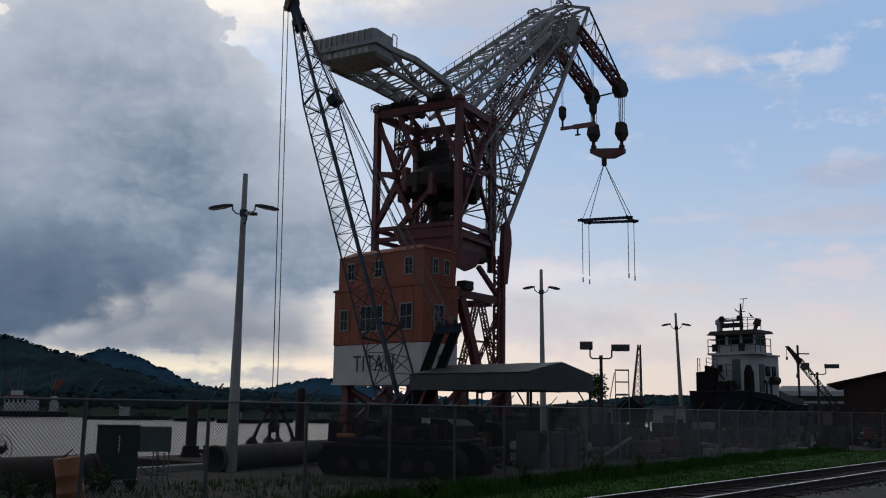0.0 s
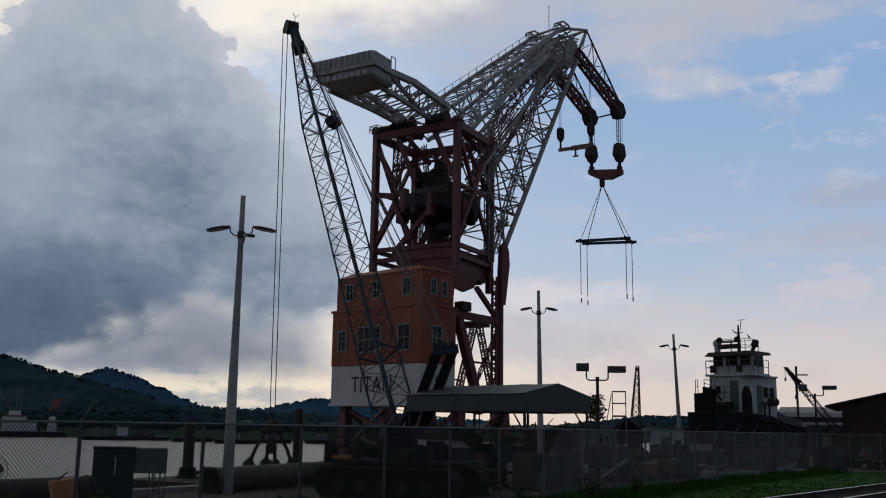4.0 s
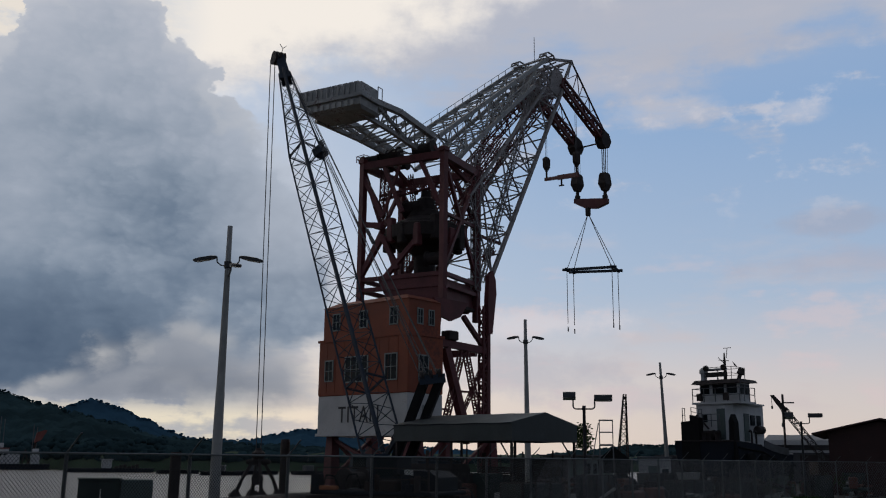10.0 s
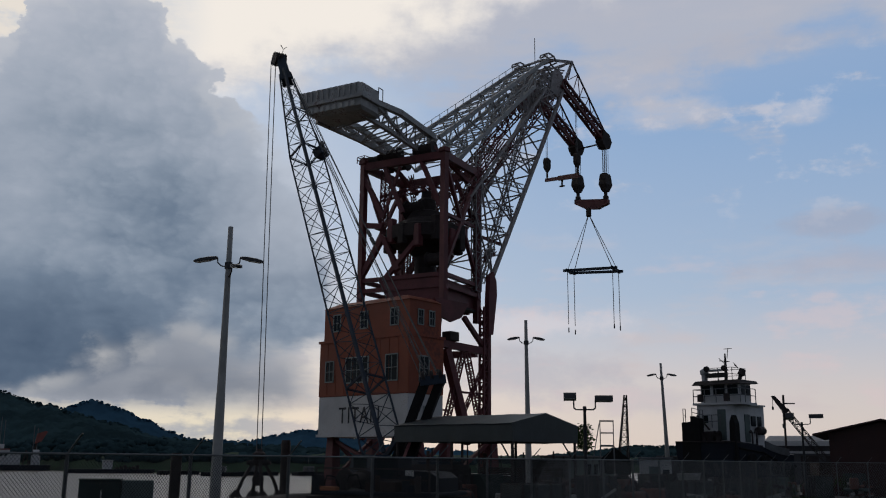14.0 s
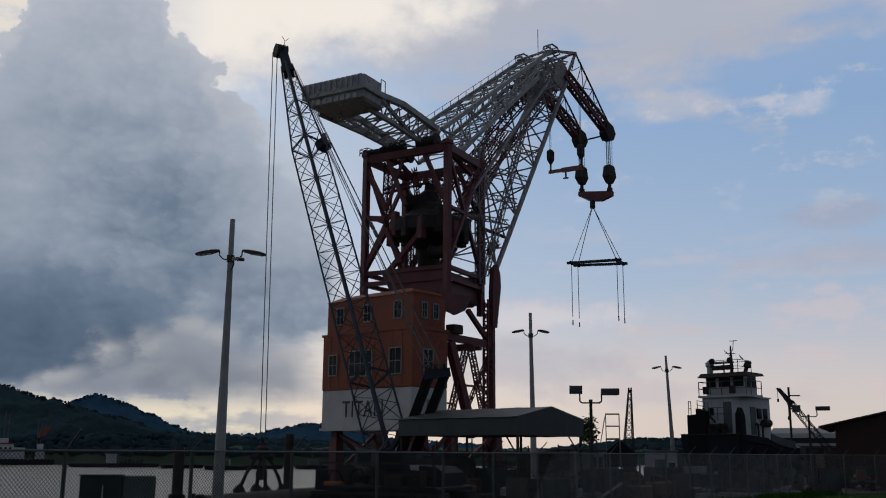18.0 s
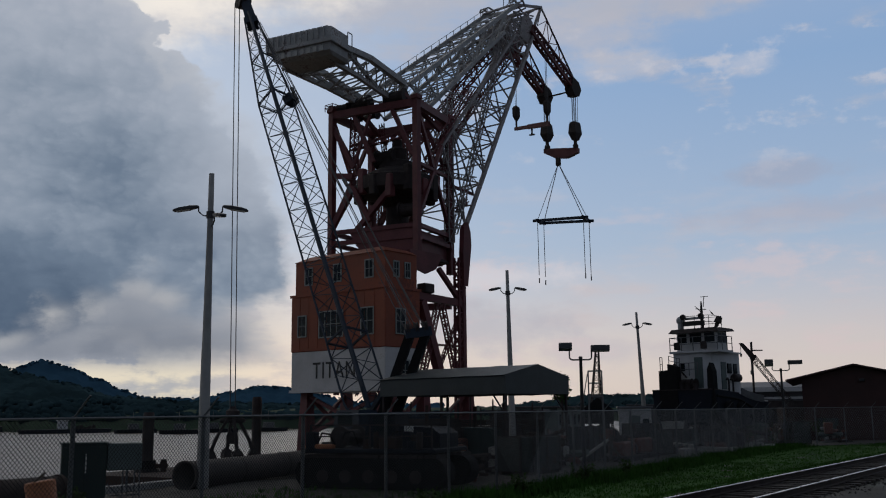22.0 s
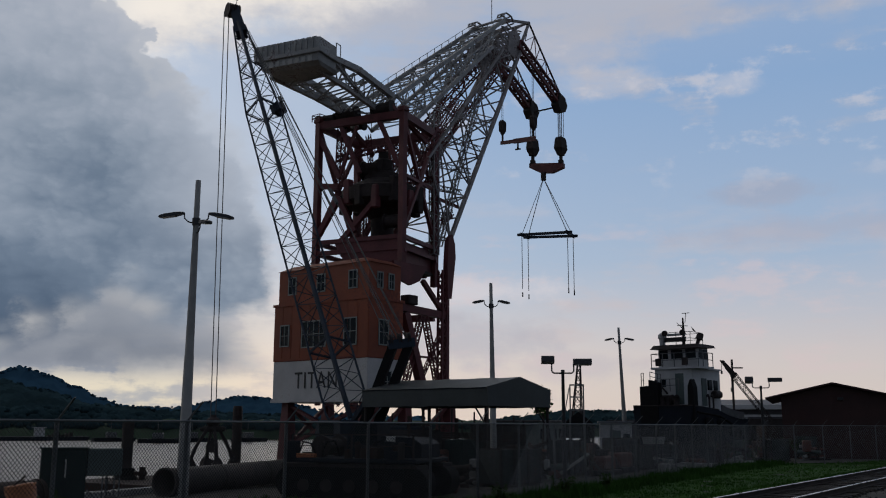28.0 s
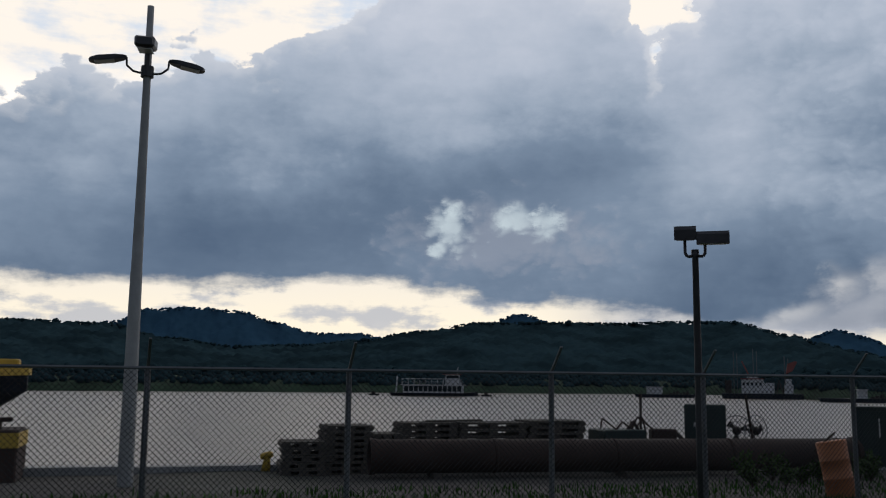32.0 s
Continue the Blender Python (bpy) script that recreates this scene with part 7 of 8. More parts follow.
def sheds():
    c = Vector((32.0, 69.5, 0))
    t = thing("open_shed", "dark red-brown sheet-metal shed with a low gabled roof", "shed", pose(c.x, c.y, 0, 0, 0, -24.8))
    W, E, P, L = 4.5, 4.35, 5.37, 16
    part("front_wall", Mesh().poly(((-W + 0.9, 0), (W - 0.9, 0), (W - 0.9, E + 0.2), (0, P - 0.1), (-W + 0.9, E + 0.2)), "y", 0, 0.15), M_SHED, t)
    part("side_wall", Mesh().box(-W + 0.9, -W + 1.05, 0.15, L, 0, E + 0.1), M_SHED, t)
    part("side_wall", Mesh().box(W - 1.05, W - 0.9, 0.15, L, 0, E + 0.1), M_SHED, t)
    part("back_wall", Mesh().poly(((-W + 0.9, 0), (W - 0.9, 0), (W - 0.9, E + 0.2), (0, P - 0.1), (-W + 0.9, E + 0.2)), "y", L - 0.15, L), M_SHED, t)
    for s in (-1, 1):
        part("roof_slope", Mesh().poly(((0, P), (s * (W + 0.2), E - 0.05), (s * (W + 0.2), E + 0.07), (0, P + 0.12)), "y", -0.6, L + 0.5), M_SHED, t, "brown sheet roof slope")
    for i in range(7):
        x = -3.4 + i * 1.13
        part("cladding_rib", Mesh().box(x, x + 0.06, -0.04, 0.0, 0.1, E + 0.1), M_SHED, t)
    part("gable_lamp", Mesh().box(0.3, 0.7, -0.3, 0, 4.2, 4.4, 0.03), M_LAMP, t)
    b = thing("warehouse", "long grey warehouse with a pale fascia behind the tug", "warehouse", pose(41, 104, 0, 0, 0, -22))
    part("wall", Mesh().box(-5, 8, 0, 10, 0, 4.3), M_ROOFGREY, b)
    part("roof", Mesh().poly(((-0.6, 4.35), (10.6, 5.3), (10.6, 5.45), (-0.6, 4.55)), "x", -5.6, 8.6), M_ROOFGREY, b)
    part("fascia", Mesh().box(-5.5, 8.5, -0.68, -0.6, 4.1, 4.6), M_WHITE, b)
    for i in range(5):
        part("bay_door", Mesh().box(-4.4 + i * 2.5, -2.6 + i * 2.5, -0.05, 0.0, 0, 3.1), M_DARKSTEEL, b)
    part("white_band", Mesh().box(-5.02, 8.02, -0.06, -0.003, 3.3, 3.55), M_WHITE, b)
    # low work sheds and houseboat roofs behind the shelter
    for i, (s, n, l, w, h, mat, lab) in enumerate(((80, 33, 7, 4, 2.6, M_GREYGREEN, "grey low deckhouse of a moored work boat"), (62, 28, 4, 3, 2.3, M_DARKSTEEL, "small dark site hut with a flat roof"), (92, 26, 6, 4, 2.7, M_ROOFGREY, "grey low site office with a flat roof"), (100, 24, 8, 4, 2.7, M_GREYGREEN, "long grey site office building"))):
        p = quay(s, n)
        hut = thing("site_hut", lab, "hut", pose(p.x, p.y, -0.1 if n < 26 else -2.2, 0, 0, QUAY + 8 * i))
        hh = h + (0 if n < 26 else 2.2)
        part("wall", Mesh().box(0, l, 0, w, 0, hh), mat, hut)
        part("roof", Mesh().box(-0.3, l + 0.3, -0.3, w + 0.3, hh, hh + 0.15, 0.03), M_ROOFGREY, hut)
        for k in range(int(l / 1.6)):
            part("window", Mesh().box(0.4 + k * 1.6, 1.3 + k * 1.6, -0.02, 0.0, hh - 1.5, hh - 0.6), M_GLASS, hut)


def lattice_mast(name, base, top, w, n, mat, label, cat):
    base, top = Vector(base), Vector(top)
    t = thing(name, label, cat, pose(base.x, base.y, 0))
    a, b = base - Vector((base.x, base.y, 0)), top - Vector((base.x, base.y, 0))
    for sx, sy in ((-1, -1), (1, -1), (1, 1), (-1, 1)):
        part("chord", Mesh().bar(a + Vector((sx * w, sy * w, 0)), b + Vector((sx * 0.1, sy * 0.1, 0)), 0.09), mat, t)
    m = Mesh()
    for i in range(n):
        for k in range(4):
            c = ((-1, -1), (1, -1), (1, 1), (-1, 1))
            p, q = c[k], c[(k + 1) % 4]
            f0, f1 = i / n, (i + 1) / n
            w0, w1 = w + (0.1 - w) * f0, w + (0.1 - w) * f1
            m.bar(a.lerp(b, f0) + Vector((p[0] * w0, p[1] * w0, 0)), a.lerp(b, f1) + Vector((q[0] * w1, q[1] * w1, 0)), 0.05)
            m.bar(a.lerp(b, f0) + Vector((p[0] * w0, p[1] * w0, 0)), a.lerp(b, f0) + Vector((q[0] * w0, q[1] * w0, 0)), 0.04)
    part("lacing", m, mat, t, kind="stuff")
    return t


def yard_machines():
    lattice_mast("lattice_mast", (15.9, 84.1, 0), (16.35, 84.1, 8.0), 0.55, 13, M_DARKSTEEL, "slim dark lattice boom standing upright far off", "crane boom")
    o = Vector((8.1, 47.0, 0))
    t = thing("access_platform", "grey steel stair platform with railings", "platform", pose(o.x, o.y, 0, 0, 0, -10))
    part("deck", Mesh().box(-0.32, 0.32, -0.4, 0.4, 3.0, 3.08), M_GALV, t)
    part("railing", rail_run(Mesh(), [(-0.32, -0.4, 3.08), (0.32, -0.4, 3.08), (0.32, 0.4, 3.08), (-0.32, 0.4, 3.08)], 1.15, 0.04, True), M_GALV, t)
    for x in (-0.5, 0.5):
        for y in (-0.5, 0.5):
            part("leg", Mesh().bar((x * 0.75, y * 0.9, 0), (x * 0.64, y * 0.8, 3.05), 0.06), M_GALV, t)
    part("ladder", Mesh().bar((-0.85, -0.3, 1.5), (-0.36, -0.3, 4.1), 0.04).bar((-0.85, 0.1, 1.5), (-0.36, 0.1, 4.1), 0.04), M_GALV, t)
    # small yellow yard crane by the warehouse
    t = thing("yard_crane", "small dark lattice-boom yard crane with a hook", "crane", pose(33.4, 90.6, 0))
    part("mast", Mesh().bar((-0.8, 0, 0), (-0.75, 0, 8.6), 0.16), M_DARKSTEEL, t)
    part("boom", girder(Mesh(), (-0.7, 0, 7.2), (2.9, -0.6, 2.2), 0.4, 0.5, 11, 0.06, 0.035), M_DARKSTEEL, t, "dark lattice boom")
    part("fly_jib", Mesh().poly(((-1.9, 8.5), (-1.6, 8.5), (-0.4, 7.2), (-0.6, 6.8), (-1.0, 7.2)), "y", -0.15, 0.15), M_DARKSTEEL, t, "dark fly jib")
    part("lamp_arm", Mesh().bar((-0.75, 0, 7.8), (0.3, 0, 7.8), 0.12), M_LAMP, t)
    part("hook_line", Mesh().bar((-0.95, -0.2, 7.2), (-0.95, -0.2, 5.9), 0.05).box(-1.05, -0.85, -0.3, -0.1, 5.5, 5.9, 0.04), M_CABLE, t)
    part("hook_line", Mesh().bar((-1.8, 0, 8.4), (-1.8, 0, 7.5), 0.04).box(-1.88, -1.72, -0.08, 0.08, 7.2, 7.5, 0.03), M_CABLE, t)
    part("body", Mesh().box(1.6, 4.6, -1.5, 0.8, 0.9, 2.4, 0.08).box(1.2, 5.0, -1.7, 1.0, 0, 0.9, 0.1), M_RUST, t)
    # dark machinery and stores between the shelter and the tug
    rnd = random.Random(33)
    kinds = (("machine_block", "red-brown engine block stored in the yard", M_OXIDE), ("scrap_pile", "heap of rusty pipes, beams and pale offcuts in the yard", M_RUST), ("equipment_crate", "grey-green steel equipment crate in the yard", M_CRATE))
    spots = [(33.5, 19.5, 1.5), (36, 18.2, 1.3), (39, 20.4, 1.6), (41, 18.8, 1.2), (44, 20.6, 1.4), (46.5, 18.4, 1.5), (48.5, 16.4, 1.3), (50.5, 20, 1.5), (52.5, 17.5, 1.6), (54.5, 15.6, 1.4), (56.5, 18.6, 1.4), (58, 14.6, 1.1),
             (60, 17.5, 1.2), (63, 13.6, 1.3), (66, 11.2, 1.5), (69, 12.4, 1.3), (72, 9.6, 1.4), (76, 10.6, 1.6), (80, 7.6, 1.3), (31, 17.6, 1.2), (29.5, 21.5, 1.3), (53, 13.6, 0.8), (49.5, 14.2, 0.8), (35, 16.8, 1.4), (37.5, 20.9, 1.7), (40, 17.4, 1.3), (43, 17.3, 1.6), (45, 16.2, 1.2), (47.4, 20.3, 1.7), (51.5, 15.4, 1.3), (55.5, 20.5, 1.7), (59, 16.0, 1.4), (61.5, 15.2, 1.3), (64.5, 15.0, 1.6), (67.5, 13.8, 1.5)]
    for i, (s, n, h) in enumerate(spots):
        nm, lab, mat = kinds[i % 3]
        p = quay(s, n)
        t = thing(nm, lab, {"machine_block": "engine", "scrap_pile": "scrap", "equipment_crate": "crate"}[nm], pose(p.x, p.y, 0, 0, 0, QUAY + rnd.uniform(-30, 30)), group="stores in the yard")
        l, w = rnd.uniform(1.3, 2.4), rnd.uniform(0.9, 1.5)
        if nm == "machine_block":
            part("bed", Mesh().box(-l / 2, l / 2, -w / 2, w / 2, 0, 0.25, 0.03), M_DARKSTEEL, t)
            part("block", Mesh().box(-l * 0.42, l * 0.3, -w * 0.35, w * 0.35, 0.25, h * 0.75, 0.08), mat, t)
            for k in range(4):
                part("cylinder_head", Mesh().tube((-l * 0.35 + k * l * 0.18, 0, h * 0.75), (-l * 0.35 + k * l * 0.18, 0, h), ((0, 0.13), (0.8, 0.13), (1, 0.08)), 10), M_DARKSTEEL, t)
            part("flywheel", Mesh().tube((l * 0.34, 0, h * 0.45), (l * 0.44, 0, h * 0.45), ((0, h * 0.35), (1, h * 0.35)), 16), M_DARKSTEEL, t)
            part("pipe_run", Mesh().path([(-l * 0.4, w * 0.4, 0.4), (-l * 0.4, w * 0.4, h * 0.8), (l * 0.2, w * 0.4, h * 0.85)], 0.1, 8), M_RUST, t)
        elif nm == "scrap_pile":
            for k in range(16):
                mt = rnd.choice((M_RUST, M_OXIDE, M_DARKSTEEL, M_RUST, M_GREYGREEN, M_POLE))
                a, z = rnd.uniform(0, 6.28), 0.06 + h * 0.75 * rnd.random() ** 1.6
                c = Vector((rnd.uniform(-0.4, 0.4) * l, rnd.uniform(-0.4, 0.4) * w, z))
                e = Vector((math.cos(a), math.sin(a), rnd.uniform(-0.25, 0.4))) * rnd.uniform(0.4, 1.0)
                e.z = max(min(e.z, z), -z * 0.9)
                if k % 3 == 0:
                    part("scrap_pipe", Mesh().tube(c - e, c + e, ((0, 0.11), (1, 0.11)), 10), mt, t)
                elif k % 3 == 1:
                    part("scrap_beam", Mesh().bar(c - e, c + e, 0.2, 0.12), mt, t)
                else:
                    q = rnd.uniform(0.15, 0.4)
                    part("scrap_casting", Mesh().box(c.x - q, c.x + q, c.y - q * 0.7, c.y + q * 0.7, 0 if k < 8 else z * 0.6, z + q, 0.05), mt, t)
        else:
            part("crate_body", Mesh().box(-l / 2, l / 2, -w / 2, w / 2, 0.12, h, 0.03), mat, t)
            for x in (-l / 2 + 0.05, -l / 6, l / 6, l / 2 - 0.05):
                part("stiffener", Mesh().box(x - 0.04, x + 0.04, -w / 2 - 0.05, w / 2 + 0.05, 0.1, h + 0.03), M_DARKSTEEL, t)
            part("skid", Mesh().box(-l / 2, l / 2, -w / 2 + 0.1, -w / 2 + 0.25, 0, 0.13), M_WOOD, t)
            part("skid", Mesh().box(-l / 2, l / 2, w / 2 - 0.25, w / 2 - 0.1, 0, 0.13), M_WOOD, t)
    # leaning timbers and pale blocks near the fence
    for i, (s, n, dx, hh, mat, lab) in enumerate(((40.5, 16.2, 1.6, 1.1, M_POLE, "pale timber leaning on a stand"), (42.2, 15.8, -1.2, 1.3, M_WOOD, "grey timber leaning on stores"), (41.4, 15.6, 0.1, 1.3, M_WOOD, "upright weathered timber post"))):
        p = quay(s, n)
        solid("loose_timber", Mesh().bar((-dx / 2, 0, 0.1), (dx / 2, 0, hh), 0.14, 0.1), mat, lab, "timber", pose(p.x, p.y, 0, 0, 0, QUAY - 50), group="loose timbers")
    for i in range(11):
        s, n = 47.5 + i * 1.05, 13.6 - i * 0.16 + rnd.uniform(-0.3, 0.4)
        p = quay(s, n)
        l, w, h = rnd.uniform(0.5, 1.3), rnd.uniform(0.3, 0.6), rnd.uniform(0.2, 0.5)
        solid("concrete_block", Mesh().box(-l / 2, l / 2, -w / 2, w / 2, -0.05, h, 0.03), M_POLE, "pale concrete block lying by the fence", "block", pose(p.x, p.y, 0, 0, 0, rnd.uniform(0, 180)), group="concrete blocks")
    p = quay(53.3, 15.9)
    t = thing("concrete_hopper", "pale tapered concrete hopper on a stem", "hopper", pose(p.x, p.y, 0, 0, 0, QUAY))
    part("bowl", Mesh().rings([[(a * w, b * w * 0.8, z) for a, b in ((-1, -1), (1, -1), (1, 1), (-1, 1))] for z, w in ((0.75, 0.42), (1.7, 0.62))]), M_POLE, t)
    part("stem", Mesh().rings([[(a * w, b * w, z) for a, b in ((-1, -1), (1, -1), (1, 1), (-1, 1))] for z, w in ((-0.05, 0.5), (0.25, 0.2), (0.76, 0.2))]), M_POLE, t)
    # thin steel racks standing behind the shelter
    for x, y, l, hs in ((3.9, 61.5, 3.0, (2.9, 3.3, 2.6, 3.1, 2.8)), (0.6, 60.0, 2.2, (3.0, 2.7, 3.2)), (7.4, 63.5, 1.8, (2.5, 2.9, 2.6))):
        t = thing("pipe_rack", "thin dark steel rack with slim uprights", "rack", pose(x, y, 0, 0, 0, 4 * x), group="racks behind the shelter")
        for i, h in enumerate(hs):
            u = -l / 2 + l * i / (len(hs) - 1)
            part("upright", Mesh().bar((u, 0, 0), (u + 0.08 * (i % 2), 0, h), 0.08), M_DARKSTEEL, t)
            part("foot", Mesh().box(u - 0.15, u + 0.15, -0.4, 0.4, 0, 0.1, 0.01), M_DARKSTEEL, t)
        for z in (1.2, 2.35):
            part("rail", Mesh().bar((-l / 2, 0, z), (l / 2, 0, z + 0.05), 0.06), M_DARKSTEEL, t)
        part("brace", Mesh().bar((-l / 2, 0.03, 0.2), (l / 2, 0.03, 2.4), 0.05), M_DARKSTEEL, t)
        for i in range(5):
            part("stored_pipe", Mesh().tube((-l / 2 + 0.1, 0.12 + 0.02 * i, 1.3 + 0.13 * i), (l / 2 - 0.1 + 0.1 * (i % 2), 0.14, 1.3 + 0.12 * i), ((0, 0.055), (1, 0.055)), 8), M_RUST, t)
    # small dark gabled tent roof
    p = Vector((10.4, 57.5, 0))
    t = thing("work_tent", "small dark gabled work tent", "tent", pose(p.x, p.y, 0, 0, 0, -11))
    part("cover", Mesh().poly(((-0.95, 2.35), (0, 3.1), (0.95, 2.35), (0.9, 1.6), (-0.9, 1.6)), "y", -1.3, 1.3), M_RUBBER, t)
    for x in (-0.85, 0.85):
        for y in (-1.2, 1.2):
            part("pole", Mesh().bar((x, y, 0), (x, y, 1.9), 0.07), M_DARKSTEEL, t)
    t = thing("site_cabin", "low pale site cabin with a flat roof", "cabin", pose(13.9, 62.5, 0, 0, 0, -12))
    part("wall", Mesh().box(-1.0, 1.0, -1.0, 1.0, 0, 2.45, 0.03), M_WHITE, t)
    part("roof", Mesh().box(-1.1, 1.1, -1.1, 1.1, 2.45, 2.58, 0.02), M_GALV, t)
    part("door", Mesh().box(-0.4, 0.3, -1.03, -1.0, 0.05, 2.0), M_GREYGREEN, t)
    part("window", Mesh().box(0.45, 0.85, -1.02, -1.0, 1.2, 1.8), M_GLASS, t)


def boats():
    # the excursion ferry on the canal
    x, y = -214.2, 226.6
    t = thing("ferry_boat", "white double-deck excursion ferry on the canal", "ferry", pose(x, y, WATER_Z, 0, 0, math.degrees(math.atan2(237.62 - 218.75, -202.37 + 222.61))))
    hull = Mesh().rings([[(a, -h, 0.9 + k), (a, h, 0.9 + k), (a, h * 0.8, -0.4), (a, -h * 0.8, -0.4)] for a, h, k in ((-14, 2.4, 0.3), (-12.5, 3.2, 0.1), (10, 3.2, 0.1), (13, 2.0, 0.4), (14.2, 0.4, 0.8))])
    part("hull", hull, M_HULL, t, "dark blue-black hull")
    part("main_deck_house", Mesh().box(-10, 9.5, -2.7, 2.7, 1.0, 3.5, 0.05), M_SHIPWHITE, t)
    for i in range(12):
        for s in (-1, 1):
            part("deck_window", Mesh().box(-9.6 + i * 1.55, -8.3 + i * 1.55, s * 2.71 - 0.01, s * 2.71 + 0.01, 1.45, 3.2), M_GLASS, t)
    part("upper_deck", Mesh().box(-10.8, 10.2, -3.0, 3.0, 3.5, 3.65), M_SHIPWHITE, t)
    for i in range(11):
        for s in (-1, 1):
            part("deck_post", Mesh().bar((-10.3 + i * 1.9, s * 2.8, 3.6), (-10.3 + i * 1.9, s * 2.8, 5.4), 0.1), M_SHIPWHITE, t)
    part("upper_rail", rail_run(Mesh(), [(-10.5 + i * 2.2, -2.9, 3.65) for i in range(10)], 1.0, 0.06), M_SHIPWHITE, t)
    part("awning", Mesh().box(-10.5, 4.5, -3.0, 3.0, 5.35, 5.55, 0.04), M_SHIPWHITE, t)
    part("wheelhouse", Mesh().box(3.6, 8.2, -1.8, 1.8, 3.65, 6.9, 0.05), M_SHIPWHITE, t)
    part("wheelhouse_roof", Mesh().box(2.6, 8.8, -2.1, 2.1, 6.9, 7.1), M_REDBOAT, t)
    part("wheelhouse_window", Mesh().box(8.19, 8.22, -1.5, 1.5, 5.8, 6.6).box(4.0, 7.9, -1.83, -1.79, 5.7, 6.6), M_GLASS, t)
    part("mast", Mesh().bar((7.4, 0, 7.1), (7.8, 0, 9.4), 0.14).bar((7.6, -0.8, 8.4), (7.6, 0.8, 8.4), 0.1).bar((6.4, 0, 7.1), (7.6, 0, 8.6), 0.1), M_SHIPWHITE, t)
    part("stern_gate", Mesh().bar((-12.3, -2, 1.0), (-11.9, -2, 6.3), 0.35).bar((-12.3, 2, 1.0), (-11.9, 2, 6.3), 0.35).bar((-11.9, -2, 5.6), (-11.9, 2, 5.6), 0.3), M_SHIPWHITE, t)
    for i, (dx, dy) in enumerate(((16.8, 0.5), (-16.5, 3.0))):
        p = t.matrix_basis @ Vector((dx, dy, 0))
        b = thing("small_boat", "small dark launch beside the ferry", "boat", pose(p.x, p.y, WATER_Z, 0, 0, 40), group="launches")
        part("hull", Mesh().rings([[(a, -h, 0.5), (a, h, 0.5), (a, h * 0.5, -0.3), (a, -h * 0.5, -0.3)] for a, h in ((-1.6, 0.7), (0.8, 0.8), (2.0, 0.15))]), M_HULL, b)
        part("cabin", Mesh().box(-0.6, 0.5, -0.5, 0.5, 0.5, 1.3, 0.05), M_DARKSTEEL, b)
    # the dredge with its barges below the far hills
    a0, a1 = Vector((-170.3, 285.1, 0)), Vector((-106.7, 314.4, 0))
    yaw = math.degrees(math.atan2(a1.y - a0.y, a1.x - a0.x))
    t = thing("dredge", "red and white dredge with tall spuds moored at the far shore", "dredge", pose(-136.5, 302.5, WATER_Z, 0, 0, yaw))
    part("hull", Mesh().box(-10.4, 14.6, -5, 5, -0.6, 1.7, 0.1), M_HULL, t)
    part("deckhouse", Mesh().box(-4.3, 2.6, -3.5, 3.5, 1.7, 6.3, 0.1).box(2.6, 5.9, -3.2, 3.2, 1.7, 5.2, 0.1), M_SHIPWHITE, t)
    part("red_roof", Mesh().box(-4.6, 2.8, -3.8, 3.8, 6.3, 6.6, 0.05), M_REDBOAT, t, "faded red roof")
    part("upper_house", Mesh().box(-2.5, 1.0, -2.2, 2.2, 6.6, 8.0, 0.1), M_SHIPWHITE, t)
    part("bridge", Mesh().box(9, 11.7, -2, 2, 1.7, 4.6, 0.1).box(9.4, 11.2, -1.6, 1.6, 4.6, 6.4, 0.1), M_SHIPWHITE, t)
    part("gantry", Mesh().bar((6.6, -2, 1.7), (7.4, 0, 6.2), 0.3).bar((8.4, -2, 1.7), (7.4, 0, 6.2), 0.3), M_DARKSTEEL, t)
    part("winch_house", Mesh().box(-9.4, -7.4, -1.5, 1.5, 1.7, 6.0, 0.1), M_DARKSTEEL, t)
    for i in range(5):
        part("house_window", Mesh().box(-3.9 + i * 1.3, -3.2 + i * 1.3, -3.53, -3.49, 4.3, 5.3), M_GLASS, t)
    for x, z in ((-6.6, 15.6), (-0.4, 16.3), (9.3, 13.9)):
        part("spud", Mesh().bar((x, 1, 1), (x, 1, z), 0.26).bar((x + 1.1, 1, 1), (x + 1.1, 1, z - 0.8), 0.24), M_GALV, t, "tall grey spud")
    part("raised_bucket", Mesh().poly(((9.6, 8.2), (11.6, 9.0), (13.2, 12.0), (12.6, 12.3), (10.2, 11.4)), "y", -1.2, 1.2), M_REDBOAT, t, "rust-red raised bucket")
    part("bucket_arm", Mesh().bar((8.6, 0, 2.0), (10.4, 0, 9.2), 0.5), M_RUST, t)
    part("derrick", Mesh().bar((-2.0, 0, 8.0), (-4.0, 0, 12.2), 0.4), M_REDBOAT, t)
    for dx, dy, l, lab in ((-29, 1, 10, "long low dark barge moored by the dredge"), (28, -46, 12, "long low dark barge with a small deckhouse")):
        p = t.matrix_basis @ Vector((dx, dy, 0))
        b = thing("deck_barge", lab, "barge", pose(p.x, p.y, WATER_Z, 0, 0, yaw), group="barges")
        part("hull", Mesh().poly(((-l, 1.1), (-l + 0.8, -0.5), (l - 0.8, -0.5), (l, 1.1)), "y", -3, 3), M_HULL, b)
        part("cabin", Mesh().box(-6 if dx < 0 else -2, -1 if dx < 0 else 0.5, -1.5, 1.5, 1.1, 3.4, 0.05), M_SHIPWHITE, b)
        part("cabin_roof", Mesh().box(-6.3 if dx < 0 else -2.3, -0.7 if dx < 0 else 0.8, -1.8, 1.8, 3.4, 3.6), M_SHIPWHITE, b)
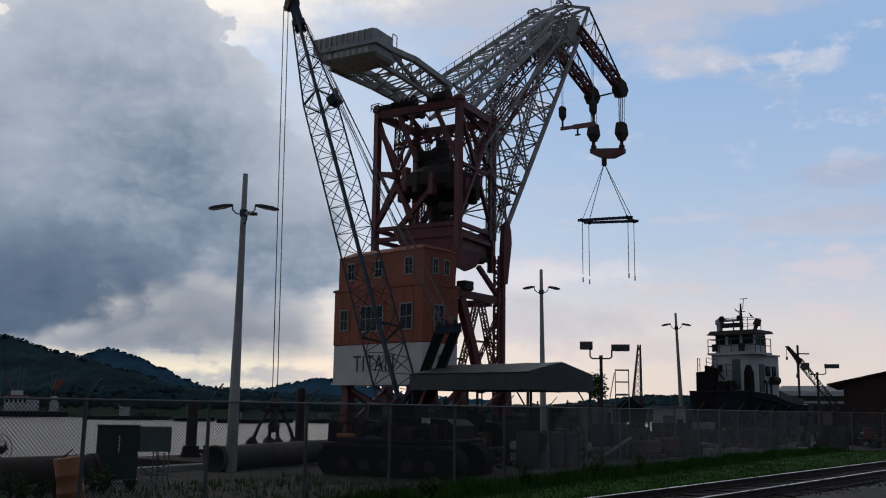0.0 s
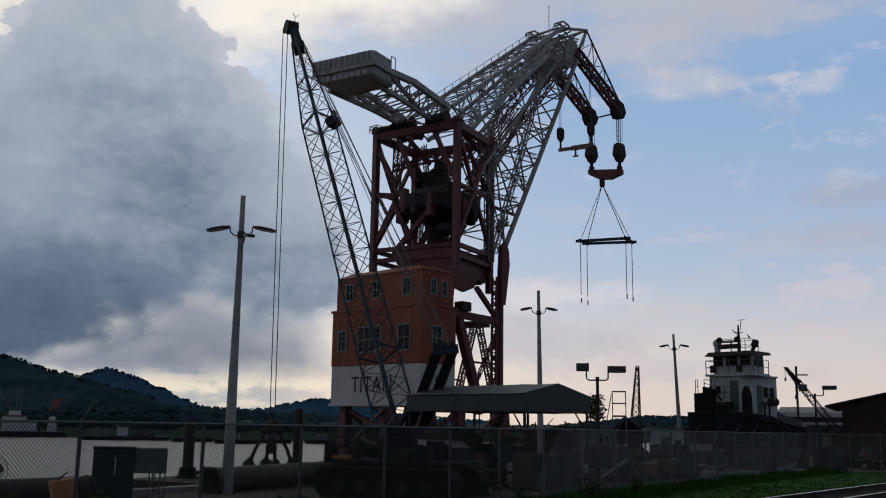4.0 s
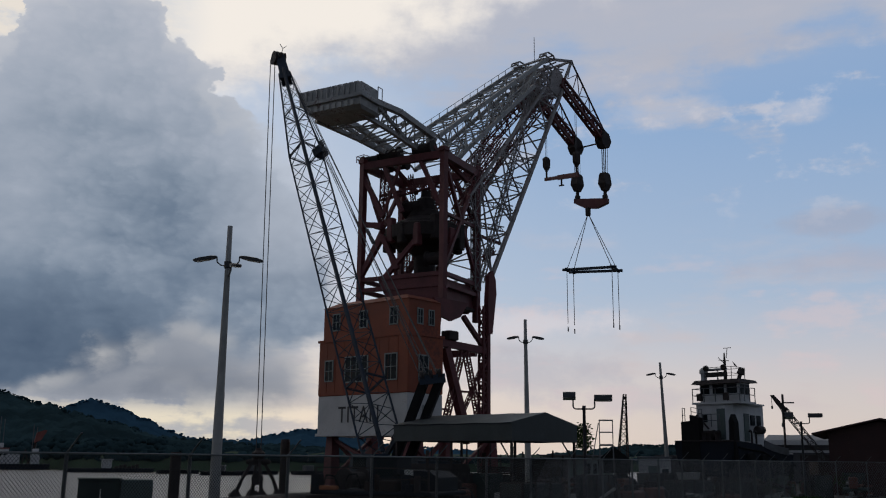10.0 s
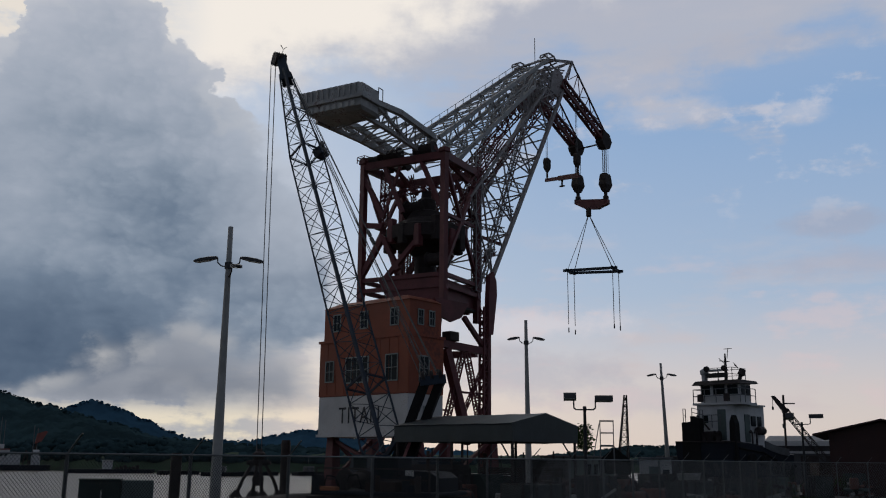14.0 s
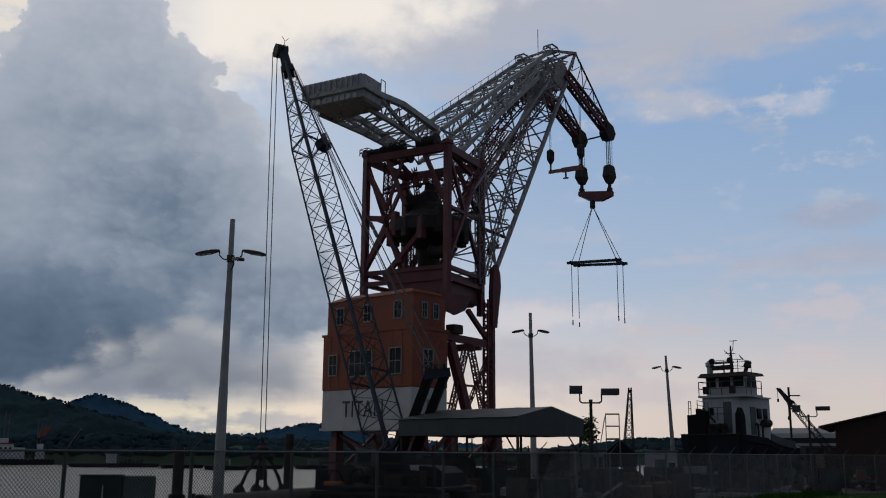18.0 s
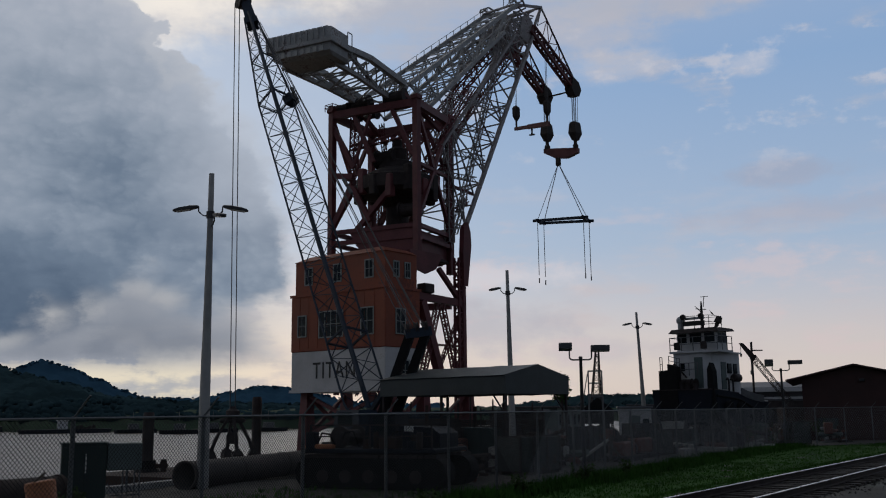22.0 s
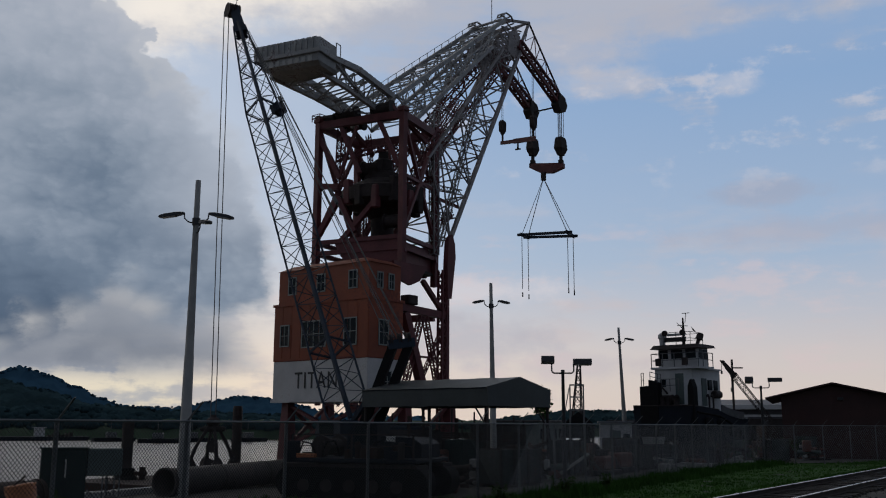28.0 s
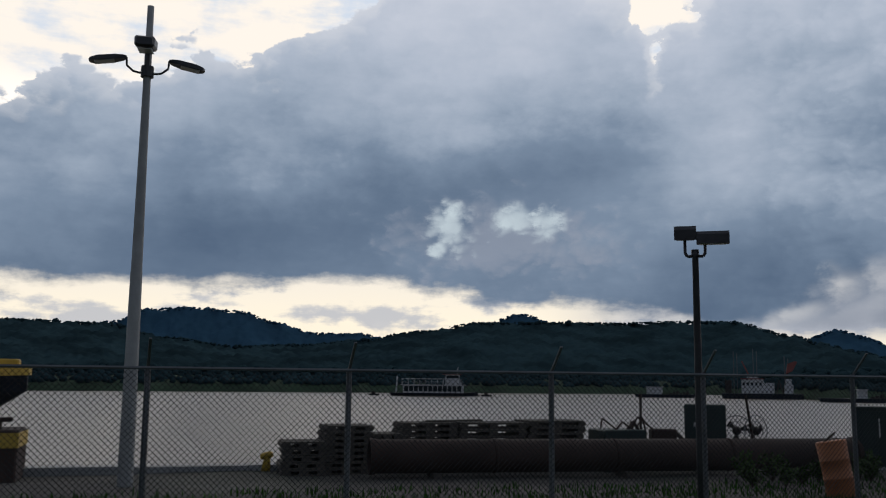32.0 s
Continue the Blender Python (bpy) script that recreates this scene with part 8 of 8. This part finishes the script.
        for i in range(6):
            part("deck_cargo", Mesh().box(1.5 + i * 1.1, 2.3 + i * 1.1, -1, 1, 1.1, 1.6 + 0.3 * (i % 3)), M_DARKSTEEL, b)
    for i, (az, d) in enumerate(((-12.5, 250), (-10.6, 262), (-15.0, 270), (-7.5, 266))):
        p = polar(az, d, 0)
        b = thing("moored_launch", "small grey workboat moored at the far shore", "boat", pose(p[0], p[1], WATER_Z, 0, 0, 15 * i), group="far workboats")
        part("hull", Mesh().rings([[(a, -h, 1.0), (a, h, 1.0), (a, h * 0.6, -0.4), (a, -h * 0.6, -0.4)] for a, h in ((-5, 1.6), (3, 1.7), (6, 0.3))]), M_HULL, b)
        part("cabin", Mesh().box(-1.6, 0.9, -1.0, 1.0, 1.0, 2.5, 0.1), M_GALV, b)
        part("mast", Mesh().bar((-0.5, 0, 3.2), (-0.5, 0, 5.5), 0.12), M_GALV, b)


# ---------------------------------------------------------------- grass and weeds


def blades(m, x, y, z, h, n, spread, rnd):
    for i in range(n):
        a = rnd.uniform(0, 6.28)
        r = spread * rnd.random()
        px, py = x + r * math.cos(a), y + r * math.sin(a)
        b = rnd.uniform(0, 6.28)
        w = rnd.uniform(0.008, 0.018) * (1 + h)
        lx, ly = math.cos(b) * h * rnd.uniform(0.1, 0.5), math.sin(b) * h * rnd.uniform(0.1, 0.5)
        hh = h * rnd.uniform(0.6, 1.1)
        c, s = math.cos(b + 1.57) * w, math.sin(b + 1.57) * w
        m.add([(px - c, py - s, z), (px + c, py + s, z), (px + lx * 0.4 + c * 0.7, py + ly * 0.4 + s * 0.7, z + hh * 0.6), (px + lx * 0.4 - c * 0.7, py + ly * 0.4 - s * 0.7, z + hh * 0.6), (px + lx, py + ly, z + hh)], [(0, 1, 2, 3), (3, 2, 4)])


def greenery():
    rnd = random.Random(17)
    # mown grass strip between the railway and the fence: a sheet just above the ground, and blades on it
    g = Mesh()
    ss = [i * 0.8 for i in range(-20, 130)]
    k = 9
    for s in ss:
        inner = fence_n(s) + (1.0 if s < 24 else 0.6)
        p0 = quay(s, 0)
        # outer limit: the ballast's foot on the railway's far side
        lo = (TRACK + 1.05 - (p0.x * TN.x + p0.y * TN.y)) / (NX.x * TN.x + NX.y * TN.y)
        for j in range(k):
            n = lo + (inner - lo) * j / (k - 1) + (0.35 * noise.noise((s * 0.4, j, 7)) if j == k - 1 else 0)
            p = quay(s, n)
            g.v.append((p.x, p.y, ground_z(p.x, p.y) + (0.012 if 0 < j < k - 1 else -0.02)))
    for i in range(len(ss) - 1):
        for j in range(k - 1):
            q = i * k + j
            g.f.append((q, q + k, q + k + 1, q + 1))
    base = len(g.v)
    cols = [i * 0.8 for i in range(-25, 17)]
    for s in cols:
        hi = 21.0 + 0.8 * noise.noise((s * 0.3, 2, 9)) - 0.35 * max(0.0, s - 4.0)
        for j in range(k):
            n = 14.15 + (hi - 14.15) * j / (k - 1)
            p = quay(s, n)
            g.v.append((p.x, p.y, ground_z(p.x, p.y) + (0.012 if 0 < j < k - 1 else -0.02)))
    for i in range(len(cols) - 1):
        for j in range(k - 1):
            q = base + i * k + j
            g.f.append((q, q + k, q + k + 1, q + 1))
    solid("grass_strip", g, M_GRASS, "short mown grass on both sides of the fence", "grass", kind="structure", smooth=True)
    m = Mesh()
    for i in range(15000):
        s = rnd.uniform(2, 75) if rnd.random() < 0.7 else rnd.uniform(10, 45)
        p0 = quay(s, 0)
        lo = (TRACK + 1.05 - (p0.x * TN.x + p0.y * TN.y)) / (NX.x * TN.x + NX.y * TN.y)
        n = rnd.uniform(lo, fence_n(s) + 0.6)
        p = quay(s, n)
        blades(m, p.x, p.y, ground_z(p.x, p.y), rnd.uniform(0.05, 0.11), 3, 0.16, rnd)
    for i in range(9000):
        s = rnd.uniform(12, 62)
        thick = 0.5 + 0.5 * noise.noise((s * 0.45, 3, 1))
        if rnd.random() > 0.25 + thick:
            continue
        p = quay(s, fence_n(s) - 0.25 + rnd.gauss(0.0, 0.4))
        blades(m, p.x, p.y, ground_z(p.x, p.y), rnd.uniform(0.15, 0.3) + 0.35 * thick * rnd.random(), 4, 0.16, rnd)
    for i in range(2500):
        s = rnd.uniform(-6, 26)
        p = quay(s, rnd.uniform(15.5, 21.5))
        blades(m, p.x, p.y, ground_z(p.x, p.y), rnd.uniform(0.06, 0.2), 3, 0.2, rnd)
    solid("grass", m, M_GRASSBLADE, "green grass blades with taller weeds along the fence", "grass", kind="stuff")
    # weeds in front of the long pipe and bushes at the fence
    spots = [(13.4 + 0.4 * i, 20.6 + rnd.uniform(-0.4, 1.0), rnd.uniform(0.3, 0.65)) for i in range(12)] + [(20.4, 13.2, 0.6), (25.8, 13.2, 0.6), (30.2, 12.9, 0.7), (34, 12.7, 0.6), (61, 13.4, 1.3), (63.2, 12.4, 1.5), (65, 13.6, 1.2), (67.5, 11.8, 1.6), (70.2, 11.4, 1.4), (73, 10.6, 1.5)]
    for s, n, h in spots:
        p = quay(s, n)
        z = ground_z(p.x, p.y)
        b = thing("weed_bush", "dark green leafy weed clump by the fence", "bush", pose(p.x, p.y, z), group="weed clumps")
        stem = Mesh()
        leaf = Mesh()
        for i in range(14):
            a = rnd.uniform(0, 6.28)
            r = rnd.uniform(0.1, 0.6) * h
            top = (r * math.cos(a), r * math.sin(a), h * rnd.uniform(0.6, 1.1))
            stem.bar((0, 0, 0), top, 0.012, None, 3)
            for q in range(22):
                f = rnd.uniform(0.3, 1.0)
                cx, cy, cz = top[0] * f, top[1] * f, top[2] * f
                u = Vector((rnd.uniform(-1, 1), rnd.uniform(-1, 1), rnd.uniform(-0.3, 0.8))).normalized() * rnd.uniform(0.07, 0.15)
                w = u.cross(Vector((rnd.uniform(-1, 1), rnd.uniform(-1, 1), 1))).normalized() * 0.03
                c = Vector((cx, cy, cz))
                leaf.add([c, c + u * 0.5 + w, c + u, c + u * 0.5 - w], [(0, 1, 2), (0, 2, 3)])
        part("stem", stem, M_BARK, b)
        part("leaves", leaf, M_LEAF, b, kind="stuff")
    # a small tree behind the shelter's corner
    b = thing("small_tree", "small dark leafy tree behind the shelter", "tree", pose(10.5, 70.0, 0))
    part("trunk", Mesh().tube((0, 0, -0.1), (0.1, 0, 3.2), ((0, 0.11), (0.5, 0.08), (1, 0.04)), 8), M_BARK, b)
    leaf = Mesh()
    for i in range(16):
        a, f = i * 2.4, rnd.uniform(0.45, 0.95)
        tip = Vector((0.5 * math.cos(a) * rnd.uniform(0.4, 1), 0.5 * math.sin(a) * rnd.uniform(0.4, 1), 3.2 + 1.5 * i / 15))
        part("limb", Mesh().bar((0.05, 0, 1.2 + 1.9 * f), tip, 0.035, None, 5), M_BARK, b)
        for q in range(34):
            c = tip + Vector((rnd.gauss(0, 0.15), rnd.gauss(0, 0.15), rnd.gauss(0, 0.15)))
            u = Vector((rnd.uniform(-1, 1), rnd.uniform(-1, 1), rnd.uniform(-0.8, 0.6))).normalized() * rnd.uniform(0.2, 0.36)
            w = u.cross(Vector((rnd.uniform(-1, 1), rnd.uniform(-1, 1), 1))).normalized() * 0.09
            leaf.add([c, c + u * 0.5 + w, c + u, c + u * 0.5 - w], [(0, 1, 2), (0, 2, 3)])
    part("crown", leaf, M_LEAF, b, "dark ragged leaves", kind="stuff")



tug()
sheds()
yard_machines()
boats()
greenery()


def motions():
    """The ferry and its launches drift slowly along the canal, the lifting tackle of the crane hangs still."""
    for ob, speed in ((bpy.data.objects["ferry_boat"], 0.25), (bpy.data.objects["small_boat"], 0.3)):
        start = ob.matrix_basis.copy()
        ahead = (start.to_3x3() @ Vector((1, 0, 0))).normalized()
        rows = []
        for i in range(17):
            sec = 2.0 * i
            m = start.copy()
            m.translation = start.translation + ahead * (speed * (sec - 31.0) + 3.0)
            rows.append((sec, m))
        walk(ob, rows)


motions()
